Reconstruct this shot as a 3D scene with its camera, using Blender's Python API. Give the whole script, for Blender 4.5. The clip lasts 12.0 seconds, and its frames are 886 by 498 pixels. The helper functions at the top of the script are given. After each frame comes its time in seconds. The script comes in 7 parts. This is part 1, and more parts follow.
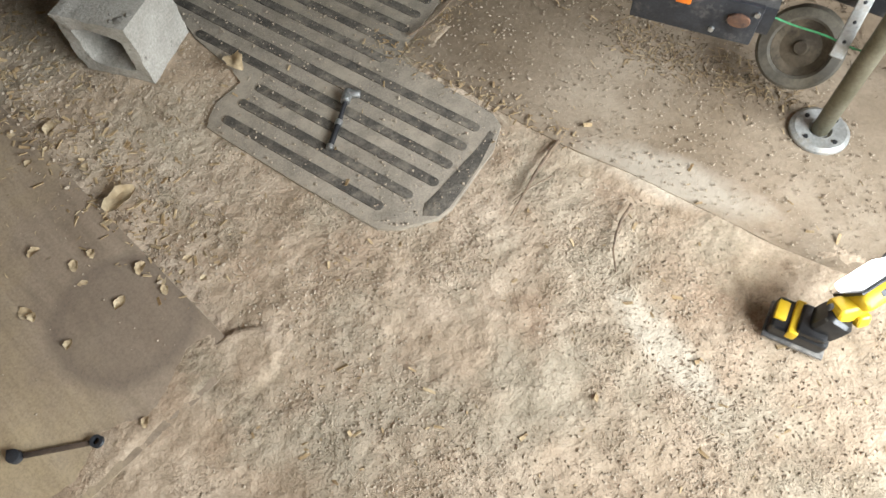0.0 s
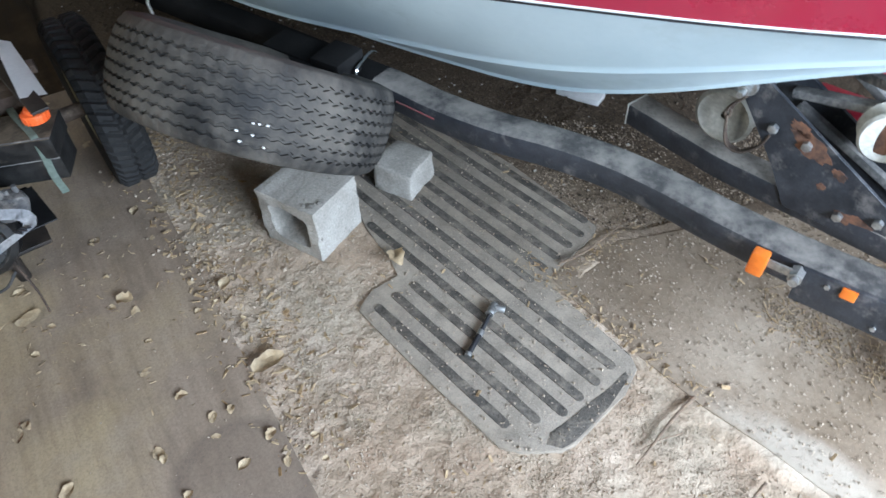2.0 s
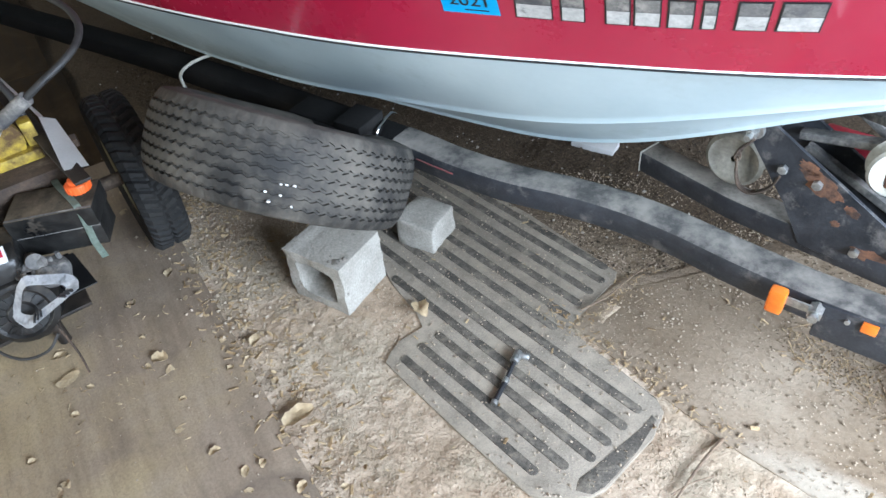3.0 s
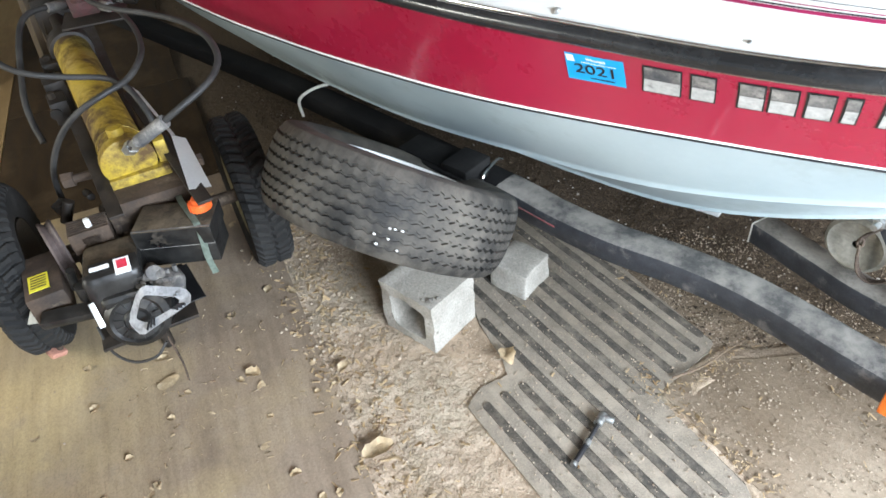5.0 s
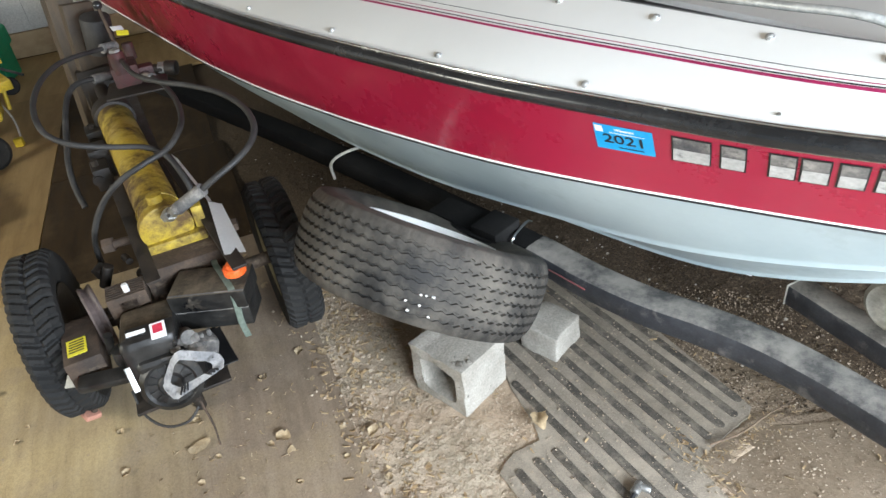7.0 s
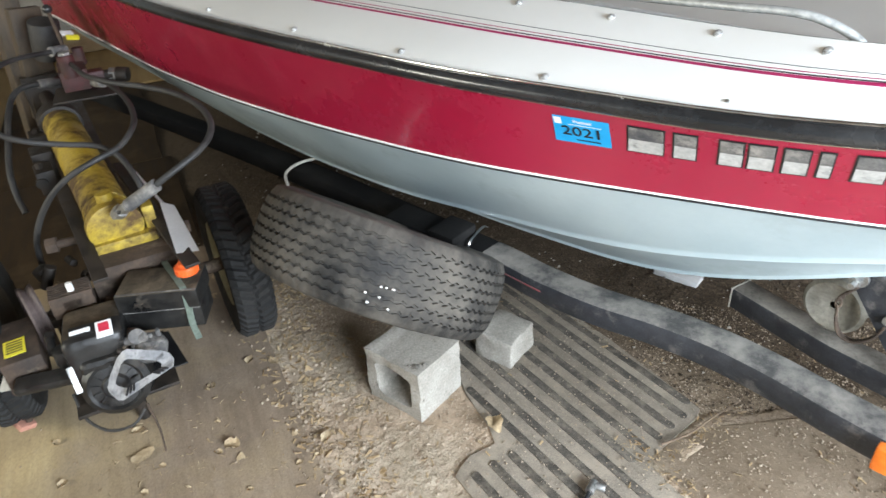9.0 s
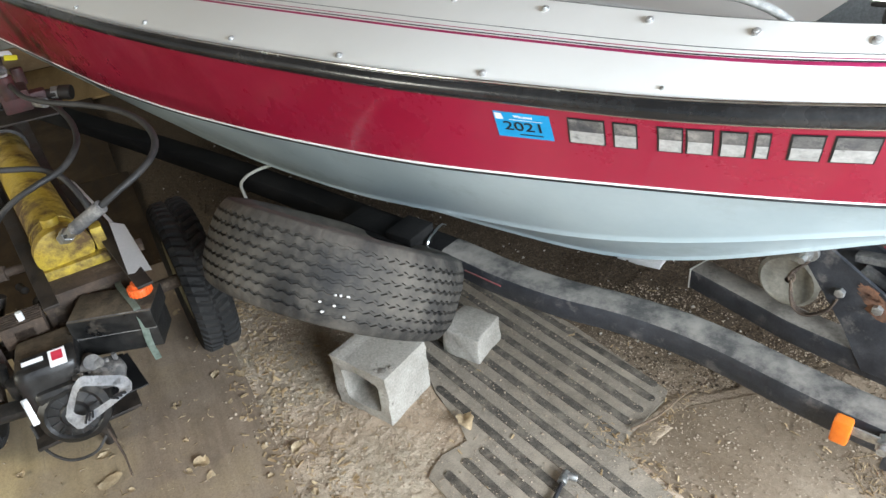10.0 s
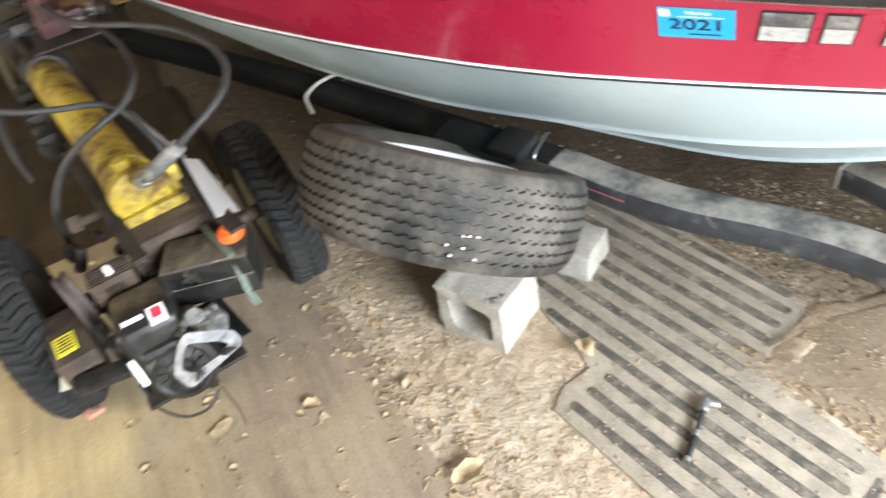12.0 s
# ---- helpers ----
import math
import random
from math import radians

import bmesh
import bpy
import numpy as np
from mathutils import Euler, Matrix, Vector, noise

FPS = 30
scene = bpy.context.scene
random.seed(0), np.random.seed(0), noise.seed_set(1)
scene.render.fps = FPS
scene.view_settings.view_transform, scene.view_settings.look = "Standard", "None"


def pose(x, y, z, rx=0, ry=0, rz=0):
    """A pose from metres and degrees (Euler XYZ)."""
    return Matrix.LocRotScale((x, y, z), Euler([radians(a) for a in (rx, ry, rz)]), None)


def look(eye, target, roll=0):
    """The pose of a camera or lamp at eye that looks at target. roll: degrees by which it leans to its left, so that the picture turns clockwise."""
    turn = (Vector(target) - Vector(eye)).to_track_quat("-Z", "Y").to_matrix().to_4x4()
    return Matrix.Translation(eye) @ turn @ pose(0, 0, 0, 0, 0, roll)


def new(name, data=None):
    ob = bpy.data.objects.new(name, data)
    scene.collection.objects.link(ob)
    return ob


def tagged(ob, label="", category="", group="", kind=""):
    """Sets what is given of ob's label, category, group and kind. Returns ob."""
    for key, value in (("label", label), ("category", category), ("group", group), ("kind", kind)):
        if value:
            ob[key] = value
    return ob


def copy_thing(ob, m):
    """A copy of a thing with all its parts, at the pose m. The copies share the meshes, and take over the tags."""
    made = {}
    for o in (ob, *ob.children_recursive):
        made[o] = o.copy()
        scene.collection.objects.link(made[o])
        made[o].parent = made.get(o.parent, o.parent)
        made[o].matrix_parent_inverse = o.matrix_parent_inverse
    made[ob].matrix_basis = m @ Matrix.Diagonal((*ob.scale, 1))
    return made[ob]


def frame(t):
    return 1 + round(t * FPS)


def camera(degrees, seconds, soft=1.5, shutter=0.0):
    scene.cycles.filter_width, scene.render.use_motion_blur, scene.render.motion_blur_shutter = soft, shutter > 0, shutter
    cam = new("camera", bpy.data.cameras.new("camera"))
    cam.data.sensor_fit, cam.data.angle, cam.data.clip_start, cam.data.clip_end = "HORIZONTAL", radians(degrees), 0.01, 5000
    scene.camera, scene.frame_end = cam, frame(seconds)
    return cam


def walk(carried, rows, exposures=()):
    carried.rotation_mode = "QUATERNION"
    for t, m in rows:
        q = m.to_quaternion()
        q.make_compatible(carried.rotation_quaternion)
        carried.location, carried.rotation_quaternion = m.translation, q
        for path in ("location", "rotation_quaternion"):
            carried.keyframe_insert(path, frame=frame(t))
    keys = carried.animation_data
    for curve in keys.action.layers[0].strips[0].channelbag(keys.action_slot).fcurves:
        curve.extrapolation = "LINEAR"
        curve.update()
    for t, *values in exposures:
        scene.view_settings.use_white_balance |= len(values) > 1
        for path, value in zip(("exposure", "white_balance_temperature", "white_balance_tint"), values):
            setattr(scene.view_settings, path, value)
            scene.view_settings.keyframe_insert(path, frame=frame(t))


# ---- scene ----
cam = camera(66.5, 12.0, shutter=0.5)
PATH = [
    (0, (0.6616, -1.3505, 1.3712), (0.7114, -0.4145, -0.3956), -5.51),
    (0.5, (0.6751, -1.3339, 1.3894), (0.7293, -0.3799, -0.3676), -3.79),
    (1, (0.7144, -1.2837, 1.4199), (0.6879, -0.2662, -0.3018), -5.65),
    (1.2, (0.7442, -1.2595, 1.4511), (0.6253, -0.2168, -0.2514), -8.65),
    (1.5, (0.6766, -1.2755, 1.4456), (0.5108, -0.1009, -0.1647), -7.98),
    (2, (0.5441, -1.3003, 1.4888), (0.3577, 0.0544, 0.0294), -2.46),
    (2.5, (0.5861, -1.2640, 1.5060), (0.2605, 0.0786, 0.0599), -6.40),
    (3, (0.5598, -1.3442, 1.5141), (0.2923, 0.1181, 0.1761), -6.24),
    (3.5, (0.5320, -1.3246, 1.5107), (0.1945, 0.1313, 0.1816), -5.27),
    (3.7, (0.5181, -1.3145, 1.5180), (0.0702, 0.1145, 0.1924), -4.86),
    (5.3, (0.5090, -1.3084, 1.5926), (-0.0132, 0.1681, 0.3488), -5.89),
    (5.5, (0.5419, -1.3054, 1.5601), (-0.0143, 0.2134, 0.3837), -5.56),
    (6, (0.5541, -1.3049, 1.5761), (-0.0211, 0.2341, 0.4356), -7.35),
    (6.5, (0.5475, -1.2930, 1.5974), (-0.0562, 0.2517, 0.4797), -7.23),
    (6.7, (0.5217, -1.2921, 1.6289), (-0.0707, 0.2300, 0.4746), -7.73),
    (8.3, (0.4726, -1.3656, 1.5529), (-0.1355, 0.1749, 0.4317), -5.62),
    (8.5, (0.4806, -1.3647, 1.5558), (-0.1060, 0.1900, 0.4428), -5.94),
    (9, (0.4793, -1.3756, 1.5436), (0.0333, 0.2533, 0.4723), -3.55),
    (9.5, (0.5014, -1.3768, 1.5383), (0.1098, 0.2742, 0.4796), -6.39),
    (10, (0.5322, -1.3413, 1.5496), (0.1507, 0.2886, 0.4551), -6.40),
    (10.5, (0.5281, -1.3329, 1.5337), (0.1043, 0.2765, 0.4246), -6.37),
    (11, (0.4190, -1.2646, 1.5732), (-0.2310, 0.1590, 0.3279), -14.47),
    (11.3, (0.3441, -1.2862, 1.5486), (-0.4169, 0.0771, 0.2986), -14.25),
    (11.5, (0.3446, -1.2469, 1.5442), (-0.4203, 0.0901, 0.2685), -15.34),
    (12, (0.2747, -1.1596, 1.5503), (-0.1871, 0.2371, 0.1953), -13.35),
]
walk(cam, [(t, look(eye, target, roll)) for t, eye, target, roll in PATH],
     [(0, -0.1, 6250, 10), (0.5, -0.45, 6200, 10), (1.0, -0.5, 6100, 10), (1.5, -0.28, 5450, 10), (2.0, 0.2, 5250, 10), (2.5, 0.5, 5300, 10), (3.5, 0.45, 5500, 10), (5.5, 0.78, 5800, 10), (6.5, 0.55, 5850, 10), (8.5, 0.75, 5950, 10), (9.0, 0.52, 5900, 10), (9.5, 0.35, 5900, 10), (10.5, 0.37, 6000, 10), (11.0, 0.55, 6200, 10), (11.5, 0.9, 6400, 10), (12, 1.12, 6150, 10)])

# ---- light ----
world = bpy.data.worlds.new("world")
scene.world = world
world.use_nodes = True
wn = world.node_tree
sky = wn.nodes.new("ShaderNodeTexSky")
sky.sky_type = "NISHITA"
sky.sun_disc = False
sky.sun_elevation = radians(38)
sky.sun_rotation = radians(200)
wn.nodes["Background"].inputs["Strength"].default_value = 0.05
wn.links.new(sky.outputs["Color"], wn.nodes["Background"].inputs["Color"])


def lamp(name, kind, m, energy, color=(1, 1, 1)):
    d = bpy.data.lights.new(name, kind)
    d.energy, d.color = energy, color
    ob = new(name, d)
    ob.matrix_world = m
    return ob


sun = lamp("sun", "SUN", look((4.0, -7.0, 7.0), (1.0, 0.0, 0.0)), 0.9, (1.0, 0.96, 0.90))
sun.data.angle = radians(12)
# the sky seen through the wide open door of the shed, and an added warm fill from the left
door_light = lamp("door_light", "AREA", look((2.85, -2.34, 1.6), (0.0, 0.4, 0.1)), 320, (0.93, 0.98, 1.0))
door_light.data.shape, door_light.data.size, door_light.data.size_y = "RECTANGLE", 2.5, 1.3
left_fill_light = lamp("left_fill_light", "AREA", look((-4.0, -2.33, 1.75), (-2.5, 0.2, 0.1)), 88, (1.0, 0.92, 0.72))
left_fill_light.data.shape, left_fill_light.data.size, left_fill_light.data.size_y = "RECTANGLE", 1.3, 0.9

# ---- materials ----


def nodes_of(name):
    m = bpy.data.materials.new(name)
    m.use_nodes = True
    return m, m.node_tree, m.node_tree.nodes["Principled BSDF"]


def noise_node(t, scale, detail=4.0, rough=0.6, vec=None, random_offset=False):
    n = t.nodes.new("ShaderNodeTexNoise")
    n.inputs["Scale"].default_value = scale
    n.inputs["Detail"].default_value = detail
    n.inputs["Roughness"].default_value = rough
    if vec is not None:
        t.links.new(vec, n.inputs["Vector"])
    return n.outputs["Fac"]


def ramp(t, fac, stops):
    r = t.nodes.new("ShaderNodeValToRGB")
    el = r.color_ramp.elements
    while len(el) < len(stops):
        el.new(0.5)
    for e, (p, c) in zip(el, stops):
        e.position, e.color = p, (*c, 1.0) if len(c) == 3 else c
    t.links.new(fac, r.inputs["Fac"])
    return r.outputs["Color"]


def mixed(t, fac, a, b, mode="MIX"):
    x = t.nodes.new("ShaderNodeMix")
    x.data_type, x.blend_type = "RGBA", mode
    for sock, v in ((x.inputs[0], fac), (x.inputs[6], a), (x.inputs[7], b)):
        if isinstance(v, (int, float)):
            sock.default_value = v
        elif isinstance(v, tuple):
            sock.default_value = (*v, 1.0)
        else:
            t.links.new(v, sock)
    return x.outputs[2]


def grey(v):
    return (v, v, v)


def surface(name, a, b, scale=6.0, fine=90.0, rough=0.6, metal=0.0, bump=0.15, dist=0.004, dust=None, dust_lo=0.5, dust_hi=0.62, dust_scale=5.0, coat=0.0, spec=0.5, stretch=None, fine_amt=0.35, rough_var=0.12):
    """A worn surface: two base colours by large noise, fine grain, dust patches and fine relief, in object metres."""
    m, t, p = nodes_of(name)
    co = t.nodes.new("ShaderNodeTexCoord").outputs["Object"]
    if stretch:
        mp = t.nodes.new("ShaderNodeMapping")
        mp.inputs["Scale"].default_value = stretch
        t.links.new(co, mp.inputs["Vector"])
        vec = mp.outputs["Vector"]
    else:
        vec = co
    big = noise_node(t, scale, 5.0, 0.62, vec)
    col = ramp(t, big, [(0.35, a), (0.65, b)])
    fin = noise_node(t, fine, 3.0, 0.7, vec)
    k = ramp(t, fin, [(0.3, grey(1 - fine_amt)), (0.7, grey(1.0))])
    col = mixed(t, 1.0, col, k, "MULTIPLY")
    r_in = ramp(t, big, [(0.3, grey(max(0.02, rough - rough_var))), (0.7, grey(min(1, rough + rough_var)))])
    if dust:
        dn = noise_node(t, dust_scale, 8.0, 0.72, co)
        df = ramp(t, dn, [(dust_lo, grey(0)), (dust_hi, grey(1))])
        col = mixed(t, df, col, dust)
        r_in = mixed(t, df, r_in, grey(0.9))
    t.links.new(col, p.inputs["Base Color"])
    t.links.new(r_in, p.inputs["Roughness"])
    p.inputs["Metallic"].default_value = metal
    p.inputs["Specular IOR Level"].default_value = spec
    p.inputs["Coat Weight"].default_value = coat
    p.inputs["Coat Roughness"].default_value = 0.08
    if bump:
        bn = t.nodes.new("ShaderNodeBump")
        bn.inputs["Strength"].default_value = bump
        bn.inputs["Distance"].default_value = dist
        t.links.new(fin, bn.inputs["Height"])
        t.links.new(bn.outputs["Normal"], p.inputs["Normal"])
    return m




def blotch(t, co, centre, angle, rx, ry, wobble=0.5):
    """A soft-edged long patch on the floor, ragged by noise; 1 in its middle."""
    mp = t.nodes.new("ShaderNodeMapping")
    mp.vector_type = "TEXTURE"
    mp.inputs["Location"].default_value = (*centre, 0)
    mp.inputs["Rotation"].default_value = (0, 0, radians(angle))
    mp.inputs["Scale"].default_value = (rx, ry, 1)
    t.links.new(co, mp.inputs["Vector"])
    ln = t.nodes.new("ShaderNodeVectorMath")
    ln.operation = "LENGTH"
    t.links.new(mp.outputs["Vector"], ln.inputs[0])
    ad = t.nodes.new("ShaderNodeMath")
    ad.operation = "MULTIPLY_ADD"
    t.links.new(noise_node(t, 9.0, 7.0, 0.7, co), ad.inputs[0])
    ad.inputs[1].default_value = -2.0 * wobble
    t.links.new(ln.outputs["Value"], ad.inputs[2])
    return ramp(t, ad.outputs[0], [(0.0, grey(1.0)), (0.75 - wobble * 0.5, grey(0.0))])


# the work light's streak painted into the floor, then a pale arc
BEAM_AND_ARC = (((1.27, -0.53), -36, 0.26, 0.075), ((1.13, -0.93), -62, 0.22, 0.06))


def dirt_material():
    m, t, p = nodes_of("dry_dirt")
    co = t.nodes.new("ShaderNodeTexCoord").outputs["Object"]
    big = noise_node(t, 1.7, 6.0, 0.6, co)
    mid = noise_node(t, 14.0, 6.0, 0.7, co)
    fin = noise_node(t, 150.0, 5.0, 0.75, co)
    grain = noise_node(t, 62.0, 5.0, 0.72, co)
    col = ramp(t, big, [(0.36, (0.32, 0.245, 0.17)), (0.5, (0.44, 0.35, 0.25)), (0.66, (0.52, 0.43, 0.325))])
    col = mixed(t, ramp(t, noise_node(t, 2.6, 5.0, 0.6, co), [(0.48, grey(0)), (0.62, grey(0.7))]), col, (0.41, 0.365, 0.275))
    col = mixed(t, ramp(t, noise_node(t, 4.4, 6.0, 0.65, co), [(0.55, grey(0)), (0.68, grey(0.6))]), col, (0.36, 0.26, 0.175))
    col = mixed(t, 1.0, col, ramp(t, mid, [(0.3, (0.68, 0.66, 0.63)), (0.6, (1.02, 1.0, 1.0))]), "MULTIPLY")
    col = mixed(t, 1.0, col, ramp(t, fin, [(0.3, (0.74, 0.72, 0.70)), (0.55, (1.0, 1.0, 1.0)), (0.75, (1.10, 1.09, 1.08))]), "MULTIPLY")
    loose = ramp(t, noise_node(t, 5.5, 3.0, 0.55, co), [(0.45, grey(0.08)), (0.64, grey(1.0))])
    col = mixed(t, loose, col, ramp(t, grain, [(0.34, (0.52, 0.49, 0.46)), (0.45, (0.94, 0.93, 0.92)), (0.66, (1.12, 1.11, 1.10))]), "MULTIPLY")
    for c, a, rx, ry in BEAM_AND_ARC:
        col = mixed(t, mixed(t, 0.5, grey(0.0), blotch(t, co, c, a, rx, ry)), col, (0.58, 0.53, 0.43))
    # woody litter away from the trodden part, with the boat's shade painted in
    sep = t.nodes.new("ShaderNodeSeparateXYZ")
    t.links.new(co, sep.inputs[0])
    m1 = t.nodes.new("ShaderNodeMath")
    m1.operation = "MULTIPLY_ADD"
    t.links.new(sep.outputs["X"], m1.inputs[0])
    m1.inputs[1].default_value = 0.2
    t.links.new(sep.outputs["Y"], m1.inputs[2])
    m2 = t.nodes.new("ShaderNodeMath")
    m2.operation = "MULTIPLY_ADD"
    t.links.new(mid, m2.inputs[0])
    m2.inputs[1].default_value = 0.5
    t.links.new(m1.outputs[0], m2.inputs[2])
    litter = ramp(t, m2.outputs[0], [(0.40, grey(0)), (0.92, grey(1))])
    litter_shade_col = ramp(t, fin, [(0.35, (0.040, 0.030, 0.021)), (0.55, (0.095, 0.070, 0.046)), (0.72, (0.20, 0.150, 0.098))])
    col = mixed(t, litter, col, litter_shade_col)
    t.links.new(col, p.inputs["Base Color"])
    p.inputs["Roughness"].default_value = 0.95
    p.inputs["Specular IOR Level"].default_value = 0.2
    add = t.nodes.new("ShaderNodeMath")
    add.operation = "MULTIPLY_ADD"
    t.links.new(mid, add.inputs[0])
    add.inputs[1].default_value = 1.2
    rough = t.nodes.new("ShaderNodeMath")
    rough.operation = "MULTIPLY"
    t.links.new(grain, rough.inputs[0])
    t.links.new(loose, rough.inputs[1])
    t.links.new(rough.outputs[0], add.inputs[2])
    bn = t.nodes.new("ShaderNodeBump")
    bn.inputs["Strength"].default_value = 1.0
    bn.inputs["Distance"].default_value = 0.010
    t.links.new(add.outputs[0], bn.inputs["Height"])
    t.links.new(bn.outputs["Normal"], p.inputs["Normal"])
    return m


def plywood_material():
    m, t, p = nodes_of("worn_plywood")
    co = t.nodes.new("ShaderNodeTexCoord").outputs["Object"]
    mp = t.nodes.new("ShaderNodeMapping")
    mp.inputs["Scale"].default_value = (1.0, 9.0, 1.0)
    t.links.new(co, mp.inputs["Vector"])
    g = noise_node(t, 2.2, 8.0, 0.6, mp.outputs["Vector"])
    big = noise_node(t, 1.9, 7.0, 0.62, co)
    fin = noise_node(t, 170.0, 3.0, 0.7, co)
    sep = t.nodes.new("ShaderNodeSeparateXYZ")
    t.links.new(co, sep.inputs[0])
    # yellower towards the left: warm bounce light put into the wood colour
    bounce_tint = t.nodes.new("ShaderNodeMath")
    bounce_tint.operation = "MULTIPLY_ADD"
    t.links.new(sep.outputs["Y"], bounce_tint.inputs[0])
    bounce_tint.inputs[1].default_value = 0.42
    t.links.new(big, bounce_tint.inputs[2])
    old = ramp(t, g, [(0.3, (0.185, 0.138, 0.094)), (0.5, (0.245, 0.186, 0.130)), (0.7, (0.295, 0.229, 0.164))])
    yellow_wood = ramp(t, g, [(0.3, (0.40, 0.305, 0.155)), (0.5, (0.46, 0.355, 0.185)), (0.7, (0.52, 0.41, 0.225))])
    col = mixed(t, ramp(t, bounce_tint.outputs[0], [(0.55, grey(0)), (0.98, grey(1))]), old, yellow_wood)
    col = mixed(t, ramp(t, noise_node(t, 4.2, 7.0, 0.7, co), [(0.5, grey(0)), (0.68, grey(0.6))]), col, (0.33, 0.265, 0.19))
    col = mixed(t, ramp(t, noise_node(t, 7.0, 6.0, 0.7, mp.outputs["Vector"]), [(0.58, grey(0)), (0.72, grey(0.5))]), col, (0.17, 0.125, 0.085))
    # a round ring stain near the corner
    dist = t.nodes.new("ShaderNodeVectorMath")
    dist.operation = "DISTANCE"
    t.links.new(co, dist.inputs[0])
    dist.inputs[1].default_value = (0.275, 0.125, 0.0)
    wob = t.nodes.new("ShaderNodeMath")
    wob.operation = "MULTIPLY_ADD"
    t.links.new(big, wob.inputs[0])
    wob.inputs[1].default_value = 0.12
    t.links.new(dist.outputs["Value"], wob.inputs[2])
    ring = ramp(t, wob.outputs[0], [(0.0, grey(0.6)), (0.17, grey(0.55)), (0.205, grey(0.9)), (0.235, grey(0.0))])
    col = mixed(t, ring, col, (0.165, 0.125, 0.09))
    col = mixed(t, 1.0, col, ramp(t, fin, [(0.3, grey(0.74)), (0.6, grey(1.0))]), "MULTIPLY")
    t.links.new(col, p.inputs["Base Color"])
    t.links.new(ramp(t, big, [(0.3, grey(0.6)), (0.7, grey(0.85))]), p.inputs["Roughness"])
    bn = t.nodes.new("ShaderNodeBump")
    bn.inputs["Strength"].default_value = 0.3
    bn.inputs["Distance"].default_value = 0.002
    t.links.new(fin, bn.inputs["Height"])
    t.links.new(bn.outputs["Normal"], p.inputs["Normal"])
    return m


M_DIRT = dirt_material()
M_PLY = plywood_material()
M_PLYTAN = surface("tan_plywood", (0.34, 0.23, 0.10), (0.47, 0.335, 0.16), 2.0, 150, 0.8, bump=0.3, stretch=(1, 7, 1), dust=(0.22, 0.16, 0.09), dust_lo=0.55, dust_hi=0.8, dust_scale=5, spec=0.25)
# plywood with the shade round the splitter put into its colour
M_PLYDARK = surface("shade_dark_plywood", (0.030, 0.019, 0.009), (0.062, 0.040, 0.020), 3.0, 150, 0.85, bump=0.3, stretch=(1, 7, 1), dust=(0.088, 0.060, 0.032), dust_lo=0.50, dust_hi=0.8, dust_scale=3, spec=0.2)
M_CLOD = surface("dirt_crumbs", (0.33, 0.26, 0.185), (0.50, 0.415, 0.315), 9, 160, 0.95, bump=0.4, spec=0.2)
M_CHIP = surface("wood_chips", (0.30, 0.20, 0.10), (0.52, 0.40, 0.24), 30, 160, 0.9, bump=0.3, spec=0.2)
M_MULCH = surface("brown_bark_mulch", (0.090, 0.068, 0.045), (0.22, 0.168, 0.110), 30, 160, 0.9, bump=0.3, spec=0.2)
M_LEAF = surface("dry_leaves", (0.36, 0.26, 0.14), (0.55, 0.44, 0.28), 18, 120, 0.8, bump=0.3)
M_LINER = surface("dusty_liner", (0.232, 0.198, 0.153), (0.335, 0.288, 0.226), 8, 210, 0.92, bump=0.4, dust=(0.37, 0.315, 0.240), dust_lo=0.48, dust_hi=0.75, dust_scale=6, spec=0.3)
M_RIB = surface("black_liner_ribs", (0.072, 0.064, 0.053), (0.140, 0.122, 0.098), 9, 170, 0.8, bump=0.6, dust=(0.22, 0.188, 0.145), dust_lo=0.46, dust_hi=0.72, dust_scale=22, spec=0.35, fine_amt=0.6)
M_SLAB = surface("dusty_slab", (0.21, 0.158, 0.105), (0.31, 0.245, 0.175), 2.6, 90, 0.9, bump=0.5, dist=0.004, dust=(0.38, 0.315, 0.235), dust_lo=0.50, dust_hi=0.78, dust_scale=2.4, spec=0.2, fine_amt=0.22)
# the painted light streak runs on over the slab
sm_t = M_SLAB.node_tree
sm_p = sm_t.nodes["Principled BSDF"]
sm_t.links.new(mixed(sm_t, mixed(sm_t, 0.45, grey(0.0), blotch(sm_t, sm_t.nodes.new("ShaderNodeTexCoord").outputs["Object"], *BEAM_AND_ARC[0])), sm_p.inputs["Base Color"].links[0].from_socket, (0.55, 0.50, 0.41)), sm_p.inputs["Base Color"])
M_CONCRETE = surface("grey_concrete", (0.33, 0.305, 0.26), (0.46, 0.43, 0.375), 9, 130, 0.95, bump=0.9, dist=0.004, spec=0.2, dust=(0.10, 0.088, 0.07), dust_lo=0.64, dust_hi=0.71, dust_scale=17)
M_STAIN = surface("dark_oil_stain", (0.12, 0.108, 0.088), (0.21, 0.19, 0.16), 40, 160, 0.85, bump=0.4)
M_RUBBER = surface("worn_tyre_rubber", (0.018, 0.017, 0.0155), (0.050, 0.046, 0.040), 5, 150, 0.75, bump=0.4, dust=(0.14, 0.124, 0.10), dust_lo=0.42, dust_hi=0.78, dust_scale=5, spec=0.35)
# matt black plastic, and the shade painted on the rear rail
M_FLATBLACK = surface("flat_black_and_rail_shade", (0.007, 0.007, 0.007), (0.018, 0.017, 0.016), 9, 120, 0.9, bump=0.2, spec=0.15)
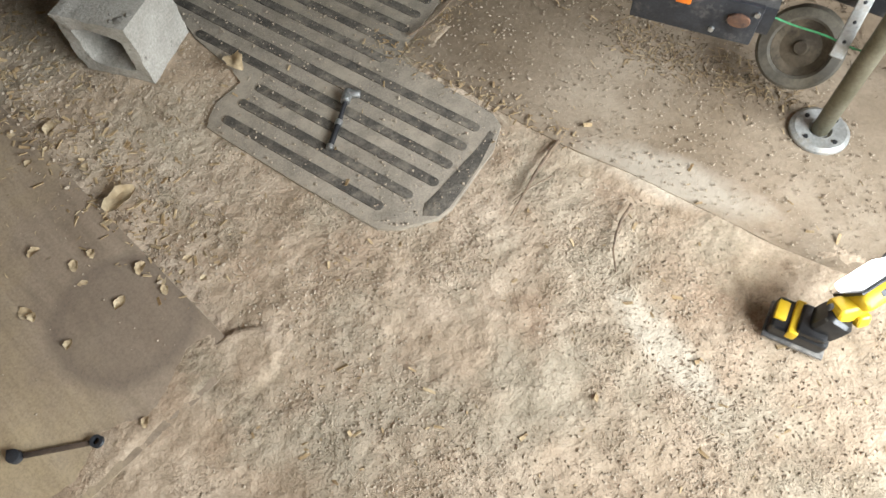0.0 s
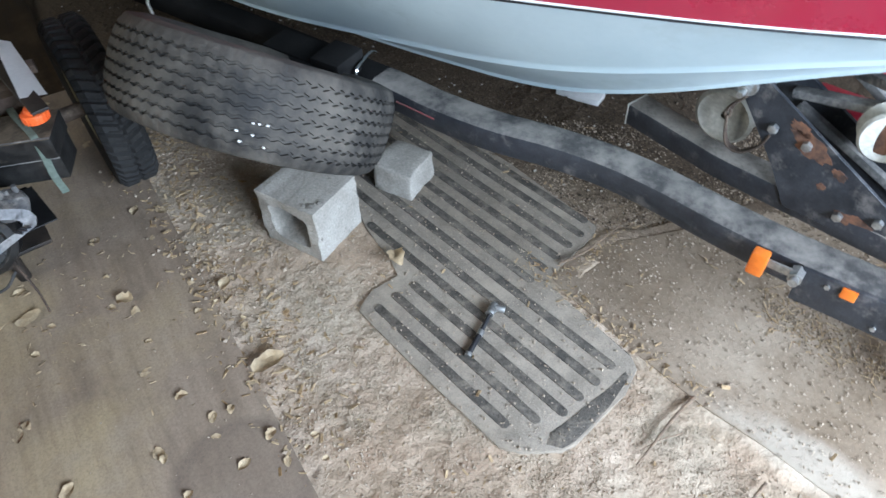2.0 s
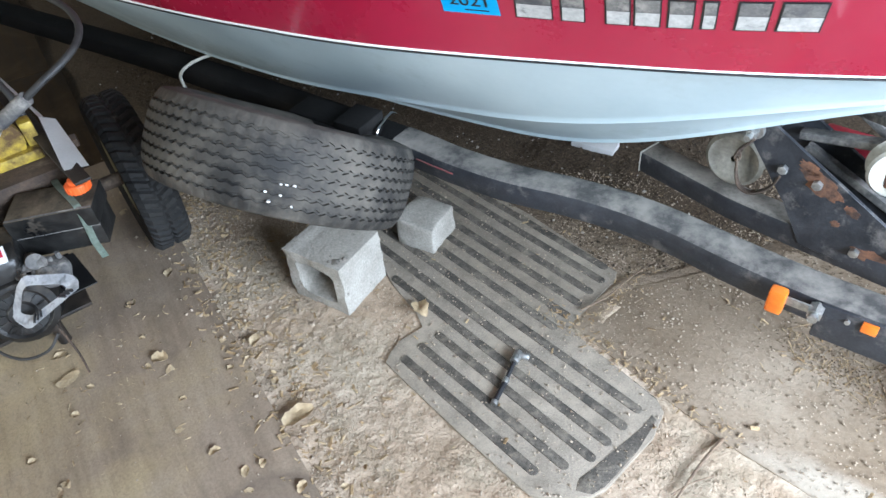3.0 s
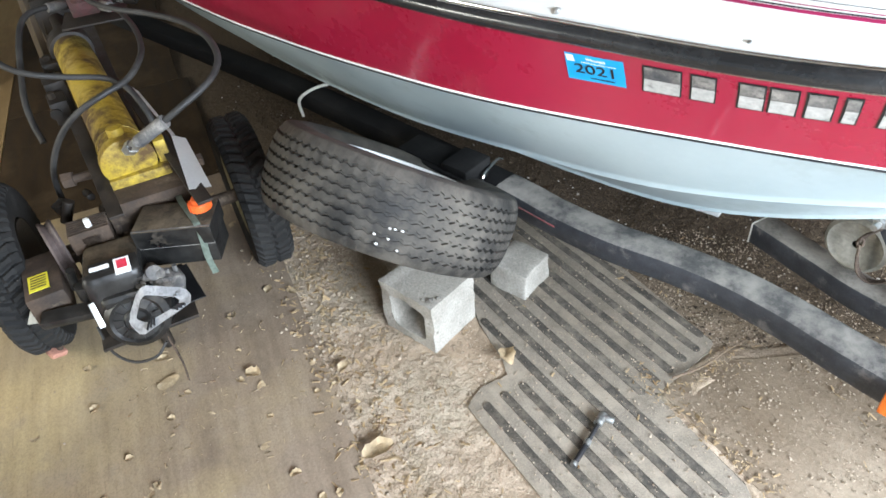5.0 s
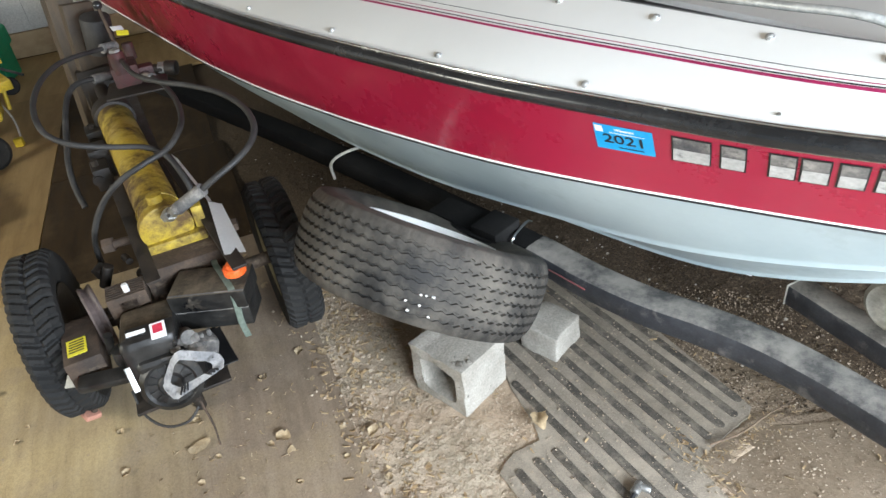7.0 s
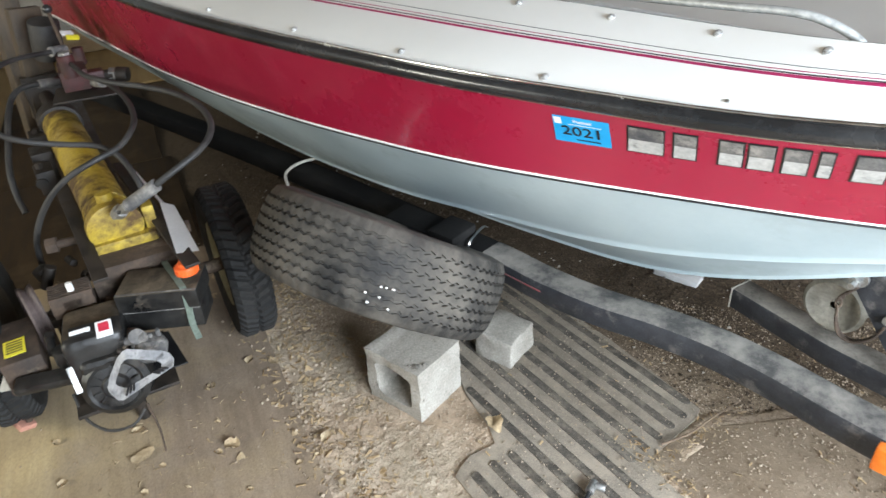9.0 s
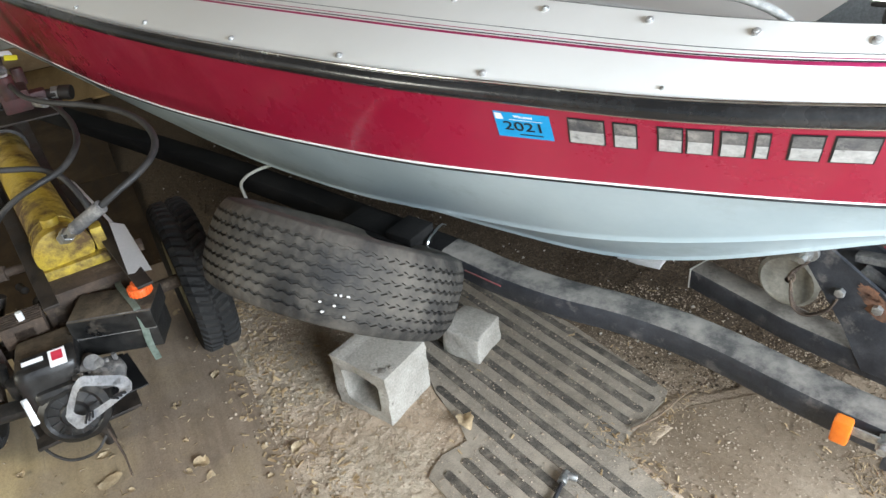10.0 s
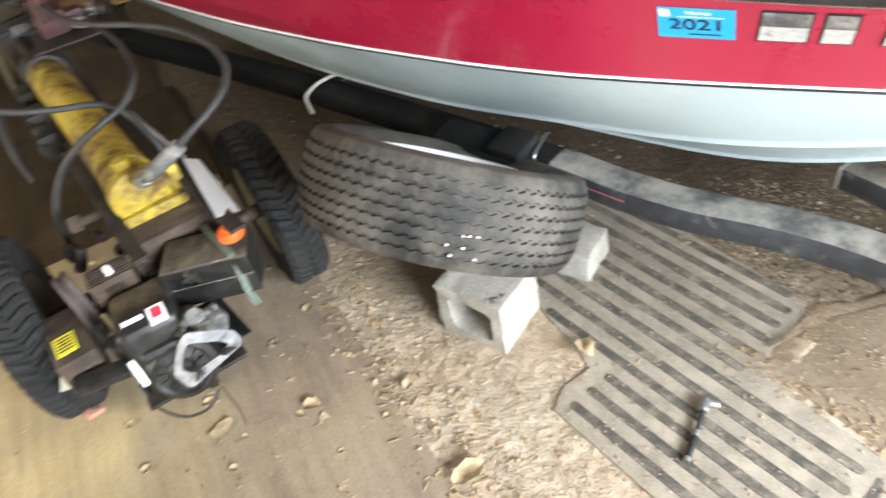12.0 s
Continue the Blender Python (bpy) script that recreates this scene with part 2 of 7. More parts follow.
M_RUBBER2 = surface("black_tyre_rubber", (0.010, 0.010, 0.010), (0.027, 0.026, 0.024), 9, 120, 0.8, bump=0.3, dust=(0.13, 0.112, 0.085), dust_lo=0.58, dust_hi=0.8, dust_scale=7, spec=0.35)
M_RED = surface("red_gelcoat", (0.27, 0.008, 0.030), (0.325, 0.012, 0.042), 1.2, 60, 0.22, bump=0.0, coat=0.5, fine_amt=0.02, rough_var=0.02, dust=(0.31, 0.022, 0.052), dust_lo=0.4, dust_hi=0.9, dust_scale=1.6)
M_HULL = surface("grey_gelcoat", (0.36, 0.435, 0.455), (0.46, 0.535, 0.55), 1.6, 60, 0.34, bump=0.01, coat=0.2, fine_amt=0.03, rough_var=0.05, dust=(0.33, 0.365, 0.36), dust_lo=0.5, dust_hi=0.8, dust_scale=2.2)
M_WHITE = surface("white_gelcoat", (0.74, 0.735, 0.70), (0.80, 0.80, 0.77), 1.2, 60, 0.3, bump=0.0, coat=0.3, fine_amt=0.01, rough_var=0.02)
M_BLACKVINYL = surface("black_vinyl", (0.012, 0.012, 0.013), (0.03, 0.03, 0.03), 14, 100, 0.35, bump=0.1, rough_var=0.1)
M_RUBRAIL = surface("grey_rubber_rail", (0.014, 0.015, 0.016), (0.034, 0.035, 0.036), 6, 90, 0.24, bump=0.03, rough_var=0.06, spec=0.6)
M_MAGENTA = surface("magenta_pinstripe", (0.30, 0.012, 0.075), (0.36, 0.02, 0.10), 9, 90, 0.4, bump=0.02)
M_CHROME = surface("chrome", (0.62, 0.62, 0.62), (0.75, 0.75, 0.74), 20, 80, 0.18, metal=1.0, bump=0.03, fine_amt=0.1)
M_STUD = surface("dull_chrome_studs", (0.42, 0.42, 0.41), (0.56, 0.56, 0.54), 40, 80, 0.3, metal=0.45, bump=0.03, fine_amt=0.1)
M_GALV = surface("galvanised_steel", (0.42, 0.42, 0.40), (0.56, 0.56, 0.54), 30, 120, 0.45, metal=0.9, bump=0.1)
M_FRAME = surface("black_painted_steel", (0.016, 0.018, 0.022), (0.042, 0.044, 0.050), 14, 160, 0.5, bump=0.2, dust=(0.17, 0.155, 0.14), dust_lo=0.54, dust_hi=0.78, dust_scale=16, spec=0.4)
M_FRAMETOP = surface("dusty_frame_top", (0.075, 0.075, 0.078), (0.19, 0.18, 0.165), 15, 140, 0.8, bump=0.25, dust=(0.30, 0.28, 0.25), dust_lo=0.50, dust_hi=0.66, dust_scale=17, spec=0.3)
M_RAILTOP = surface("dusty_rail_top", (0.055, 0.054, 0.052), (0.145, 0.137, 0.125), 8, 140, 0.8, bump=0.3, dust=(0.225, 0.208, 0.182), dust_lo=0.44, dust_hi=0.66, dust_scale=8, spec=0.3)
M_TONGUETOP = surface("brown_dust_on_tongue", (0.13, 0.118, 0.10), (0.24, 0.22, 0.19), 7, 130, 0.85, bump=0.25, dust=(0.30, 0.27, 0.23), dust_lo=0.45, dust_hi=0.7, dust_scale=7, spec=0.2)
M_AMBER = surface("amber_plastic", (0.62, 0.135, 0.008), (0.74, 0.20, 0.015), 20, 90, 0.35, bump=0.05, fine_amt=0.15)
M_ORANGE = surface("orange_plastic", (0.72, 0.10, 0.015), (0.80, 0.16, 0.03), 20, 90, 0.4, bump=0.05, fine_amt=0.2)
M_RUST = surface("rusty_brown_steel", (0.034, 0.024, 0.017), (0.098, 0.066, 0.044), 12, 120, 0.8, metal=0.1, bump=0.4, dust=(0.20, 0.155, 0.11), dust_lo=0.56, dust_hi=0.72, dust_scale=9)
M_RUSTRED = surface("orange_rust", (0.060, 0.036, 0.026), (0.22, 0.105, 0.055), 22, 140, 0.9, bump=0.4)
M_YELLOW = surface("greasy_yellow_paint", (0.40, 0.27, 0.018), (0.58, 0.43, 0.03), 4, 90, 0.42, bump=0.15, dust=(0.080, 0.046, 0.016), dust_lo=0.45, dust_hi=0.60, dust_scale=5.5, spec=0.5)
M_POST = surface("brown_oiled_post", (0.050, 0.036, 0.022), (0.115, 0.084, 0.052), 5, 120, 0.75, bump=0.3, stretch=(4, 4, 1))
M_YELLOWPLASTIC = surface("yellow_plastic", (0.62, 0.41, 0.015), (0.72, 0.50, 0.03), 6, 90, 0.4, bump=0.05, fine_amt=0.1)
M_REDPLASTIC = surface("red_plastic", (0.62, 0.07, 0.07), (0.70, 0.12, 0.11), 6, 90, 0.35, bump=0.05, fine_amt=0.1)
M_GRIME = surface("greasy_dark_steel", (0.011, 0.009, 0.007), (0.036, 0.026, 0.018), 14, 120, 0.6, metal=0.1, bump=0.35, dust=(0.095, 0.070, 0.045), dust_lo=0.60, dust_hi=0.75, dust_scale=9)
M_HOSE = surface("dusty_black_hose", (0.015, 0.0145, 0.014), (0.045, 0.042, 0.038), 14, 130, 0.65, bump=0.2)
M_ENGINE = surface("oily_black_engine", (0.008, 0.008, 0.008), (0.026, 0.025, 0.023), 16, 130, 0.36, bump=0.25, dust=(0.09, 0.075, 0.058), dust_lo=0.58, dust_hi=0.75, dust_scale=12)
M_DUSTYTOP = surface("brown_dust_on_black", (0.045, 0.036, 0.026), (0.098, 0.080, 0.056), 9, 130, 0.85, bump=0.3, dust=(0.145, 0.116, 0.080), dust_lo=0.46, dust_hi=0.66, dust_scale=10, spec=0.2)
M_GREYCARPET = surface("grey_vinyl", (0.27, 0.275, 0.27), (0.34, 0.345, 0.335), 5, 140, 0.7, bump=0.2)
M_SIDING = surface("white_metal_siding", (0.60, 0.60, 0.57), (0.70, 0.70, 0.67), 1.5, 90, 0.5, bump=0.05)
M_WOOD = surface("weathered_timber", (0.17, 0.125, 0.09), (0.30, 0.225, 0.16), 2.0, 90, 0.85, bump=0.35, stretch=(1, 9, 9))
M_PALEWOOD = surface("pale_timber", (0.42, 0.30, 0.17), (0.54, 0.41, 0.25), 2.0, 90, 0.8, bump=0.3, stretch=(1, 9, 9))
M_BLUE = surface("blue_sticker", (0.02, 0.30, 0.62), (0.03, 0.36, 0.70), 8, 90, 0.4, bump=0.02, fine_amt=0.1)
M_WHITEPAINT = surface("white_vinyl", (0.78, 0.78, 0.76), (0.84, 0.84, 0.82), 8, 90, 0.45, bump=0.02, fine_amt=0.08)
M_SILVER = surface("brushed_silver_vinyl", (0.46, 0.46, 0.44), (0.66, 0.65, 0.62), 12, 90, 0.35, metal=0.15, bump=0.02)
M_INK = surface("black_ink", (0.012, 0.012, 0.014), (0.02, 0.02, 0.022), 8, 90, 0.5, bump=0.02)
M_GREEN = surface("green_cord", (0.05, 0.30, 0.12), (0.10, 0.42, 0.18), 20, 90, 0.7, bump=0.1)
M_GREENCLOTH = surface("green_plastic", (0.02, 0.30, 0.13), (0.03, 0.38, 0.18), 6, 90, 0.5, bump=0.1)
M_GREYGREEN = surface("faded_green_strap", (0.20, 0.25, 0.20), (0.30, 0.35, 0.29), 20, 120, 0.9, bump=0.3)
M_CREAM = surface("cream_plastic", (0.50, 0.48, 0.41), (0.62, 0.60, 0.53), 9, 90, 0.6, bump=0.1)
M_TWIG = surface("dry_twig", (0.13, 0.09, 0.06), (0.24, 0.17, 0.11), 30, 120, 0.9, bump=0.4)
M_LABELYEL = surface("yellow_label", (0.75, 0.66, 0.03), (0.82, 0.73, 0.06), 9, 90, 0.5, bump=0.02, fine_amt=0.1)
M_LABELRED = surface("red_label", (0.52, 0.03, 0.06), (0.60, 0.05, 0.08), 9, 90, 0.4, bump=0.02)
M_FADEDRED = surface("faded_red_paint", (0.20, 0.05, 0.05), (0.30, 0.09, 0.085), 30, 120, 0.7, bump=0.1, dust=(0.12, 0.10, 0.09), dust_lo=0.45, dust_hi=0.62, dust_scale=30)
M_PINK = surface("pink_plastic", (0.62, 0.30, 0.36), (0.72, 0.40, 0.45), 9, 90, 0.5, bump=0.05)

# ---- mesh helpers ----


def sharpen(bm, angle=32):
    lim = radians(angle)
    for f in bm.faces:
        f.smooth = True
    for e in bm.edges:
        e.smooth = not (len(e.link_faces) != 2 or e.calc_face_angle(0) > lim)


def part(name, bm, material, parent=None, label="", world_space=True, smooth=True, kind=""):
    """Links a bmesh as one mesh object, under a thing or a part."""
    bmesh.ops.recalc_face_normals(bm, faces=bm.faces[:])
    if smooth:
        sharpen(bm)
    me = bpy.data.meshes.new(name)
    bm.to_mesh(me)
    bm.free()
    for m in material if isinstance(material, (list, tuple)) else [material]:
        me.materials.append(m)
    ob = new(name, me)
    if parent is not None:
        ob.parent = parent
        if world_space and parent.parent is None and parent.type == "EMPTY":
            ob.matrix_parent_inverse = parent.matrix_basis.inverted()
    if label:
        ob["label"] = label
    if kind:
        ob["kind"] = kind
    return ob


def thing(name, at, label, category, group="", m=None):
    ob = new(name)
    ob.matrix_basis = m if m is not None else Matrix.Translation(at)
    ob.empty_display_size = 0.05
    return tagged(ob, label, category, group)


def box(bm, size, m=None, bevel=0.0, seg=2):
    r = bmesh.ops.create_cube(bm, size=1.0)
    vs = r["verts"]
    bmesh.ops.scale(bm, vec=size, verts=vs)
    if bevel:
        es = list({e for v in vs for e in v.link_edges})
        g = bmesh.ops.bevel(bm, geom=es, offset=bevel, segments=seg, affect="EDGES", profile=0.6)
        vs = list({v for f in g["faces"] for v in f.verts} | {v for v in vs if v.is_valid})
    if m is not None:
        bmesh.ops.transform(bm, matrix=m, verts=vs)
    return vs


def cyl(bm, r, h, m=None, n=24, r2=None, bevel=0.0):
    g = bmesh.ops.create_cone(bm, cap_ends=True, radius1=r, radius2=r if r2 is None else r2, depth=h, segments=n)
    vs = g["verts"]
    if bevel:
        es = [e for e in {e for v in vs for e in v.link_edges} if any(len(f.verts) > 4 for f in e.link_faces)]
        gg = bmesh.ops.bevel(bm, geom=es, offset=bevel, segments=2, affect="EDGES", profile=0.6)
        vs = list({v for f in gg["faces"] for v in f.verts} | {v for v in vs if v.is_valid})
    if m is not None:
        bmesh.ops.transform(bm, matrix=m, verts=vs)
    return vs


def along(p, q):
    """A pose at the middle of p-q whose z axis runs from p to q."""
    p, q = Vector(p), Vector(q)
    return Matrix.Translation((p + q) / 2) @ (q - p).to_track_quat("Z", "Y").to_matrix().to_4x4()


def rod(bm, p, q, r, n=12, bevel=0.0, r2=None):
    return cyl(bm, r, (Vector(q) - Vector(p)).length, along(p, q), n, r2, bevel)


def spline(pts, n=10):
    """A smooth line through a few points."""
    P = [Vector(p) for p in pts]
    P = [P[0] * 2 - P[1]] + P + [P[-1] * 2 - P[-2]]
    out = []
    for i in range(1, len(P) - 2):
        a, b, c, d = P[i - 1:i + 3]
        for k in range(n):
            t = k / n
            out.append(0.5 * (2 * b + (c - a) * t + (2 * a - 5 * b + 4 * c - d) * t * t + (3 * b - a - 3 * c + d) * t ** 3))
    out.append(P[-2])
    return out


def sweep(bm, line, r, n=10, close_ends=True, radii=None):
    """A round tube along a line."""
    rings = []
    up = Vector((0.3, 0.2, 1)).normalized()
    for i, p in enumerate(line):
        t = (line[min(i + 1, len(line) - 1)] - line[max(i - 1, 0)]).normalized()
        s = t.cross(up)
        if s.length < 1e-4:
            s = t.cross(Vector((1, 0, 0)))
        s.normalize()
        up = s.cross(t).normalized()
        rr = radii[i] if radii else r
        rings.append([bm.verts.new(p + (s * math.cos(2 * math.pi * k / n) + up * math.sin(2 * math.pi * k / n)) * rr) for k in range(n)])
    for a, b in zip(rings, rings[1:]):
        for k in range(n):
            bm.faces.new((a[k], a[(k + 1) % n], b[(k + 1) % n], b[k]))
    if close_ends:
        bm.faces.new(rings[0][::-1])
        bm.faces.new(rings[-1])


def loft(bm, rows, closed=False, mats=None):
    """Faces between rows of points; mats: the material of each strip along a row."""
    R = [[bm.verts.new(p) for p in row] for row in rows]
    for a, b in zip(R, R[1:]):
        n = len(a)
        for k in range(n if closed else n - 1):
            f = bm.faces.new((a[k], a[(k + 1) % n], b[(k + 1) % n], b[k]))
            if mats:
                f.material_index = mats[k]
    return R


def prism(bm, outline, z0, z1, bevel=0.0):
    """A flat plate from an outline in x, y."""
    lo = [bm.verts.new((x, y, z0)) for x, y in outline]
    hi = [bm.verts.new((x, y, z1)) for x, y in outline]
    n = len(lo)
    top = bm.faces.new(hi)
    bm.faces.new(lo[::-1])
    for k in range(n):
        bm.faces.new((lo[k], lo[(k + 1) % n], hi[(k + 1) % n], hi[k]))
    if bevel:
        bmesh.ops.bevel(bm, geom=list(top.edges), offset=bevel, segments=2, affect="EDGES", profile=0.6)
    return lo + hi


def revolve(bm, profile, n=48, m=None, closed=True):
    """Turns a profile of (radius, height) about the z axis."""
    rings = []
    for k in range(n):
        a = 2 * math.pi * k / n
        rings.append([bm.verts.new((r * math.cos(a), r * math.sin(a), z)) for r, z in profile])
    vs = [v for ring in rings for v in ring]
    for k in range(n):
        a, b = rings[k], rings[(k + 1) % n]
        for i in range(len(profile) if closed else len(profile) - 1):
            j = (i + 1) % len(profile)
            bm.faces.new((a[i], b[i], b[j], a[j]))
    if m is not None:
        bmesh.ops.transform(bm, matrix=m, verts=vs)
    return vs


def text_part(name, words, size, material, m, parent, world_space=True, extrude=0.0006):
    cu = bpy.data.curves.new(name, "FONT")
    cu.body, cu.size, cu.extrude = words, size, extrude
    cu.align_x, cu.align_y = "CENTER", "CENTER"
    ob = bpy.data.objects.new(name, cu)
    me = bpy.data.meshes.new_from_object(ob)
    bpy.data.objects.remove(ob)
    bm = bmesh.new()
    bm.from_mesh(me)
    bpy.data.meshes.remove(me)
    bmesh.ops.transform(bm, matrix=m, verts=bm.verts[:])
    return part(name, bm, material, parent, world_space=world_space, smooth=False)


# ---- the shed ----
U = Vector((0.746, -0.666))   # along the ribs of the liner
V = Vector((0.666, 0.746))    # across them


def uv2(u, v):
    p = U * u + V * v
    return (p.x, p.y)


PLY_CORNER = Vector((0.247, -0.819))
PLY_E = Vector((-0.629, 0.778))
PLY_W = Vector((-0.778, -0.629))


def ply_xy(e, w):
    p = PLY_CORNER + PLY_E * e + PLY_W * w
    return (p.x, p.y)


def inside(p, poly):
    x, y = p
    hit = False
    for i in range(len(poly)):
        (x1, y1), (x2, y2) = poly[i - 1], poly[i]
        if (y1 > y) != (y2 > y) and x < (x2 - x1) * (y - y1) / (y2 - y1) + x1:
            hit = not hit
    return hit


E1, E2 = 4.88, 6.05
PLY_A = [ply_xy(0, 0), ply_xy(2.20, 0), ply_xy(2.20, 1.40), ply_xy(0, 1.40)]
PLY_B = [ply_xy(2.204, 0.115), ply_xy(3.322, 0.115), ply_xy(3.322, 1.05), ply_xy(2.204, 1.05)]
PLY_F = [ply_xy(3.326, 0.165), ply_xy(E1, 0.165), ply_xy(E1, 1.05), ply_xy(3.326, 1.05)]
PLY_C = [ply_xy(2.204, 1.054), ply_xy(E1, 1.054), ply_xy(E1, 2.5), ply_xy(2.204, 2.5)]
PLY_D = [ply_xy(E1 + 0.004, -0.4), ply_xy(E2, -0.4), ply_xy(E2, 2.5), ply_xy(E1 + 0.004, 2.5)]
LINER = [uv2(-0.62, 0.30), uv2(-0.25, 0.27), uv2(-0.017, 0.178), uv2(0.15, 0.15), uv2(0.205, 0.128), uv2(0.190, 0.045), uv2(0.207, -0.003), uv2(0.226, -0.034), uv2(0.30, -0.037), uv2(0.55, -0.042), uv2(0.78, -0.040), uv2(0.825, -0.010), uv2(0.885, 0.060), uv2(0.895, 0.10), uv2(0.893, 0.29), uv2(0.868, 0.37), uv2(0.83, 0.392), uv2(0.52, 0.415), uv2(0.505, 0.44), uv2(0.49, 0.66), uv2(0.47, 0.70), uv2(0.08, 0.725), uv2(-0.62, 0.72)]
SLAB = [uv2(0.515, 0.435), uv2(0.85, 0.407), uv2(1.03, 0.40), uv2(1.2, 0.412), uv2(1.58, 0.408), uv2(2.6, 0.5), uv2(2.6, 1.5), uv2(0.95, 1.5), uv2(0.80, 1.15), uv2(0.665, 0.886), uv2(0.595, 0.752), uv2(0.54, 0.685), uv2(0.506, 0.568)]


def ground_height(x, y):
    h = noise.fractal((x * 1.3, y * 1.3, 0.2), 1.0, 2.0, 3) * 0.010
    h += noise.fractal((x * 9, y * 9, 3.1), 0.9, 2.1, 4) * 0.0045
    h += noise.fractal((x * 42, y * 42, 7.7), 0.6, 2.2, 3) * 0.0030
    return h


def steps(lo, mid_lo, mid_hi, hi, fine, coarse):
    a = list(np.arange(lo, mid_lo, coarse)) + list(np.arange(mid_lo, mid_hi, fine)) + list(np.arange(mid_hi, hi + coarse, coarse))
    return a


def deep(p, poly, d):
    """Whether p lies inside an outline by more than about d."""
    return inside(p, poly) and all(inside((p[0] + a, p[1] + b), poly) for a, b in ((d, d), (-d, d), (d, -d), (-d, -d)))


def build_ground():
    xs = steps(-9, -0.95, 2.0, 9, 0.0085, 0.35)
    ys = steps(-7, -1.3, 1.0, 9, 0.0085, 0.35)
    verts, faces = [], []
    for y in ys:
        for x in xs:
            fine = -1.0 < x < 2.05 and -1.35 < y < 1.05
            z = ground_height(x, y) if fine else -0.004
            d = Vector((x, y)) - PLY_CORNER
            e, w = d.dot(PLY_E), d.dot(PLY_W)
            if any(deep((x, y), sheet, 0.012) for sheet in (PLY_A, PLY_B, PLY_C, PLY_D, PLY_F)):
                # dirt has drifted a little way over the front edge of the plywood
                reach = 0.09 + 0.06 * noise.noise((w * 7, e * 3, 0)) - 0.12 * max(0.0, w - 0.15)
                z = 0.0095 + max(-0.04, min(0.004, (reach - e) * 0.06)) + z * 0.12 if e < reach + 0.10 else -0.03
            elif fine and -0.14 < e < 0.03 and w > -0.12:
                z += 0.012 * min(1.0, 1 + e / 0.14) * min(1.0, (w + 0.12) / 0.12)
            elif deep((x, y), LINER, 0.012) or deep((x, y), SLAB, 0.02):
                z = min(z, 0.004) - 0.012
            if fine and not deep((x, y), SLAB, 0.045) and not inside((x, y), LINER) and any(inside((x + a, y + b), SLAB) for a, b in ((0.05, 0), (-0.05, 0), (0, 0.05), (0, -0.05))):
                z = max(z, 0.0035 + 0.4 * ground_height(x, y) + 0.004 * noise.noise((x * 11, y * 11, 2.0)))
            if d.length < 0.07:
                z = max(z, 0.0115 + 0.2 * ground_height(x, y))
            verts.append((x, y, z))
    n = len(xs)
    for j in range(len(ys) - 1):
        for i in range(n - 1):
            k = j * n + i
            faces.append((k, k + 1, k + n + 1, k + n))
    me = bpy.data.meshes.new("ground")
    me.from_pydata(verts, [], faces)
    me.polygons.foreach_set("use_smooth", [True] * len(faces))
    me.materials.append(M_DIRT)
    return tagged(new("ground", me), "dry brown dirt floor with crumbs and wood litter", "ground", kind="structure")


build_ground()


def plate(name, outline, z0, z1, material, label, category, bevel=0.003, kind="structure"):
    bm = bmesh.new()
    prism(bm, outline, z0, z1, bevel)
    return tagged(part(name, bm, material), label, category, kind=kind)


# plywood, in its own frame so that the grain runs along the sheet
def ply_sheet(name, outline, z1, label, material):
    m = Matrix.Translation((PLY_CORNER.x, PLY_CORNER.y, 0)) @ Matrix.Rotation(math.atan2(PLY_E.y, PLY_E.x), 4, "Z")
    inv = m.inverted()
    bm = bmesh.new()
    prism(bm, [tuple((inv @ Vector((x, y, 0))).to_2d()) for x, y in outline], z1 - 0.018, z1, 0.002)
    ob = part(name, bm, material)
    ob.matrix_basis = m
    return tagged(ob, label, "plywood sheet")


ply_sheet("plywood_sheet", PLY_A, 0.009, "worn brown plywood sheet with leaf litter on the dirt", M_PLY)
ply_sheet("plywood_sheet", PLY_B, 0.007, "brown plywood sheet behind the log splitter, darkened for shade", M_PLYDARK)
ply_sheet("plywood_sheet", PLY_F, 0.0085, "brown plywood sheet under the splitter beam, darkened for shade", M_PLYDARK)
ply_sheet("plywood_sheet", PLY_C, 0.008, "tan plywood sheet under stored boards and a cart", M_PLYTAN)
ply_sheet("plywood_sheet", PLY_D, 0.006, "pale tan plywood sheet near the shed wall", M_PLYTAN)

# the shed stands square with the plywood: front and far wall by e, side walls by w, height
E_FRONT, E_FAR, W_RIGHT, W_LEFT, HT = -2.95, 6.20, -3.60, 4.35, 3.1


def wall(name, p, q, h, label, opening=None, material=None):
    """A sided wall from p to q, with vertical ribs; opening: (start, end, sill, head) of each, along it."""
    p, q = Vector(p), Vector(q)
    L = (q - p).length
    d = (q - p) / L
    nrm = Vector((-d.y, d.x))
    bm = bmesh.new()
    spans = [(0, L, 0, h)]
    if opening:
        spans, k = [], 0
        for s, e, ol, oh in opening:
            spans += [(k, s, 0, h), (s, e, oh, h)]
            if ol > 0:
                spans.append((s, e, 0, ol))
            k = e
        spans.append((k, L, 0, h))
    for a, b, z0, z1 in spans:
        c = p + d * (a + b) / 2
        m = Matrix.Translation((c.x, c.y, (z0 + z1) / 2)) @ Matrix.Rotation(math.atan2(d.y, d.x), 4, "Z")
        box(bm, (b - a, 0.08, z1 - z0), m)
        k = a + 0.11
        while k < b - 0.05:
            c = p + d * k + nrm * 0.045
            m = Matrix.Translation((c.x, c.y, (z0 + z1) / 2)) @ Matrix.Rotation(math.atan2(d.y, d.x), 4, "Z")
            box(bm, (0.024, 0.018, z1 - z0), m)
            k += 0.23
    return tagged(part(name, bm, material or M_SIDING, smooth=False), label, "wall", kind="structure")


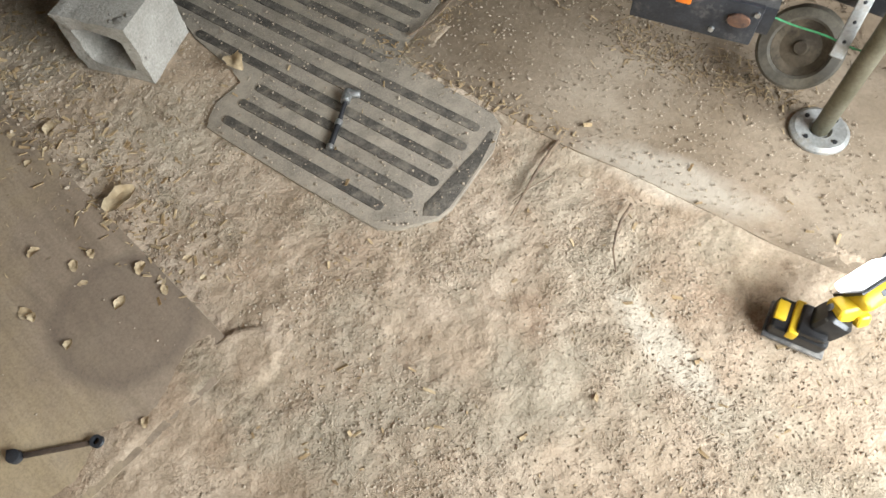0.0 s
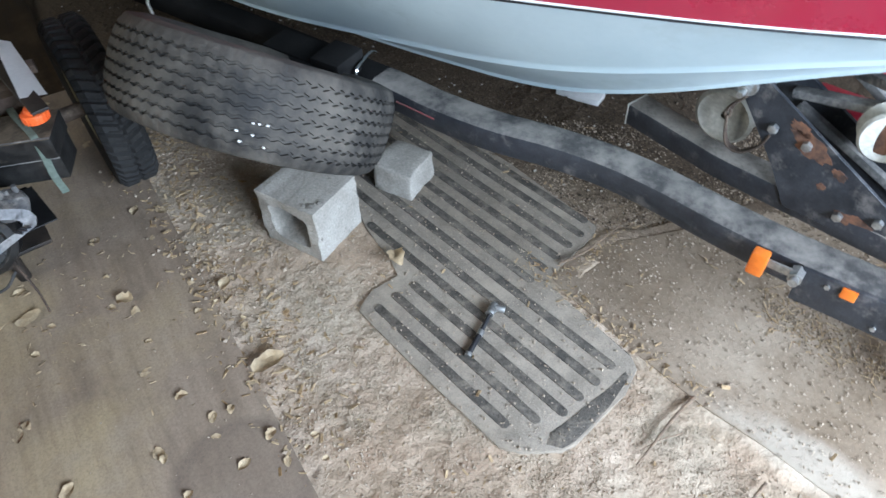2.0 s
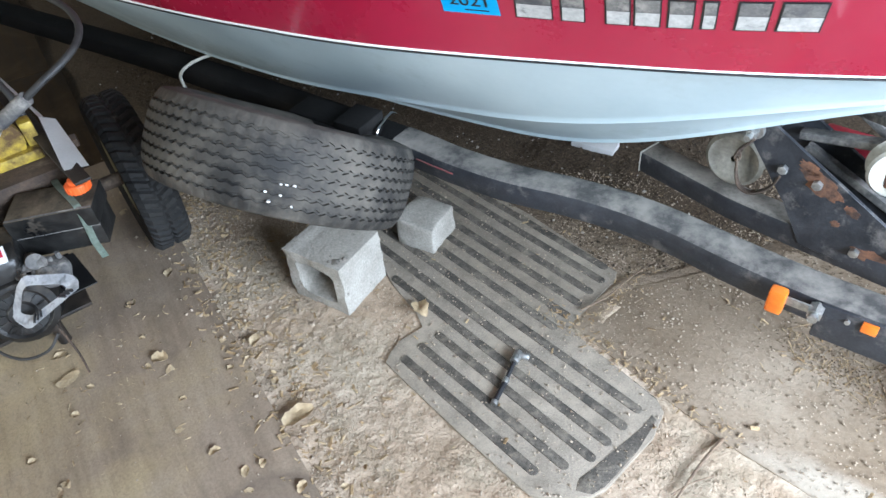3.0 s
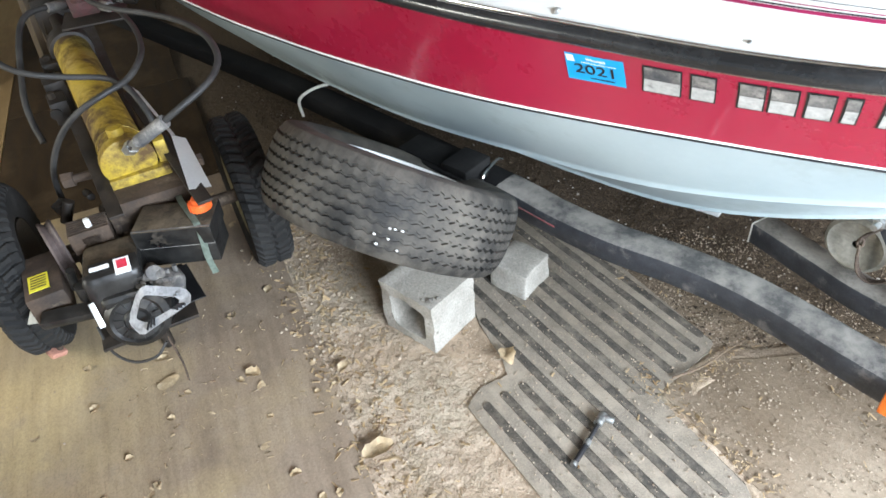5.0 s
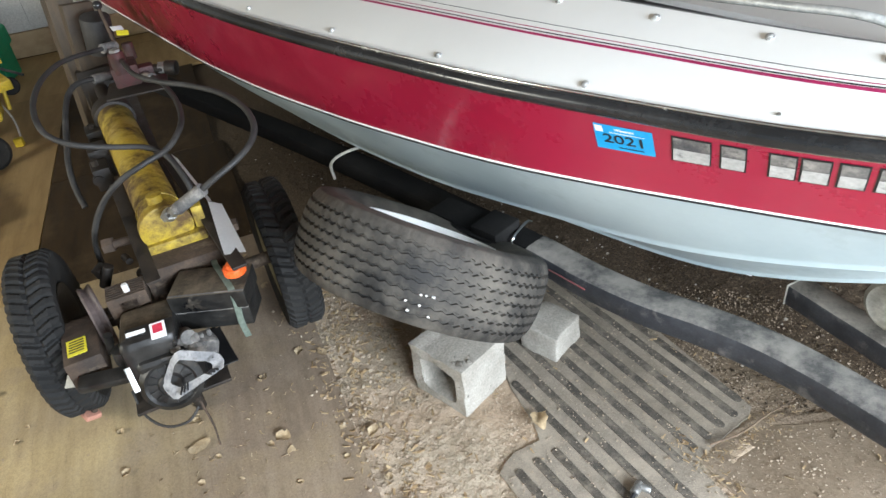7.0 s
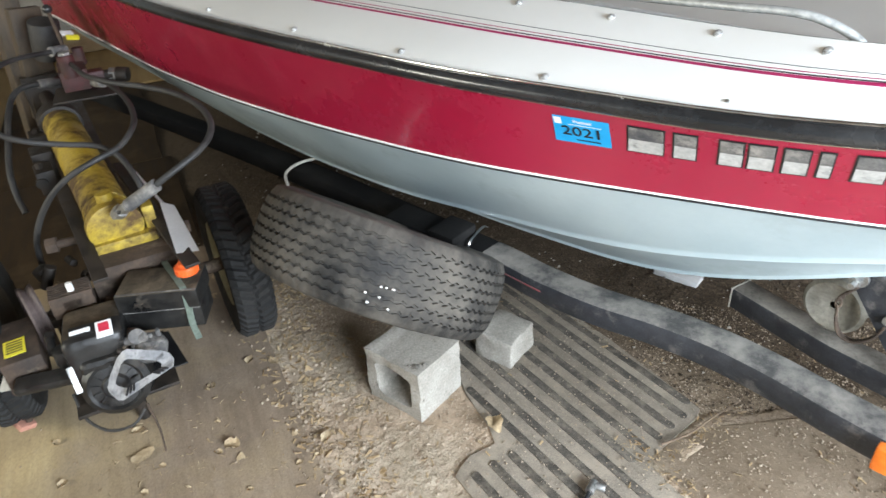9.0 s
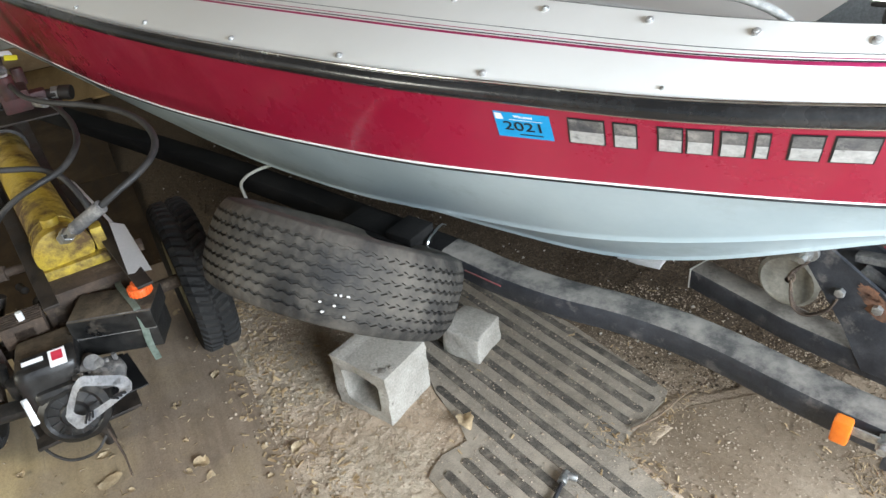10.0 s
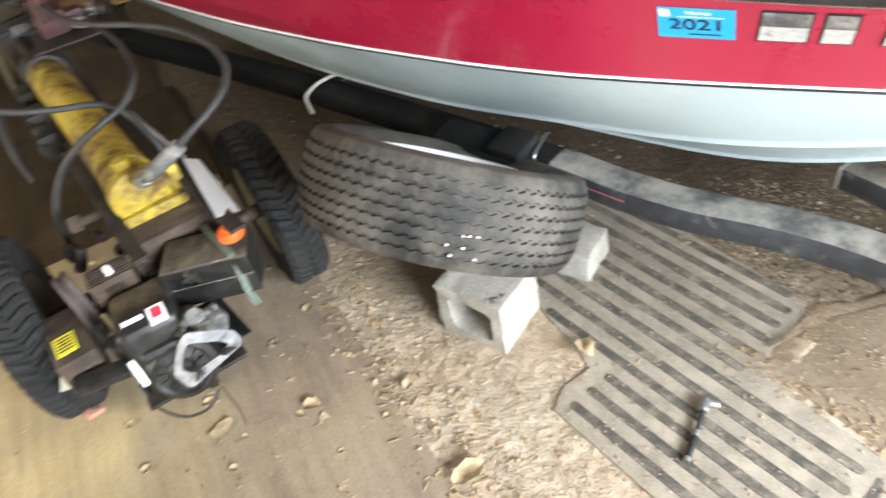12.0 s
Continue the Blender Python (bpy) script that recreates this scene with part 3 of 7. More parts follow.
wall("wall_far", ply_xy(E_FAR, W_RIGHT), ply_xy(E_FAR, W_LEFT), HT, "white ribbed metal shed wall")
# unseen wall; its opening is added to go with the fill lamp
wall("wall_left", ply_xy(E_FAR, W_LEFT), ply_xy(E_FRONT, W_LEFT), HT, "white ribbed metal shed wall with an opening added for the fill", [(4.0, 5.4, 1.25, 2.25)])
wall("wall_front", ply_xy(E_FRONT, W_LEFT), ply_xy(E_FRONT, W_RIGHT), HT, "white ribbed metal shed wall with a wide open doorway", [(4.05, 6.75, 0.0, 2.75)])
# out of view; dark timber here keeps bounced light low
wall("wall_right", ply_xy(E_FRONT, W_RIGHT), ply_xy(E_FAR, W_RIGHT), HT, "unseen shed wall, in brown timber to cut the bounce light", material=M_WOOD)
SHED_M = Matrix.Translation((*ply_xy((E_FRONT + E_FAR) / 2, (W_LEFT + W_RIGHT) / 2), 0)) @ Matrix.Rotation(math.atan2(PLY_E.y, PLY_E.x), 4, "Z")
SHED_L, SHED_W = E_FAR - E_FRONT, W_LEFT - W_RIGHT
bm = bmesh.new()
box(bm, (SHED_L + 0.3, SHED_W + 0.3, 0.08), Matrix.Translation((0, 0, HT + 0.045)))
for k in range(9):
    box(bm, (0.05, SHED_W - 0.1, 0.16), Matrix.Translation((-SHED_L / 2 + 0.5 + k * 1.02, 0, HT - 0.085)))
bmesh.ops.transform(bm, matrix=SHED_M, verts=bm.verts[:])
tagged(part("ceiling", bm, M_WOOD, smooth=False), "brown timber shed ceiling with rafters", "ceiling", kind="structure")
bm = bmesh.new()
box(bm, (0.045, SHED_W - 0.2, 0.20), SHED_M @ Matrix.Translation((SHED_L / 2 - 0.085, 0, 0.10)), 0.004)
tagged(part("baseboard", bm, M_PALEWOOD), "pale timber base board along the wall", "board", kind="structure")

plate("slab", SLAB, -0.03, 0.0045, M_SLAB, "smooth dirt-covered slab beside the ribbed liner", "slab", 0.004)

# ---- ribbed liner on the floor ----
liner = thing("bed_liner", (0.4, 0.0, 0.0), "grey-black ribbed plastic liner, dusty, on dirt", "liner")
bm = bmesh.new()
prism(bm, LINER, -0.012, 0.006, 0.003)
part("sheet", bm, M_LINER, liner)


def rib(u0, u1, v, w=0.0255, h=0.0030):
    bm = bmesh.new()
    r = w / 2
    out = []
    for k in range(9):
        a = -math.pi / 2 + math.pi * k / 8
        out.append(uv2(u1 - r + r * math.cos(a), v + r * math.sin(a)))
    for k in range(9):
        a = math.pi / 2 + math.pi * k / 8
        out.append(uv2(u0 + r + r * math.cos(a), v + r * math.sin(a)))
    prism(bm, out, 0.004, 0.006 + h, 0.002)
    part("rib", bm, M_RIB, liner, "black raised rib")


for v, u0, u1 in ((0.012, 0.245, 0.757), (0.075, 0.245, 0.80), (0.138, 0.25, 0.832), (0.199, -0.03, 0.832), (0.263, -0.2, 0.832), (0.329, -0.55, 0.828), (0.392, -0.6, 0.49), (0.453, -0.6, 0.485), (0.514, -0.6, 0.48), (0.575, -0.6, 0.475), (0.636, -0.6, 0.47), (0.69, -0.6, 0.44)):
    rib(u0, u1, v)

bm = bmesh.new()
prism(bm, [uv2(0.835, 0.075), uv2(0.85, 0.045), uv2(0.882, 0.065), uv2(0.891, 0.10), uv2(0.888, 0.23), uv2(0.870, 0.335), uv2(0.852, 0.342), uv2(0.856, 0.28), uv2(0.846, 0.19), uv2(0.842, 0.12)], 0.004, 0.0068, 0.0008)
part("scuffed_corner", bm, M_RIB, liner, "scuffed black corner")

# ---- concrete blocks ----
block_m = Matrix.Translation((-0.052, 0.136, 0.0)) @ Matrix.Rotation(radians(-25.5), 4, "Z")


def worn(bm, amount, scale=30.0, seed=0.0):
    for v in bm.verts:
        k = noise.noise_vector(v.co * scale + Vector((seed, seed, seed)))
        v.co += k * amount


block = thing("concrete_block", (0, 0, 0), "grey hollow concrete half block with chipped edges", "concrete block", m=block_m)
bm = bmesh.new()
# four walls round one core; the core runs from front to back
W_, H_, D_, T_ = 0.215, 0.192, 0.195, 0.034


def core_shell(bm, w, h, d, t, n=10):
    rows = []
    for yy, flare in ((-d / 2, 0.0), (-d / 2 + 0.004, 0.0), (0, 0.004), (d / 2 - 0.004, 0.006), (d / 2, 0.006)):
        row_o = []
        for k in range(4 * n):
            side, f = divmod(k, n)
            f = f / n
            x, z = ((-w / 2 + w * f, 0), (w / 2, h * f), (w / 2 - w * f, h), (-w / 2, h - h * f))[side]
            row_o.append((x, yy, z))
        row_i = []
        iw, ih = w - 2 * t - flare, h - 2 * t - flare
        for k in range(4 * n):
            side, f = divmod(k, n)
            f = f / n
            x, z = ((-iw / 2 + iw * f, 0), (iw / 2, ih * f), (iw / 2 - iw * f, ih), (-iw / 2, ih - ih * f))[side]
            # rounded inner corners
            cx, cz = iw / 2, ih / 2
            rx, rz = x / cx, (z - cz) / cz
            s = 1 - 0.10 * (abs(rx) * abs(rz)) ** 3
            row_i.append((x * s, yy, t + (flare / 2) + cz + (z - cz) * s))
        rows.append((row_o, row_i))
    O = loft(bm, [r[0] for r in rows], True)
    I = loft(bm, [r[1] for r in rows], True)
    for a, b in ((O[0], I[0]), (O[-1], I[-1])):
        for k in range(4 * n):
            bm.faces.new((a[k], a[(k + 1) % (4 * n)], b[(k + 1) % (4 * n)], b[k]))


core_shell(bm, W_, H_, D_, T_, 16)
worn(bm, 0.0050, 24)
worn(bm, 0.0026, 85, 3)
part("shell", bm, M_CONCRETE, block, world_space=False)

rs = random.Random(3)
for cx, cy, r in ((0.078, -0.072, 0.016), (0.060, -0.082, 0.007), (0.092, -0.050, 0.009), (0.048, -0.060, 0.005), (-0.085, 0.060, 0.010), (-0.07, 0.075, 0.006)):
    bm = bmesh.new()
    ring = [bm.verts.new((cx + r * rs.uniform(0.55, 1.25) * math.cos(k * 0.5236), cy + r * rs.uniform(0.55, 1.25) * math.sin(k * 0.5236), 0.1925)) for k in range(12)]
    top = bm.verts.new((cx, cy, 0.1995))
    for k in range(12):
        bm.faces.new((ring[k], ring[(k + 1) % 12], top))
    part("oil_stain", bm, M_STAIN, block, "dark oil stain", world_space=False)

paver_m = Matrix.Translation((0.196, 0.370, 0.006)) @ Matrix.Rotation(radians(-24), 4, "Z")
bm = bmesh.new()
box(bm, (0.142, 0.145, 0.105), Matrix.Translation((0, 0, 0.0525)), 0.008, 2)
bmesh.ops.subdivide_edges(bm, edges=bm.edges[:], cuts=4, use_grid_fill=True)
worn(bm, 0.006, 20, 5)
pv = part("paving_block", bm, M_CONCRETE)
pv.matrix_basis = paver_m
tagged(pv, "small solid grey paving block on the ribbed liner", "paving block")

# ---- the big loose tyre ----


def zig(a, n, amp):
    t = (a * n / (2 * math.pi)) % 1.0
    return amp * (4 * abs(t - 0.5) - 1)


def tyre(name, R, W, rim, m, material, label, category, grooves, depth=0.009, zigs=60, amp=0.004, n=360, group="", crown_drop=0.010, wear=None):
    """A lying tyre about its z axis, with zigzag grooves round its tread."""
    th = thing(name, (0, 0, 0), label, category, group, m=m)
    bm = bmesh.new()
    half = W / 2
    prof = []
    # tread, from top to bottom, with a groove at each place in grooves
    zs = [half * 0.93]
    for g in grooves:
        for dz, dr in ((0.0042, 0), (0.0030, depth), (-0.0030, depth), (-0.0042, 0)):
            zs.append((g + dz, dr))
    zs.append(-half * 0.93)
    side = [(rim, -half * 0.62), (rim + 0.012, -half * 0.80), (rim + (R - rim) * 0.35, -half * 0.98), (rim + (R - rim) * 0.62, -half * 1.02), (R - crown_drop - 0.026, -half * 1.0), (R - crown_drop * 0.8 - 0.008, -half * 0.965)]
    rings = []
    for k in range(n):
        a = 2 * math.pi * k / n
        z_off = zig(a, zigs, amp)
        # the tread is worn nearly smooth over part of its round
        left = 1.0 if wear is None else 1.0 - 0.72 * math.exp(-((a - wear) / 0.24) ** 2)
        ring = [(r, -z) for r, z in side]
        for item in zs:
            z, dr = item if isinstance(item, tuple) else (item, 0)
            wob = z_off if isinstance(item, tuple) else 0
            crown = R - crown_drop * abs(z / half) ** 3 - 0.002
            ring.append((crown - dr * left, z + wob))
        ring += [(r, z) for r, z in reversed(side)]
        rings.append([bm.verts.new((r * math.cos(a), r * math.sin(a), z)) for r, z in ring])
    for k in range(n):
        a, b = rings[k], rings[(k + 1) % n]
        for i in range(len(a) - 1):
            bm.faces.new((a[i], b[i], b[i + 1], a[i + 1]))
        bm.faces.new((a[-1], b[-1], b[0], a[0]))
    part("casing", bm, material, th, world_space=False)
    return th


TYRE_Z = Vector((0.322, 0.70, 1.0)).normalized()
TYRE_X = Vector((0, 0, 1)).cross(TYRE_Z).normalized()
tyre_m = Matrix((TYRE_X, TYRE_Z.cross(TYRE_X), TYRE_Z)).transposed().to_4x4()
tyre_m.translation = (-0.111, 0.105, 0.513)
big_tyre = tyre("spare_tyre", 0.352, 0.226, 0.198, tyre_m, M_RUBBER, "worn black spare tyre with white specks, held against the trailer rail", "tyre", [0.079, 0.053, 0.027, 0.001, -0.025, -0.051, -0.077], depth=0.010, zigs=74, amp=0.0032, crown_drop=0.026, n=432, wear=2.27)

# ---- boat ----
BO = Vector((0.869, 0.338))
BA = Vector((0.8, -0.6))
BN = Vector((-0.6, -0.8))


def bw(s, b, z):
    p = BO + BA * s + BN * b
    return Vector((p.x, p.y, z))


def curve_fn(pts):
    xs = [p[0] for p in pts]
    ys = [p[1] for p in pts]

    def f(x):
        # smooth interpolation
        w = 0.16
        t = np.linspace(-w, w, 9)
        return float(np.mean(np.interp(x + t, xs, ys)))
    return f


rail_b = curve_fn([(-4.0, 0.95), (-2.2, 0.915), (-1.6, 0.882), (-1.25, 0.845), (-0.95, 0.803), (-0.74, 0.764), (-0.55, 0.730), (-0.38, 0.697), (-0.25, 0.659), (-0.13, 0.622), (0, 0.590), (0.1, 0.568), (0.2, 0.543), (0.3, 0.510), (0.4, 0.468), (0.5, 0.425), (0.75, 0.295), (1.0, 0.13), (1.15, 0.012), (1.3, 0.01)])
rail_z = curve_fn([(-4.0, 1.07), (-0.2, 1.07), (0.1, 1.075), (0.3, 1.085), (0.5, 1.097), (1.3, 1.13)])
line_b = curve_fn([(-4.0, 0.87), (-2.0, 0.828), (-1.5, 0.783), (-1.0, 0.723), (-0.5, 0.638), (-0.25, 0.565), (0, 0.477), (0.25, 0.380), (0.4, 0.318), (0.5, 0.265), (0.75, 0.14), (0.98, 0.012), (1.3, 0.006)])
line_z = curve_fn([(-4.0, 0.76), (-1.5, 0.78), (-1.0, 0.80), (-0.5, 0.825), (0, 0.85), (0.5, 0.872), (1.0, 0.90), (1.3, 0.93)])
keel_z = curve_fn([(-4.0, 0.30), (-1.0, 0.31), (-0.5, 0.325), (-0.2, 0.355), (-0.03, 0.405), (0.13, 0.478), (0.27, 0.555), (0.39, 0.63), (0.47, 0.676), (0.7, 0.79), (0.95, 0.89), (1.3, 0.92)])
coam_b = curve_fn([(-4.0, 0.70), (-2.0, 0.62), (-1.0, 0.49), (-0.7, 0.455), (-0.4, 0.425), (-0.1, 0.40), (0.1, 0.387), (0.27, 0.38), (0.44, 0.358), (0.75, 0.17), (0.9, 0.05), (1.3, 0.01)])
coam_z = curve_fn([(-4.0, 1.20), (-0.4, 1.191), (0.1, 1.191), (0.44, 1.207), (0.9, 1.21), (1.3, 1.21)])
fullness = curve_fn([(-4.0, 2.45), (-1.5, 2.4), (-1.0, 2.15), (-0.5, 1.65), (1.3, 1.6)])

boat = thing("motorboat", bw(0, 0, 0.35), "red, white and grey fibreglass motorboat on its trailer", "boat")
STN = list(np.linspace(-3.6, 1.13, 80))


def hull_rows(sect, sgn):
    return [[bw(s, b * sgn, z) for b, z in sect(s)] for s in STN]


STRAKES = (0.31, 0.63)


def bottom_section(s):
    k, lz, lb = keel_z(s), line_z(s), line_b(s)
    out = []
    fs = sorted([i / 20 for i in range(21)] + [q for c in STRAKES for q in (c - 0.045, c - 0.03, c - 0.015, c - 0.002, c + 0.002, c + 0.03)])
    for f in fs:
        z = k + (lz - k) * f ** fullness(s)
        # each panel between the strakes is slightly hollow
        for f0, f1 in ((0.0, STRAKES[0]), STRAKES, (STRAKES[1], 1.0)):
            if f0 < f < f1:
                q = (f - f0) / (f1 - f0)
                z += 0.040 * q * (1 - q) * min(1.0, lb / 0.3)
        b = lb * f
        # lifting strakes: a narrow ledge with a sharp lower edge
        for fc in STRAKES:
            d = (f - fc) / 0.045
            if -1 < d < 0:
                z -= 0.012 * (1 + d) ** 2
        out.append((b, z))
    return out


def side_section(s):
    lz, lb, rz, rb = line_z(s), line_b(s), rail_z(s), rail_b(s)
    return [(lb + (rb - lb) * (f + 0.10 * f * (f - 1)), lz + (rz - lz) * f) for f in (0.0, 0.2, 0.4, 0.6, 0.8, 0.96, 1.0)]


def deck_section(s):
    rz, rb, cz, cb = rail_z(s), rail_b(s), coam_z(s), coam_b(s)
    out = []
    for f in (0.0, 0.12, 0.3, 0.5, 0.7, 0.88, 0.97, 1.0):
        out.append((rb + (cb - rb) * f, rz + 0.012 + (cz - rz - 0.012) * f ** 0.9))
    return out


for nm, sect, mt, lab in (("hull_bottom", bottom_section, M_HULL, "pale grey hull bottom with strakes"), ("hull_side", side_section, M_RED, "glossy red hull side"), ("gunwale", deck_section, M_WHITE, "white gunwale")):
    for sgn in (1, -1):
        bm = bmesh.new()
        loft(bm, hull_rows(sect, sgn))
        part(nm, bm, mt, boat, lab)


def strip(name, path, w, h, material, label="", parent=None, n=8):
    """A band that follows the hull: path(s) gives b, z and the way out (db, dz)."""
    bm = bmesh.new()
    rows = []
    for s in STN:
        b, z, db, dz = path(s)
        o = Vector((db, dz)).normalized()
        t = Vector((-o.y, o.x))
        row = []
        for k in range(n + 1):
            a = math.pi * k / n
            q = t * math.cos(a) * h / 2 + o * math.sin(a) * w
            row.append(bw(s, b + q.x, z + q.y))
        rows.append(row)
    loft(bm, rows)
    return part(name, bm, material, boat if parent is None else parent, label)


rub = strip("rub_rail", lambda s: (rail_b(s), rail_z(s), 1, 0.15), 0.018, 0.036, M_RUBRAIL, "dark grey rubber rub rail")
strip("rail_trim", lambda s: (rail_b(s) - 0.001, rail_z(s) + 0.019, 1, 0.9), 0.006, 0.008, M_CHROME, "bright metal trim", rub)
strip("rail_trim", lambda s: (rail_b(s) - 0.004, rail_z(s) - 0.020, 1, 0.2), 0.004, 0.005, M_CHROME, "bright metal trim", rub)
strip("waterline_stripe", lambda s: (line_b(s) + 0.001, line_z(s) + 0.004, 1, 0.1), 0.003, 0.007, M_WHITEPAINT, "thin white stripe")
strip("waterline_stripe", lambda s: (line_b(s), line_z(s) - 0.003, 1, 0.0), 0.003, 0.005, M_INK, "thin black stripe")


def gunwale_stripe(f, w, mt):
    def path(s):
        rz, rb, cz, cb = rail_z(s), rail_b(s), coam_z(s), coam_b(s)
        b, z = rb + (cb - rb) * f, rz + 0.012 + (cz - rz - 0.012) * f ** 0.9
        return b, z, 0.75, 0.66
    strip("pinstripe", path, 0.0012, w, mt)


gunwale_stripe(0.50, 0.0075, M_MAGENTA)
gunwale_stripe(0.537, 0.003, M_INK)
gunwale_stripe(0.57, 0.002, M_MAGENTA)
gunwale_stripe(0.628, 0.0014, M_INK)
# inner side of the cockpit and its floor
for sgn in (1, -1):
    bm = bmesh.new()
    loft(bm, [[bw(s, coam_b(s) * sgn, coam_z(s)), bw(s, (coam_b(s) - 0.02) * sgn, coam_z(s) - 0.004), bw(s, (coam_b(s) - 0.04) * sgn, coam_z(s) - 0.05), bw(s, max(0.0, coam_b(s) - 0.07) * sgn, 0.98)] for s in STN])
    part("cockpit_side", bm, M_GREYCARPET, boat, "grey vinyl cockpit side")
bm = bmesh.new()
loft(bm, [[bw(s, max(0.01, coam_b(s) - 0.06) * k, 0.985) for k in (-1, -0.5, 0, 0.5, 1)] for s in STN])
part("cockpit_floor", bm, M_GREYCARPET, boat, "grey cockpit floor")
bm = bmesh.new()
s0 = STN[0]
sect = bottom_section(s0) + side_section(s0)[1:] + deck_section(s0)[1:]
bm.faces.new([bm.verts.new(bw(s0, b, z)) for b, z in sect] + [bm.verts.new(bw(s0, -b, z)) for b, z in reversed(sect)][:-1])
part("transom", bm, M_WHITE, boat, "white transom")

# ---- trailer ----
trailer = thing("boat_trailer", (1.0, 0.1, 0.0), "black steel boat trailer with dusty top faces", "boat trailer")


def beam(name, pts, w, h, material=None, parent=None, label="", bevel=0.006, top=None):
    """A square tube through points on the middle of its top."""
    bm = bmesh.new()
    rows = []
    P = [Vector(p) for p in pts]
    for i, p in enumerate(P):
        t = (P[min(i + 1, len(P) - 1)] - P[max(i - 1, 0)]).normalized()
        s = t.cross(Vector((0, 0, 1))).normalized()
        u = s.cross(t).normalized()
        c = p - u * h / 2
        prof = []
        e = bevel
        for sx, sy in ((1, 1), (-1, 1), (-1, -1), (1, -1)):
            for dx, dy in (((0, -e), (-e * 0.3, -e * 0.3), (-e, 0)) if sx * sy > 0 else ((-e, 0), (-e * 0.3, -e * 0.3), (0, -e))):
                prof.append(c + s * sx * (w / 2 + dx) + u * sy * (h / 2 + dy))
        rows.append(prof)
    R = loft(bm, rows, True, [1 if k in (1, 2, 3) else 0 for k in range(12)])
    bm.faces.new(R[0][::-1])
    bm.faces.new(R[-1])
    return part(name, bm, [material or M_FRAME, top or M_RAILTOP], trailer if parent is None else parent, label)


near_line = spline([(-2.6, 1.80, 0.44), (-1.3, 1.165, 0.43), (-0.65, 0.835, 0.42), (0.10, 0.415, 0.412), (0.33, 0.268, 0.41), (0.495, 0.180, 0.41), (0.648, 0.122, 0.41), (0.787, 0.055, 0.41), (0.91, -0.028, 0.41), (1.02, -0.118, 0.41), (1.125, -0.198, 0.41), (1.225, -0.266, 0.41), (1.425, -0.388, 0.41)], 8)
# the rail is split so that its rear length carries shade as black colour
split_ = min(range(len(near_line)), key=lambda i: abs(near_line[i][0] - 0.14))
beam("side_rail", near_line[split_:], 0.098, 0.076, bevel=0.016)
beam("rear_rail", near_line[:split_ + 1], 0.096, 0.074, bevel=0.016, material=M_FLATBLACK, top=M_FLATBLACK, label="rear length of the side rail, blackened for shade")
beam("centre_tongue", spline([(0.893, 0.362, 0.365), (1.042, 0.203, 0.365), (1.102, 0.140, 0.365), (1.205, 0.055, 0.365), (1.60, -0.27, 0.365), (2.3, -0.86, 0.36)], 4), 0.076, 0.066, top=M_TONGUETOP)
bm = bmesh.new()
box(bm, (0.004, 0.078, 0.068), Matrix.Translation((0.891, 0.3645, 0.332)) @ Matrix.Rotation(math.atan2(-0.159, 0.149), 4, "Z"), 0.001)
part("end_cap", bm, M_CREAM, trailer, "pale cut tube end")


def st(s, b, z):
    """A point of the winch stand."""
    return bw(s - 0.018, b, z + 0.02)


# side plate under the front of the near rail, with its lamps
FN = Vector((-0.518, -0.855, 0)).normalized()
FT = Vector((0.855, -0.518, 0)).normalized()
FACE = Vector((1.109, -0.252, 0))


def face_pt(x, z, out=0.0):
    """A point on the near face of the rail, at world x and height z."""
    k = (x - FACE.x) / FT.x
    p = FACE + FT * k + FN * out
    return Vector((p.x, p.y, z))


def face_m(x, z, out=0.0):
    m = Matrix((FT, Vector((0, 0, 1)), FN)).transposed().to_4x4()
    m.translation = face_pt(x, z, out)
    return m


bm = bmesh.new()
box(bm, (0.25, 0.097, 0.012), face_m(1.273, 0.363, 0.006), 0.004)
part("side_plate", bm, M_FRAME, trailer, "black steel side plate")
bm = bmesh.new()
box(bm, (0.036, 0.062, 0.03), face_m(1.096, 0.388, 0.022), 0.007)
part("marker_lamp", bm, M_AMBER, trailer, "amber marker lamp")
bm = bmesh.new()
box(bm, (0.085, 0.022, 0.005), face_m(1.135, 0.397, 0.022), 0.002)
cyl(bm, 0.016, 0.03, face_m(1.163, 0.397, 0.022), 6)
cyl(bm, 0.010, 0.05, face_m(1.163, 0.397, 0.026), 12)
part("lamp_bracket", bm, M_GALV, trailer, "galvanised bracket and bolt")
bm = bmesh.new()
box(bm, (0.030, 0.026, 0.008), face_m(1.250, 0.396, 0.014), 0.002)
part("reflector", bm, M_AMBER, trailer, "small amber reflector")
bm = bmesh.new()
cyl(bm, 0.018, 0.008, face_m(1.347, 0.372, 0.014) @ Matrix.Diagonal((1.25, 0.85, 1, 1)), 20, bevel=0.002)
part("reflector", bm, M_RUSTRED, trailer, "faded oval reflector")
for x, z in ((1.215, 0.402), (1.31, 0.345), (1.372, 0.405)):
    bm = bmesh.new()
    cyl(bm, 0.006, 0.01, face_m(x, z - 0.01, 0.012), 6)
    part("bolt", bm, M_GALV, trailer, "small steel bolt")
# rusty streak of old paint on the near rail, behind the tyre
bm = bmesh.new()
p, q = Vector((0.20, 0.300, 0.384)), Vector((0.345, 0.206, 0.384))
box(bm, ((q - p).length * 0.8, 0.003, 0.005), Matrix.Translation((p + q) / 2 + Vector((-0.004, -0.008, 0.0))) @ Matrix.Rotation(math.atan2(q.y - p.y, q.x - p.x), 4, "Z"), 0.001)
part("rail_label", bm, M_FADEDRED, trailer, "faded red strip")

# winch stand: two plates, bow roller, keel roller, chain


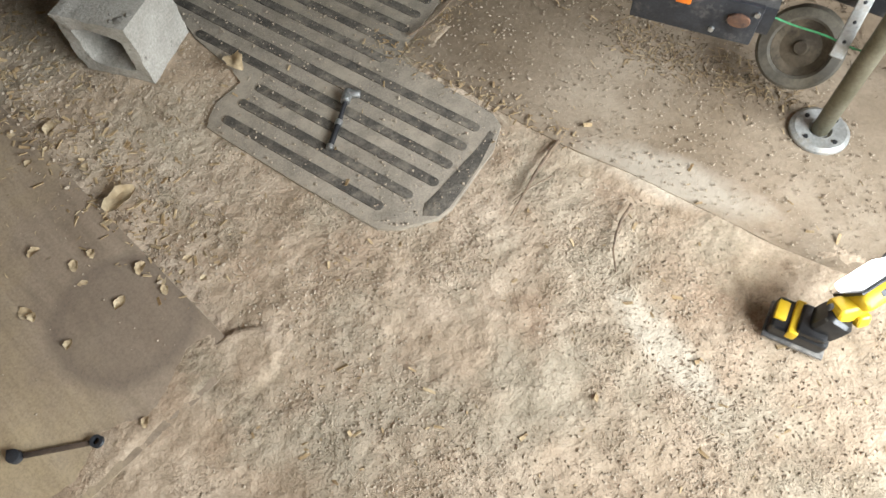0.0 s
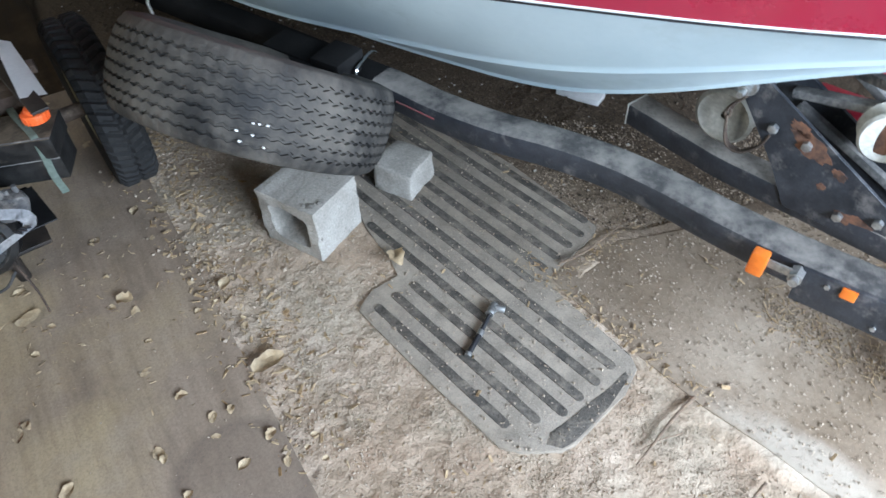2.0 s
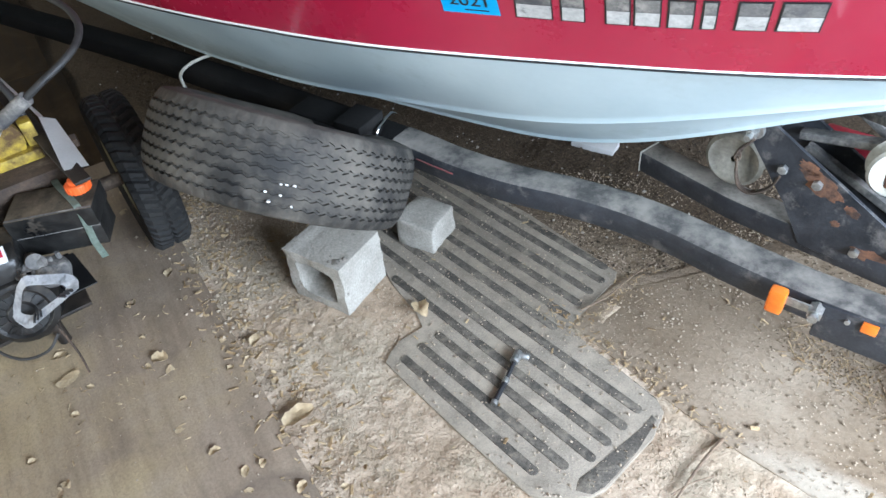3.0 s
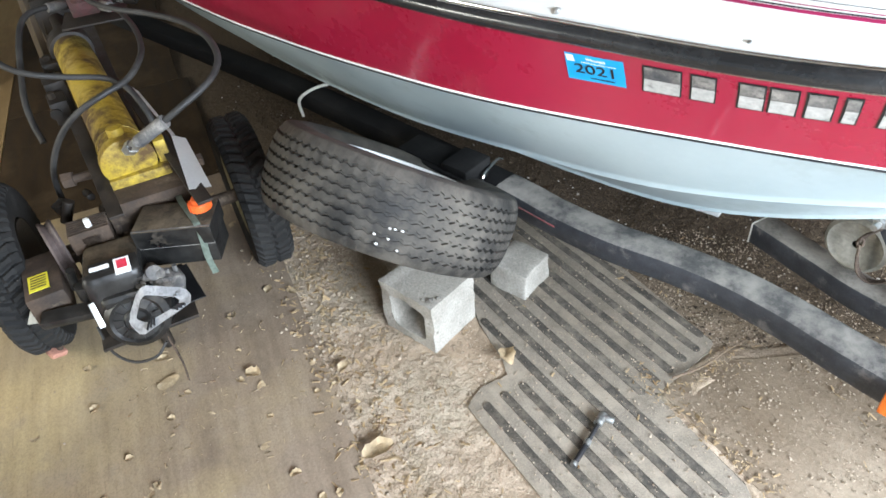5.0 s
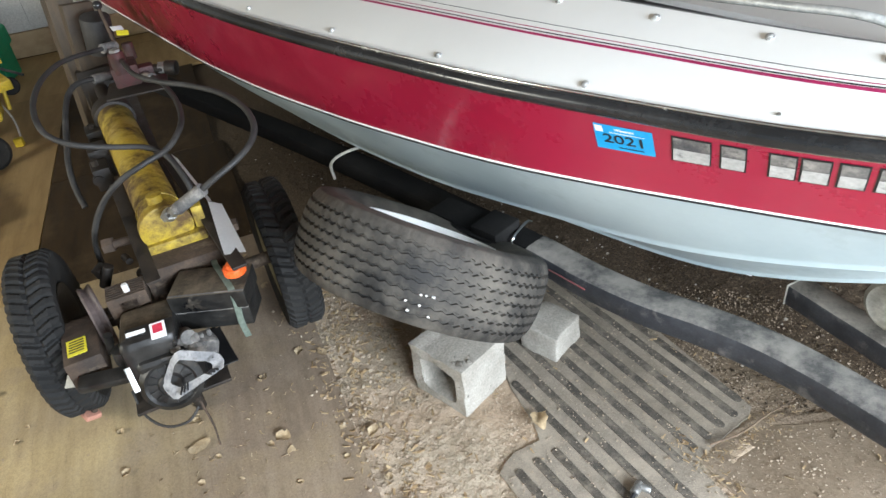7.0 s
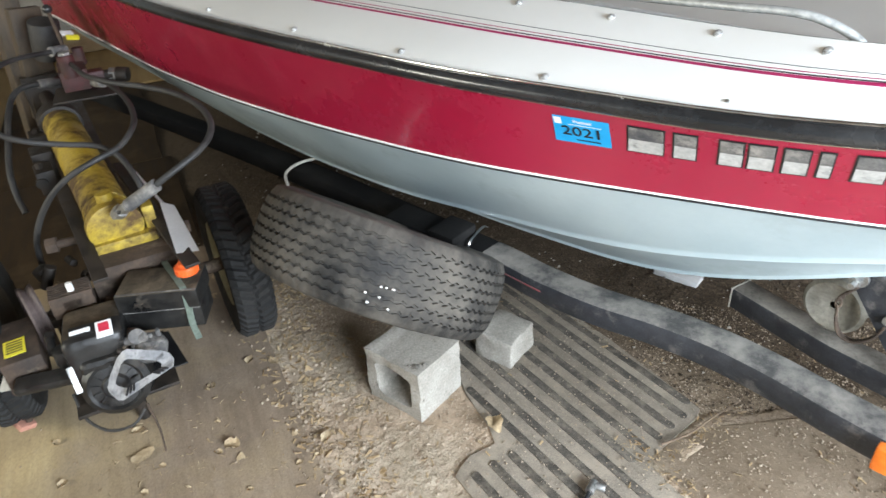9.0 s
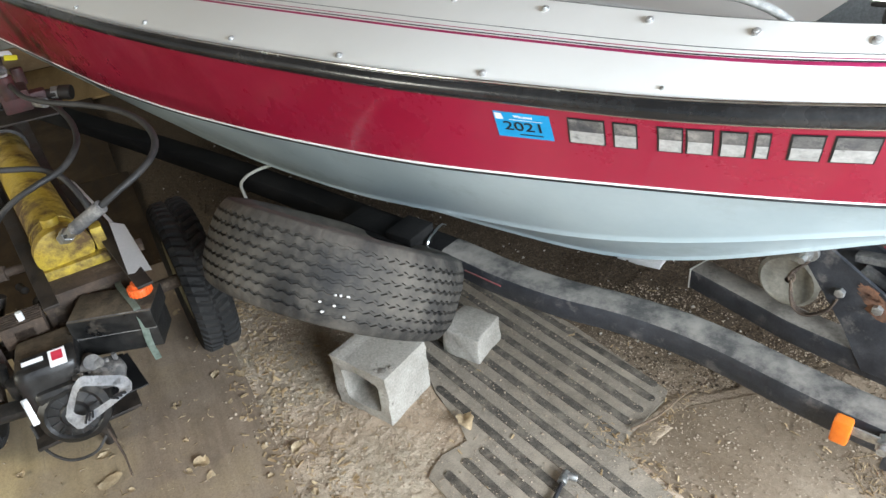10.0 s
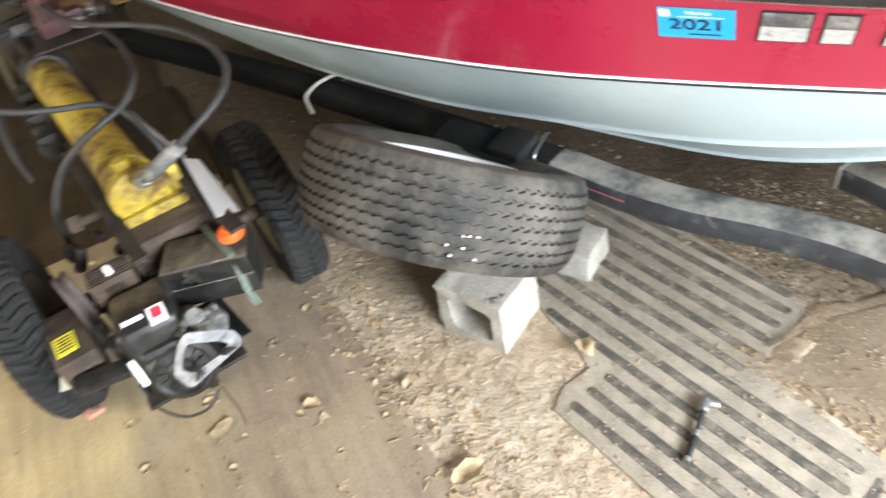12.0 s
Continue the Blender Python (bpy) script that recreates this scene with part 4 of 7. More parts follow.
def side_plate(bm, pts, b0, b1):
    a = [bm.verts.new(st(s, b0, z)) for s, z in pts]
    c = [bm.verts.new(st(s, b1, z)) for s, z in pts]
    n = len(pts)
    bm.faces.new(a)
    bm.faces.new(c[::-1])
    for k in range(n):
        bm.faces.new((a[k], a[(k + 1) % n], c[(k + 1) % n], c[k]))


STAND = [(0.300, 0.575), (0.315, 0.605), (0.345, 0.612), (0.372, 0.598), (0.80, 0.36), (0.80, 0.30), (0.50, 0.30), (0.44, 0.40)]
for b0 in (0.060, -0.072):
    bm = bmesh.new()
    side_plate(bm, STAND, b0, b0 + 0.010)
    bmesh.ops.bevel(bm, geom=bm.edges[:], offset=0.002, segments=1, affect="EDGES")
    part("stand_plate", bm, M_FRAME, trailer, "black steel winch stand plate")
rr = random.Random(21)
for cs, cz, ra, rb_, tilt in ((0.505, 0.487, 0.062, 0.026, -0.5), (0.472, 0.520, 0.030, 0.016, -0.5), (0.65, 0.346, 0.045, 0.018, 0.0), (0.585, 0.445, 0.020, 0.012, -0.4), (0.56, 0.40, 0.012, 0.009, 0.2)):
    bm = bmesh.new()
    pts = []
    for k in range(26):
        a = 2 * math.pi * k / 26
        q = rr.uniform(0.72, 1.12)
        x, z = ra * q * math.cos(a), rb_ * q * math.sin(a)
        pts.append((cs + x * math.cos(tilt) - z * math.sin(tilt), cz + x * math.sin(tilt) + z * math.cos(tilt)))
    side_plate(bm, pts, 0.069, 0.0708)
    part("rust_patch", bm, M_RUSTRED, trailer, "orange rust patch")
AXM = Matrix((Vector((BA.x, BA.y, 0)), Vector((0, 0, 1)), Vector((BN.x, BN.y, 0)))).transposed().to_4x4()


def axle_m(s, b, z):
    m = AXM.copy()
    m.translation = st(s, b, z)
    return m


bm = bmesh.new()
cyl(bm, 0.036, 0.105, axle_m(0.335, 0.0, 0.578), 28, bevel=0.012)
part("bow_roller", bm, M_BLACKVINYL, trailer, "black rubber bow roller")
bm = bmesh.new()
cyl(bm, 0.022, 0.012, axle_m(0.332, 0.078, 0.577), 24, bevel=0.002)
cyl(bm, 0.013, 0.03, axle_m(0.332, 0.09, 0.577), 6)
cyl(bm, 0.008, 0.05, axle_m(0.332, 0.10, 0.577), 12)
part("roller_axle", bm, M_GALV, trailer, "galvanised axle nut and washer")
for s, z in ((0.415, 0.497), (0.497, 0.487), (0.70, 0.372), (0.62, 0.345)):
    bm = bmesh.new()
    cyl(bm, 0.012, 0.014, axle_m(s, 0.076, z), 6, bevel=0.002)
    part("bolt", bm, M_GALV, trailer, "galvanised hex bolt")
bm = bmesh.new()
revolve(bm, [(0.010, -0.045), (0.066, -0.045), (0.076, -0.036), (0.058, -0.018), (0.052, 0.0), (0.058, 0.018), (0.076, 0.036), (0.066, 0.045), (0.055, 0.038), (0.010, 0.034)], 40, axle_m(0.285, -0.005, 0.448), False)
part("keel_roller", bm, surface("grimy_cream_rubber", (0.17, 0.16, 0.13), (0.33, 0.31, 0.26), 14, 100, 0.7, bump=0.2), trailer, "dirty cream keel roller")


def link(bm, p, q, r=0.003, w=0.008):
    p, q = Vector(p), Vector(q)
    m = along(p, q)
    L = (q - p).length / 2 + 0.004
    line = []
    for k in range(17):
        a = 2 * math.pi * k / 16
        line.append(m @ Vector((math.cos(a) * w, 0, math.sin(a) * L)))
    sweep(bm, line, r, 6, False)


chain_line = spline([st(0.335, 0.088, 0.555), st(0.305, 0.075, 0.50), st(0.318, 0.07, 0.415), st(0.355, 0.07, 0.398), st(0.395, 0.068, 0.43), st(0.41, 0.066, 0.47)], 4)
bm = bmesh.new()
for a, b in zip(chain_line, chain_line[1:]):
    link(bm, a, b, 0.0032, 0.008 if len(bm.verts) % 2 else 0.006)
part("safety_chain", bm, M_RUST, trailer, "rusty safety chain")
# winch, strap arm and cross pieces beyond the stand
bm = bmesh.new()
for p, q in ((st(0.40, -0.05, 0.53), st(0.90, -0.05, 0.615)), (st(0.45, -0.12, 0.62), st(0.66, -0.12, 0.50)), (st(0.50, -0.2, 0.64), st(0.74, -0.18, 0.52)), (st(0.44, -0.2, 0.55), st(0.62, 0.0, 0.645)), (st(0.42, -0.06, 0.50), st(0.74, -0.06, 0.36))):
    box(bm, (0.035, 0.02, (q - p).length), along(p, q), 0.003)
part("winch_arm", bm, M_FRAMETOP, trailer, "dusty steel winch arms")
bm = bmesh.new()
revolve(bm, [(0.012, -0.030), (0.060, -0.030), (0.066, -0.022), (0.050, -0.010), (0.046, 0.0), (0.050, 0.010), (0.066, 0.022), (0.060, 0.030), (0.012, 0.026)], 40, axle_m(0.625, -0.02, 0.535) @ pose(0, 0, 0, 0, 20, 0), False)
part("winch_drum", bm, M_CREAM, trailer, "cream winch flange")
bm = bmesh.new()
cyl(bm, 0.040, 0.026, axle_m(0.625, 0.002, 0.535), 24, bevel=0.004)
part("winch_hub", bm, M_RUSTRED, trailer, "rust-red winch hub")
bm = bmesh.new()
box(bm, (0.17, 0.10, 0.055), axle_m(0.505, -0.16, 0.45), 0.012)
part("bunk_pad", bm, M_LABELRED, trailer, "dark red bunk pad")
bm = bmesh.new()
side_plate(bm, [(0.674, 0.577), (0.69, 0.582), (0.83, 0.52), (0.845, 0.455), (0.664, 0.476)], 0.03, 0.036)
bmesh.ops.bevel(bm, geom=bm.edges[:], offset=0.0015, segments=1, affect="EDGES")
part("winch_bracket", bm, M_GALV, trailer, "galvanised winch bracket")
for s, z in ((0.70, 0.555), (0.79, 0.49)):
    bm = bmesh.new()
    cyl(bm, 0.011, 0.012, axle_m(s, 0.040, z), 6, bevel=0.002)
    part("bolt", bm, M_GALV, trailer, "galvanised hex bolt")
bm = bmesh.new()
box(bm, (0.32, 0.03, 0.05), axle_m(0.62, -0.35, 0.50), 0.006)
part("bunk", bm, M_LABELRED, trailer, "red carpeted bunk end")
# jack: post, foot, swivel wheel
bm = bmesh.new()
rod(bm, (1.650, -0.455, 0.015), (1.618, -0.475, 0.46), 0.021, 20, 0.002)
part("jack_post", bm, surface("olive_steel", (0.13, 0.12, 0.075), (0.22, 0.20, 0.14), 12, 120, 0.5, metal=0.4, bump=0.2), trailer, "dull olive jack post")
bm = bmesh.new()
revolve(bm, [(0.0, 0.004), (0.024, 0.004), (0.028, 0.010), (0.060, 0.012), (0.070, 0.006), (0.071, 0.0), (0.069, 0.0), (0.058, 0.004), (0.0, 0.001)], 40, Matrix.Translation((1.650, -0.455, 0.008)), False)
M_ZINC = surface("dull_zinc", (0.34, 0.34, 0.32), (0.50, 0.50, 0.475), 14, 120, 0.5, metal=0.35, bump=0.12, dust=(0.30, 0.26, 0.20), dust_lo=0.5, dust_hi=0.7, dust_scale=20)
jf = part("jack_foot", bm, M_ZINC, trailer, "dull zinc round jack foot plate")
for a in (20, 110, 200, 290):
    bm = bmesh.new()
    cyl(bm, 0.006, 0.004, Matrix.Translation((1.650 + 0.047 * math.cos(radians(a)), -0.455 + 0.047 * math.sin(radians(a)), 0.0195)), 10)
    part("bolt_hole", bm, M_INK, jf, "dark hole")
wheel_axis = Vector((-0.55, -0.62, 0.56)).normalized()
wm = Matrix.Translation((1.598, -0.312, 0.155)) @ wheel_axis.to_track_quat("Z", "Y").to_matrix().to_4x4()
bm = bmesh.new()
revolve(bm, [(0.062, -0.022), (0.088, -0.022), (0.096, -0.014), (0.097, 0.010), (0.090, 0.020), (0.070, 0.022), (0.064, 0.016)], 44, wm)
jw = part("jack_wheel", bm, surface("dusty_grey_rubber", (0.075, 0.066, 0.050), (0.16, 0.14, 0.105), 12, 120, 0.8, bump=0.2), trailer, "grey rubber jack wheel")
bm = bmesh.new()
revolve(bm, [(0.0, 0.010), (0.014, 0.011), (0.018, 0.004), (0.045, 0.001), (0.063, 0.014), (0.066, 0.012), (0.066, -0.018), (0.0, -0.018)], 40, wm, False)
part("hub", bm, M_DUSTYTOP, jw, "dark dished wheel hub")
bm = bmesh.new()
box(bm, (0.028, 0.012, 0.15), along((1.580, -0.440, 0.245), (1.655, -0.345, 0.36)), 0.003)
jb = part("jack_bracket", bm, M_ZINC, trailer, "dull zinc jack bracket with holes")
for k in (0.25, 0.5, 0.75):
    c = Vector((1.580, -0.440, 0.245)).lerp(Vector((1.655, -0.345, 0.36)), k)
    bm = bmesh.new()
    bmesh.ops.create_icosphere(bm, subdivisions=2, radius=0.0075, matrix=Matrix.Translation(c))
    part("bolt_hole", bm, M_INK, jb, "dark bolt")
bm = bmesh.new()
sweep(bm, spline([(1.46, -0.305, 0.28), (1.52, -0.335, 0.262), (1.57, -0.385, 0.27), (1.63, -0.45, 0.275), (1.71, -0.48, 0.30)], 6), 0.0022, 6)
part("cord", bm, M_GREEN, trailer, "thin green cord")
# black box and wire loop on the near rail behind the tyre
RAIL_A = math.atan2(-0.225, 0.42)
bm = bmesh.new()
m = Matrix.Translation((-0.052, 0.402, 0.444)) @ Matrix.Rotation(RAIL_A + 0.02, 4, "Z")
box(bm, (0.29, 0.105, 0.055), m, 0.010)
box(bm, (0.10, 0.115, 0.03), m @ Matrix.Translation((0.10, 0, 0.03)), 0.006)
box(bm, (0.27, 0.02, 0.02), m @ Matrix.Translation((0, -0.058, 0.01)), 0.004)
part("battery_box", bm, M_FLATBLACK, trailer, "black plastic box")
bm = bmesh.new()
sweep(bm, spline([(0.090, 0.325, 0.42), (0.097, 0.34, 0.452), (0.122, 0.41, 0.460), (0.130, 0.445, 0.44)], 5), 0.005, 8)
part("clip", bm, M_CHROME, trailer, "bright steel clip")
bm = bmesh.new()
sweep(bm, spline([(-0.735, 0.800, 0.335), (-0.738, 0.800, 0.40), (-0.70, 0.825, 0.432), (-0.645, 0.870, 0.440), (-0.585, 0.905, 0.436)], 6), 0.006, 8)
part("strap", bm, M_CREAM, trailer, "pale cord loop round the rail")

# ---- boat fittings ----


def side_pt(s, f, out=0.0):
    lz, lb, rz, rb = line_z(s), line_b(s), rail_z(s), rail_b(s)
    return bw(s, lb + (rb - lb) * (f + 0.10 * f * (f - 1)) + out, lz + (rz - lz) * f)


def deck_pt(s, f):
    rz, rb, cz, cb = rail_z(s), rail_b(s), coam_z(s), coam_b(s)
    return bw(s, rb + (cb - rb) * f, rz + 0.012 + (cz - rz - 0.012) * f ** 0.9)


def frame_on(fn, s, f, out=0.001):
    p = fn(s, f)
    t = (fn(s + 0.02, f) - fn(s - 0.02, f)).normalized()
    u = (fn(s, f + 0.05) - fn(s, f - 0.05 if f > 0.05 else f)).normalized()
    n = t.cross(u).normalized()
    u = n.cross(t).normalized()
    m = Matrix((t, u, n)).transposed().to_4x4()
    m.translation = p + n * out
    return m


def patch(name, fn, s0, s1, f0, f1, material, label="", out=0.0015, parent=None, slant=0.0, n=6):
    """A thin film on the hull that follows its curve."""
    bm = bmesh.new()
    rows_o = []
    for i in range(n + 1):
        row = []
        for j in range(5):
            f = f0 + (f1 - f0) * j / 4
            s = s0 + (s1 - s0) * i / n + slant * (j / 4 - 0.5)
            m = frame_on(fn, s, f, out)
            row.append(m.translation)
        rows_o.append(row)
    loft(bm, rows_o)
    return part(name, bm, material, boat if parent is None else parent, label)


stick = patch("registration_sticker", side_pt, -0.174, -0.056, 0.508, 0.80, M_BLUE, "blue year sticker", 0.0012, slant=0.009)
text_part("year", "2021", 0.036, M_INK, frame_on(side_pt, -0.114, 0.640, 0.0022) @ Matrix.Diagonal((1.28, 1, 1, 1)), stick)
text_part("state", "Wisconsin", 0.0095, M_WHITEPAINT, frame_on(side_pt, -0.108, 0.758, 0.0022), stick)
patch("logo_mark", side_pt, -0.168, -0.152, 0.715, 0.785, M_WHITEPAINT, "white corner mark", 0.0022, stick)
patch("print_bar", side_pt, -0.140, -0.070, 0.716, 0.723, M_WHITEPAINT, "", 0.0022, stick)
patch("print_bar", side_pt, -0.130, -0.080, 0.545, 0.558, M_INK, "", 0.0022, stick)
for s0, s1 in ((-0.020, 0.046), (0.066, 0.105), (0.145, 0.183), (0.193, 0.232), (0.247, 0.283), (0.299, 0.317), (0.349, 0.391), (0.408, 0.464)):
    b_ = patch("registration_bar", side_pt, s0 - 0.003, s1 + 0.003, 0.510, 0.815, M_INK, "black-edged silver bar", 0.0012, slant=0.016)
    patch("bar_face", side_pt, s0 - 0.003, s1 - 0.003, 0.525, 0.665, M_SILVER, "bright silver face", 0.0022, b_, slant=0.008)
    patch("bar_face", side_pt, s0 + 0.004, s1 + 0.004, 0.665, 0.80, M_FRAMETOP, "dark upper face", 0.0022, b_, slant=0.007)
# snap studs along the gunwale
for fn_f, ss in ((0.108, (-3.2, -2.75, -2.28, -1.84, -1.366, -0.945, -0.56, -0.189)), (0.885, (-1.1, -0.86, -0.64, -0.42, -0.178, 0.051, 0.247, 0.42))):
    for s in ss:
        bm = bmesh.new()
        f = fn_f if fn_f < 0.5 else fn_f - 0.30 * max(0.0, s - 0.1)
        m = frame_on(deck_pt, s, f, 0.002)
        cyl(bm, 0.0085, 0.004, m, 16, bevel=0.0015)
        cyl(bm, 0.0052, 0.004, m @ Matrix.Translation((0, 0, 0.003)), 12, bevel=0.0015)
        part("snap_stud", bm, M_STUD, boat, "small chrome snap stud")
bm = bmesh.new()
cyl(bm, 0.0035, 0.004, frame_on(deck_pt, 0.155, 0.135, 0.002), 10)
part("screw", bm, M_GALV, boat)
# grab rail inside the cockpit
bm = bmesh.new()
sweep(bm, spline([bw(-1.1, 0.37, 1.185), bw(-0.33, 0.35, 1.20), bw(0.0, 0.35, 1.215), bw(0.14, 0.345, 1.222), bw(0.21, 0.335, 1.212), bw(0.27, 0.32, 1.18), bw(0.30, 0.30, 1.12)], 8), 0.008, 12)
part("grab_rail", bm, surface("brushed_alloy", (0.50, 0.51, 0.50), (0.62, 0.63, 0.61), 20, 80, 0.45, metal=0.35, bump=0.03), boat, "dull grey tubular grab rail")
bm = bmesh.new()
rows = []
for s in np.linspace(-1.4, 0.28, 14):
    rows.append([bw(s, 0.29, 1.155), bw(s, 0.285, 1.165), bw(s, 0.05, 1.17), bw(s, -0.30, 1.16)])
loft(bm, rows)
part("seat_deck", bm, M_WHITE, boat, "white inner deck")
bm = bmesh.new()
box(bm, (0.12, 0.015, 0.018), Matrix.Translation(bw(0.42, 0.24, 1.21)) @ Matrix.Rotation(math.atan2(BA.y, BA.x), 4, "Z"), 0.006)
for d in (-0.03, 0.03):
    rod(bm, bw(0.42 + d, 0.24, 1.17), bw(0.42 + d, 0.24, 1.21), 0.007, 10)
part("cleat", bm, M_CHROME, boat, "chrome deck cleat")
# white specks on the big tyre
for k, (a, z) in enumerate(((2.29, -0.029), (2.327, -0.027), (2.377, -0.026), (2.205, -0.052), (2.304, -0.053), (2.239, -0.072), (2.384, -0.073))):
    bm = bmesh.new()
    r = 0.3500
    bmesh.ops.create_icosphere(bm, subdivisions=1, radius=0.0042, matrix=Matrix.Translation((r * math.cos(a), r * math.sin(a), z)) @ Matrix.Diagonal((1.0, 0.8 + 0.3 * (k % 3), 0.75, 1)))
    worn(bm, 0.002, 260, k)
    part("speck", bm, M_WHITEPAINT, big_tyre, "white speck of paint", world_space=False)
bm = bmesh.new()
revolve(bm, [(0.193, 0.050), (0.200, 0.080), (0.1975, 0.0905), (0.1935, 0.089), (0.186, 0.050)], 72, None)
rim = part("rim", bm, M_WHITEPAINT, big_tyre, "white steel rim edge", world_space=False)
bm = bmesh.new()
revolve(bm, [(0.187, 0.062), (0.175, 0.03), (0.165, 0.0), (0.07, -0.02), (0.07, -0.03), (0.185, -0.03), (0.194, 0.0)], 64, None)
part("wheel_disc", bm, M_RUST, rim, "dark rusty wheel disc", world_space=False)
# carrier arm that holds the tyre to the rail
bm = bmesh.new()
hub = tyre_m @ Vector((0, 0, -0.03))
rod(bm, hub, (-0.02, 0.52, 0.345), 0.018, 14)
rod(bm, hub, tyre_m @ Vector((0, 0, 0.045)), 0.012, 12)
part("spare_carrier", bm, M_FRAME, trailer, "black steel carrier arm")

# ---- log splitter ----
SPL = Matrix(((0.736, -0.677, 0, -1.0235), (0.677, 0.736, 0, 0.1246), (0, 0, 0.95, 0.009), (0, 0, 0, 1)))
splitter = thing("log_splitter", (0, 0, 0), "dirty log splitter with yellow ram, black engine and two wheels", "log splitter", m=SPL)


def sp(name, bm, mat, label="", parent=None):
    return part(name, bm, mat, splitter if parent is None else parent, label, world_space=False)


def lug_tyre(bm, R, W, rim, n=50):
    """A tyre whose tread is a relief of slanting lugs, as one skin."""
    half = W / 2
    rings = []
    steps_ = n * 8
    for k in range(steps_):
        a = 2 * math.pi * k / steps_
        ring = [(rim, -half * 0.55), (rim + 0.01, -half * 0.8), (rim + (R - rim) * 0.5, -half)]
        for j in range(15):
            f = -1 + 2 * j / 14
            ph = (k / 8 + abs(f) * 0.75 + (0.5 if f > 0 else 0.0)) % 1.0
            up = 0.13 < ph < 0.80 and abs(f) > 0.09
            r = R - 0.020 * max(0.0, abs(f) - 0.75) / 0.25 - (0.0 if up else 0.011)
            ring.append((r, half * f * 0.99))
        ring += [(rim + (R - rim) * 0.5, half), (rim + 0.01, half * 0.8), (rim, half * 0.55)]
        rings.append([bm.verts.new((z, r * math.cos(a), r * math.sin(a))) for r, z in ring])
    for k in range(steps_):
        p_, q_ = rings[k], rings[(k + 1) % steps_]
        for i in range(len(p_)):
            j = (i + 1) % len(p_)
            bm.faces.new((p_[i], q_[i], q_[j], p_[j]))


WR, WW = 0.272, 0.128
for sx in (1, -1):
    c = Matrix.Translation((0.361 if sx > 0 else -0.385, 0.0 if sx > 0 else -0.02, (WR - 0.002) / 0.95)) @ Matrix.Diagonal((1, 1, 1 / 0.95, 1))
    bm = bmesh.new()
    revolve(bm, [(0.0, 0.012), (0.03, 0.014), (0.04, 0.004), (0.09, 0.0), (0.115, 0.02), (0.135, 0.045), (0.152, 0.052), (0.152, 0.044), (0.14, 0.03), (0.14, -0.03), (0.152, -0.044), (0.152, -0.052), (0.135, -0.045), (0.11, -0.015), (0.09, -0.008), (0.0, -0.008)], 40, c @ pose(0, 0, 0, 0, 90 * sx, 0), False)
    # the left rim takes a dark colour in place of the shade in its recess
    wh = sp("wheel", bm, surface("cream_rim_paint", (0.34, 0.31, 0.16), (0.46, 0.42, 0.24), 9, 90, 0.6, bump=0.2) if sx > 0 else M_GRIME, "cream steel wheel with a lugged black tyre" if sx > 0 else "wheel with a lugged black tyre, rim darkened for shade")
    bm = bmesh.new()
    lug_tyre(bm, WR, WW, 0.15)
    bmesh.ops.transform(bm, matrix=c, verts=bm.verts[:])
    sp("tyre", bm, M_RUBBER2, "black lugged tyre", wh)
bm = bmesh.new()
rod(bm, (-0.35, -0.018, WR / 0.95), (0.32, 0, WR / 0.95), 0.024, 16)
box(bm, (0.10, 0.10, 0.10), Matrix.Translation((0.02, 0, 0.33)), 0.004)
sp("axle", bm, M_RUST, "rusty steel axle")
# the I-beam, its uprights and the far post
BX = 0.03
bm = bmesh.new()
for z, w, h in ((0.512, 0.135, 0.014), (0.445, 0.012, 0.13), (0.376, 0.135, 0.014)):
    box(bm, (w, 1.62, h), Matrix.Translation((BX - 0.02, 0.70, z)) @ pose(0, 0, 0, 0, 0, 2.2), 0.002)
sp("beam", bm, M_GRIME, "rusty I-beam")
bm = bmesh.new()
box(bm, (0.095, 0.11, 0.95), along((-0.165, 1.43, 0.36), (-0.10, 1.45, 1.30)), 0.006)
box(bm, (0.05, 0.13, 0.5), along((-0.10, 1.38, 0.50), (-0.05, 1.40, 1.0)), 0.004)
sp("push_post", bm, M_POST, "brown oiled upright post")
for y, w, h in ((0.90, 0.075, 0.10), (0.66, 0.07, 0.13), (0.52, 0.06, 0.09)):
    bm = bmesh.new()
    box(bm, (w, 0.10, h), Matrix.Translation((-0.135, y, 0.545)) @ pose(0, 0, 0, 0, 0, 5), 0.005)
    rod(bm, (-0.145, y, 0.58), (-0.145, y, 0.612), 0.014, 6)
    rod(bm, (-0.15, y - 0.06, 0.55), (-0.15, y - 0.03, 0.55), 0.020, 12)
    sp("beam_bracket", bm, M_GRIME, "greasy bracket with a bolt")
bm = bmesh.new()
rod(bm, (-0.155, -0.02, 0.545), (-0.075, -0.03, 0.545), 0.014, 12)
rod(bm, (-0.160, -0.02, 0.545), (-0.128, -0.024, 0.545), 0.026, 6, 0.003)
sp("mount_bolt", bm, M_RUST, "large rusty hex bolt")
bm = bmesh.new()
rod(bm, (0.235, -0.14, 0.545), (0.14, -0.13, 0.545), 0.012, 12)
rod(bm, (0.240, -0.14, 0.545), (0.212, -0.137, 0.545), 0.022, 6, 0.003)
sp("mount_bolt", bm, M_RUST, "large rusty hex bolt")
bm = bmesh.new()
box(bm, (0.235, 0.20, 0.008), Matrix.Translation((0.085, 0.86, 0.735)) @ pose(0, 0, 0, 0, 0, -6), 0.002)
rod(bm, (0.20, 0.84, 0.79), (0.15, 0.86, 0.79), 0.022, 8, 0.003)
rod(bm, (0.21, 0.84, 0.79), (0.25, 0.82, 0.785), 0.030, 14, 0.004)
sp("valve_plate", bm, M_GRIME, "greasy black valve plate")
bm = bmesh.new()
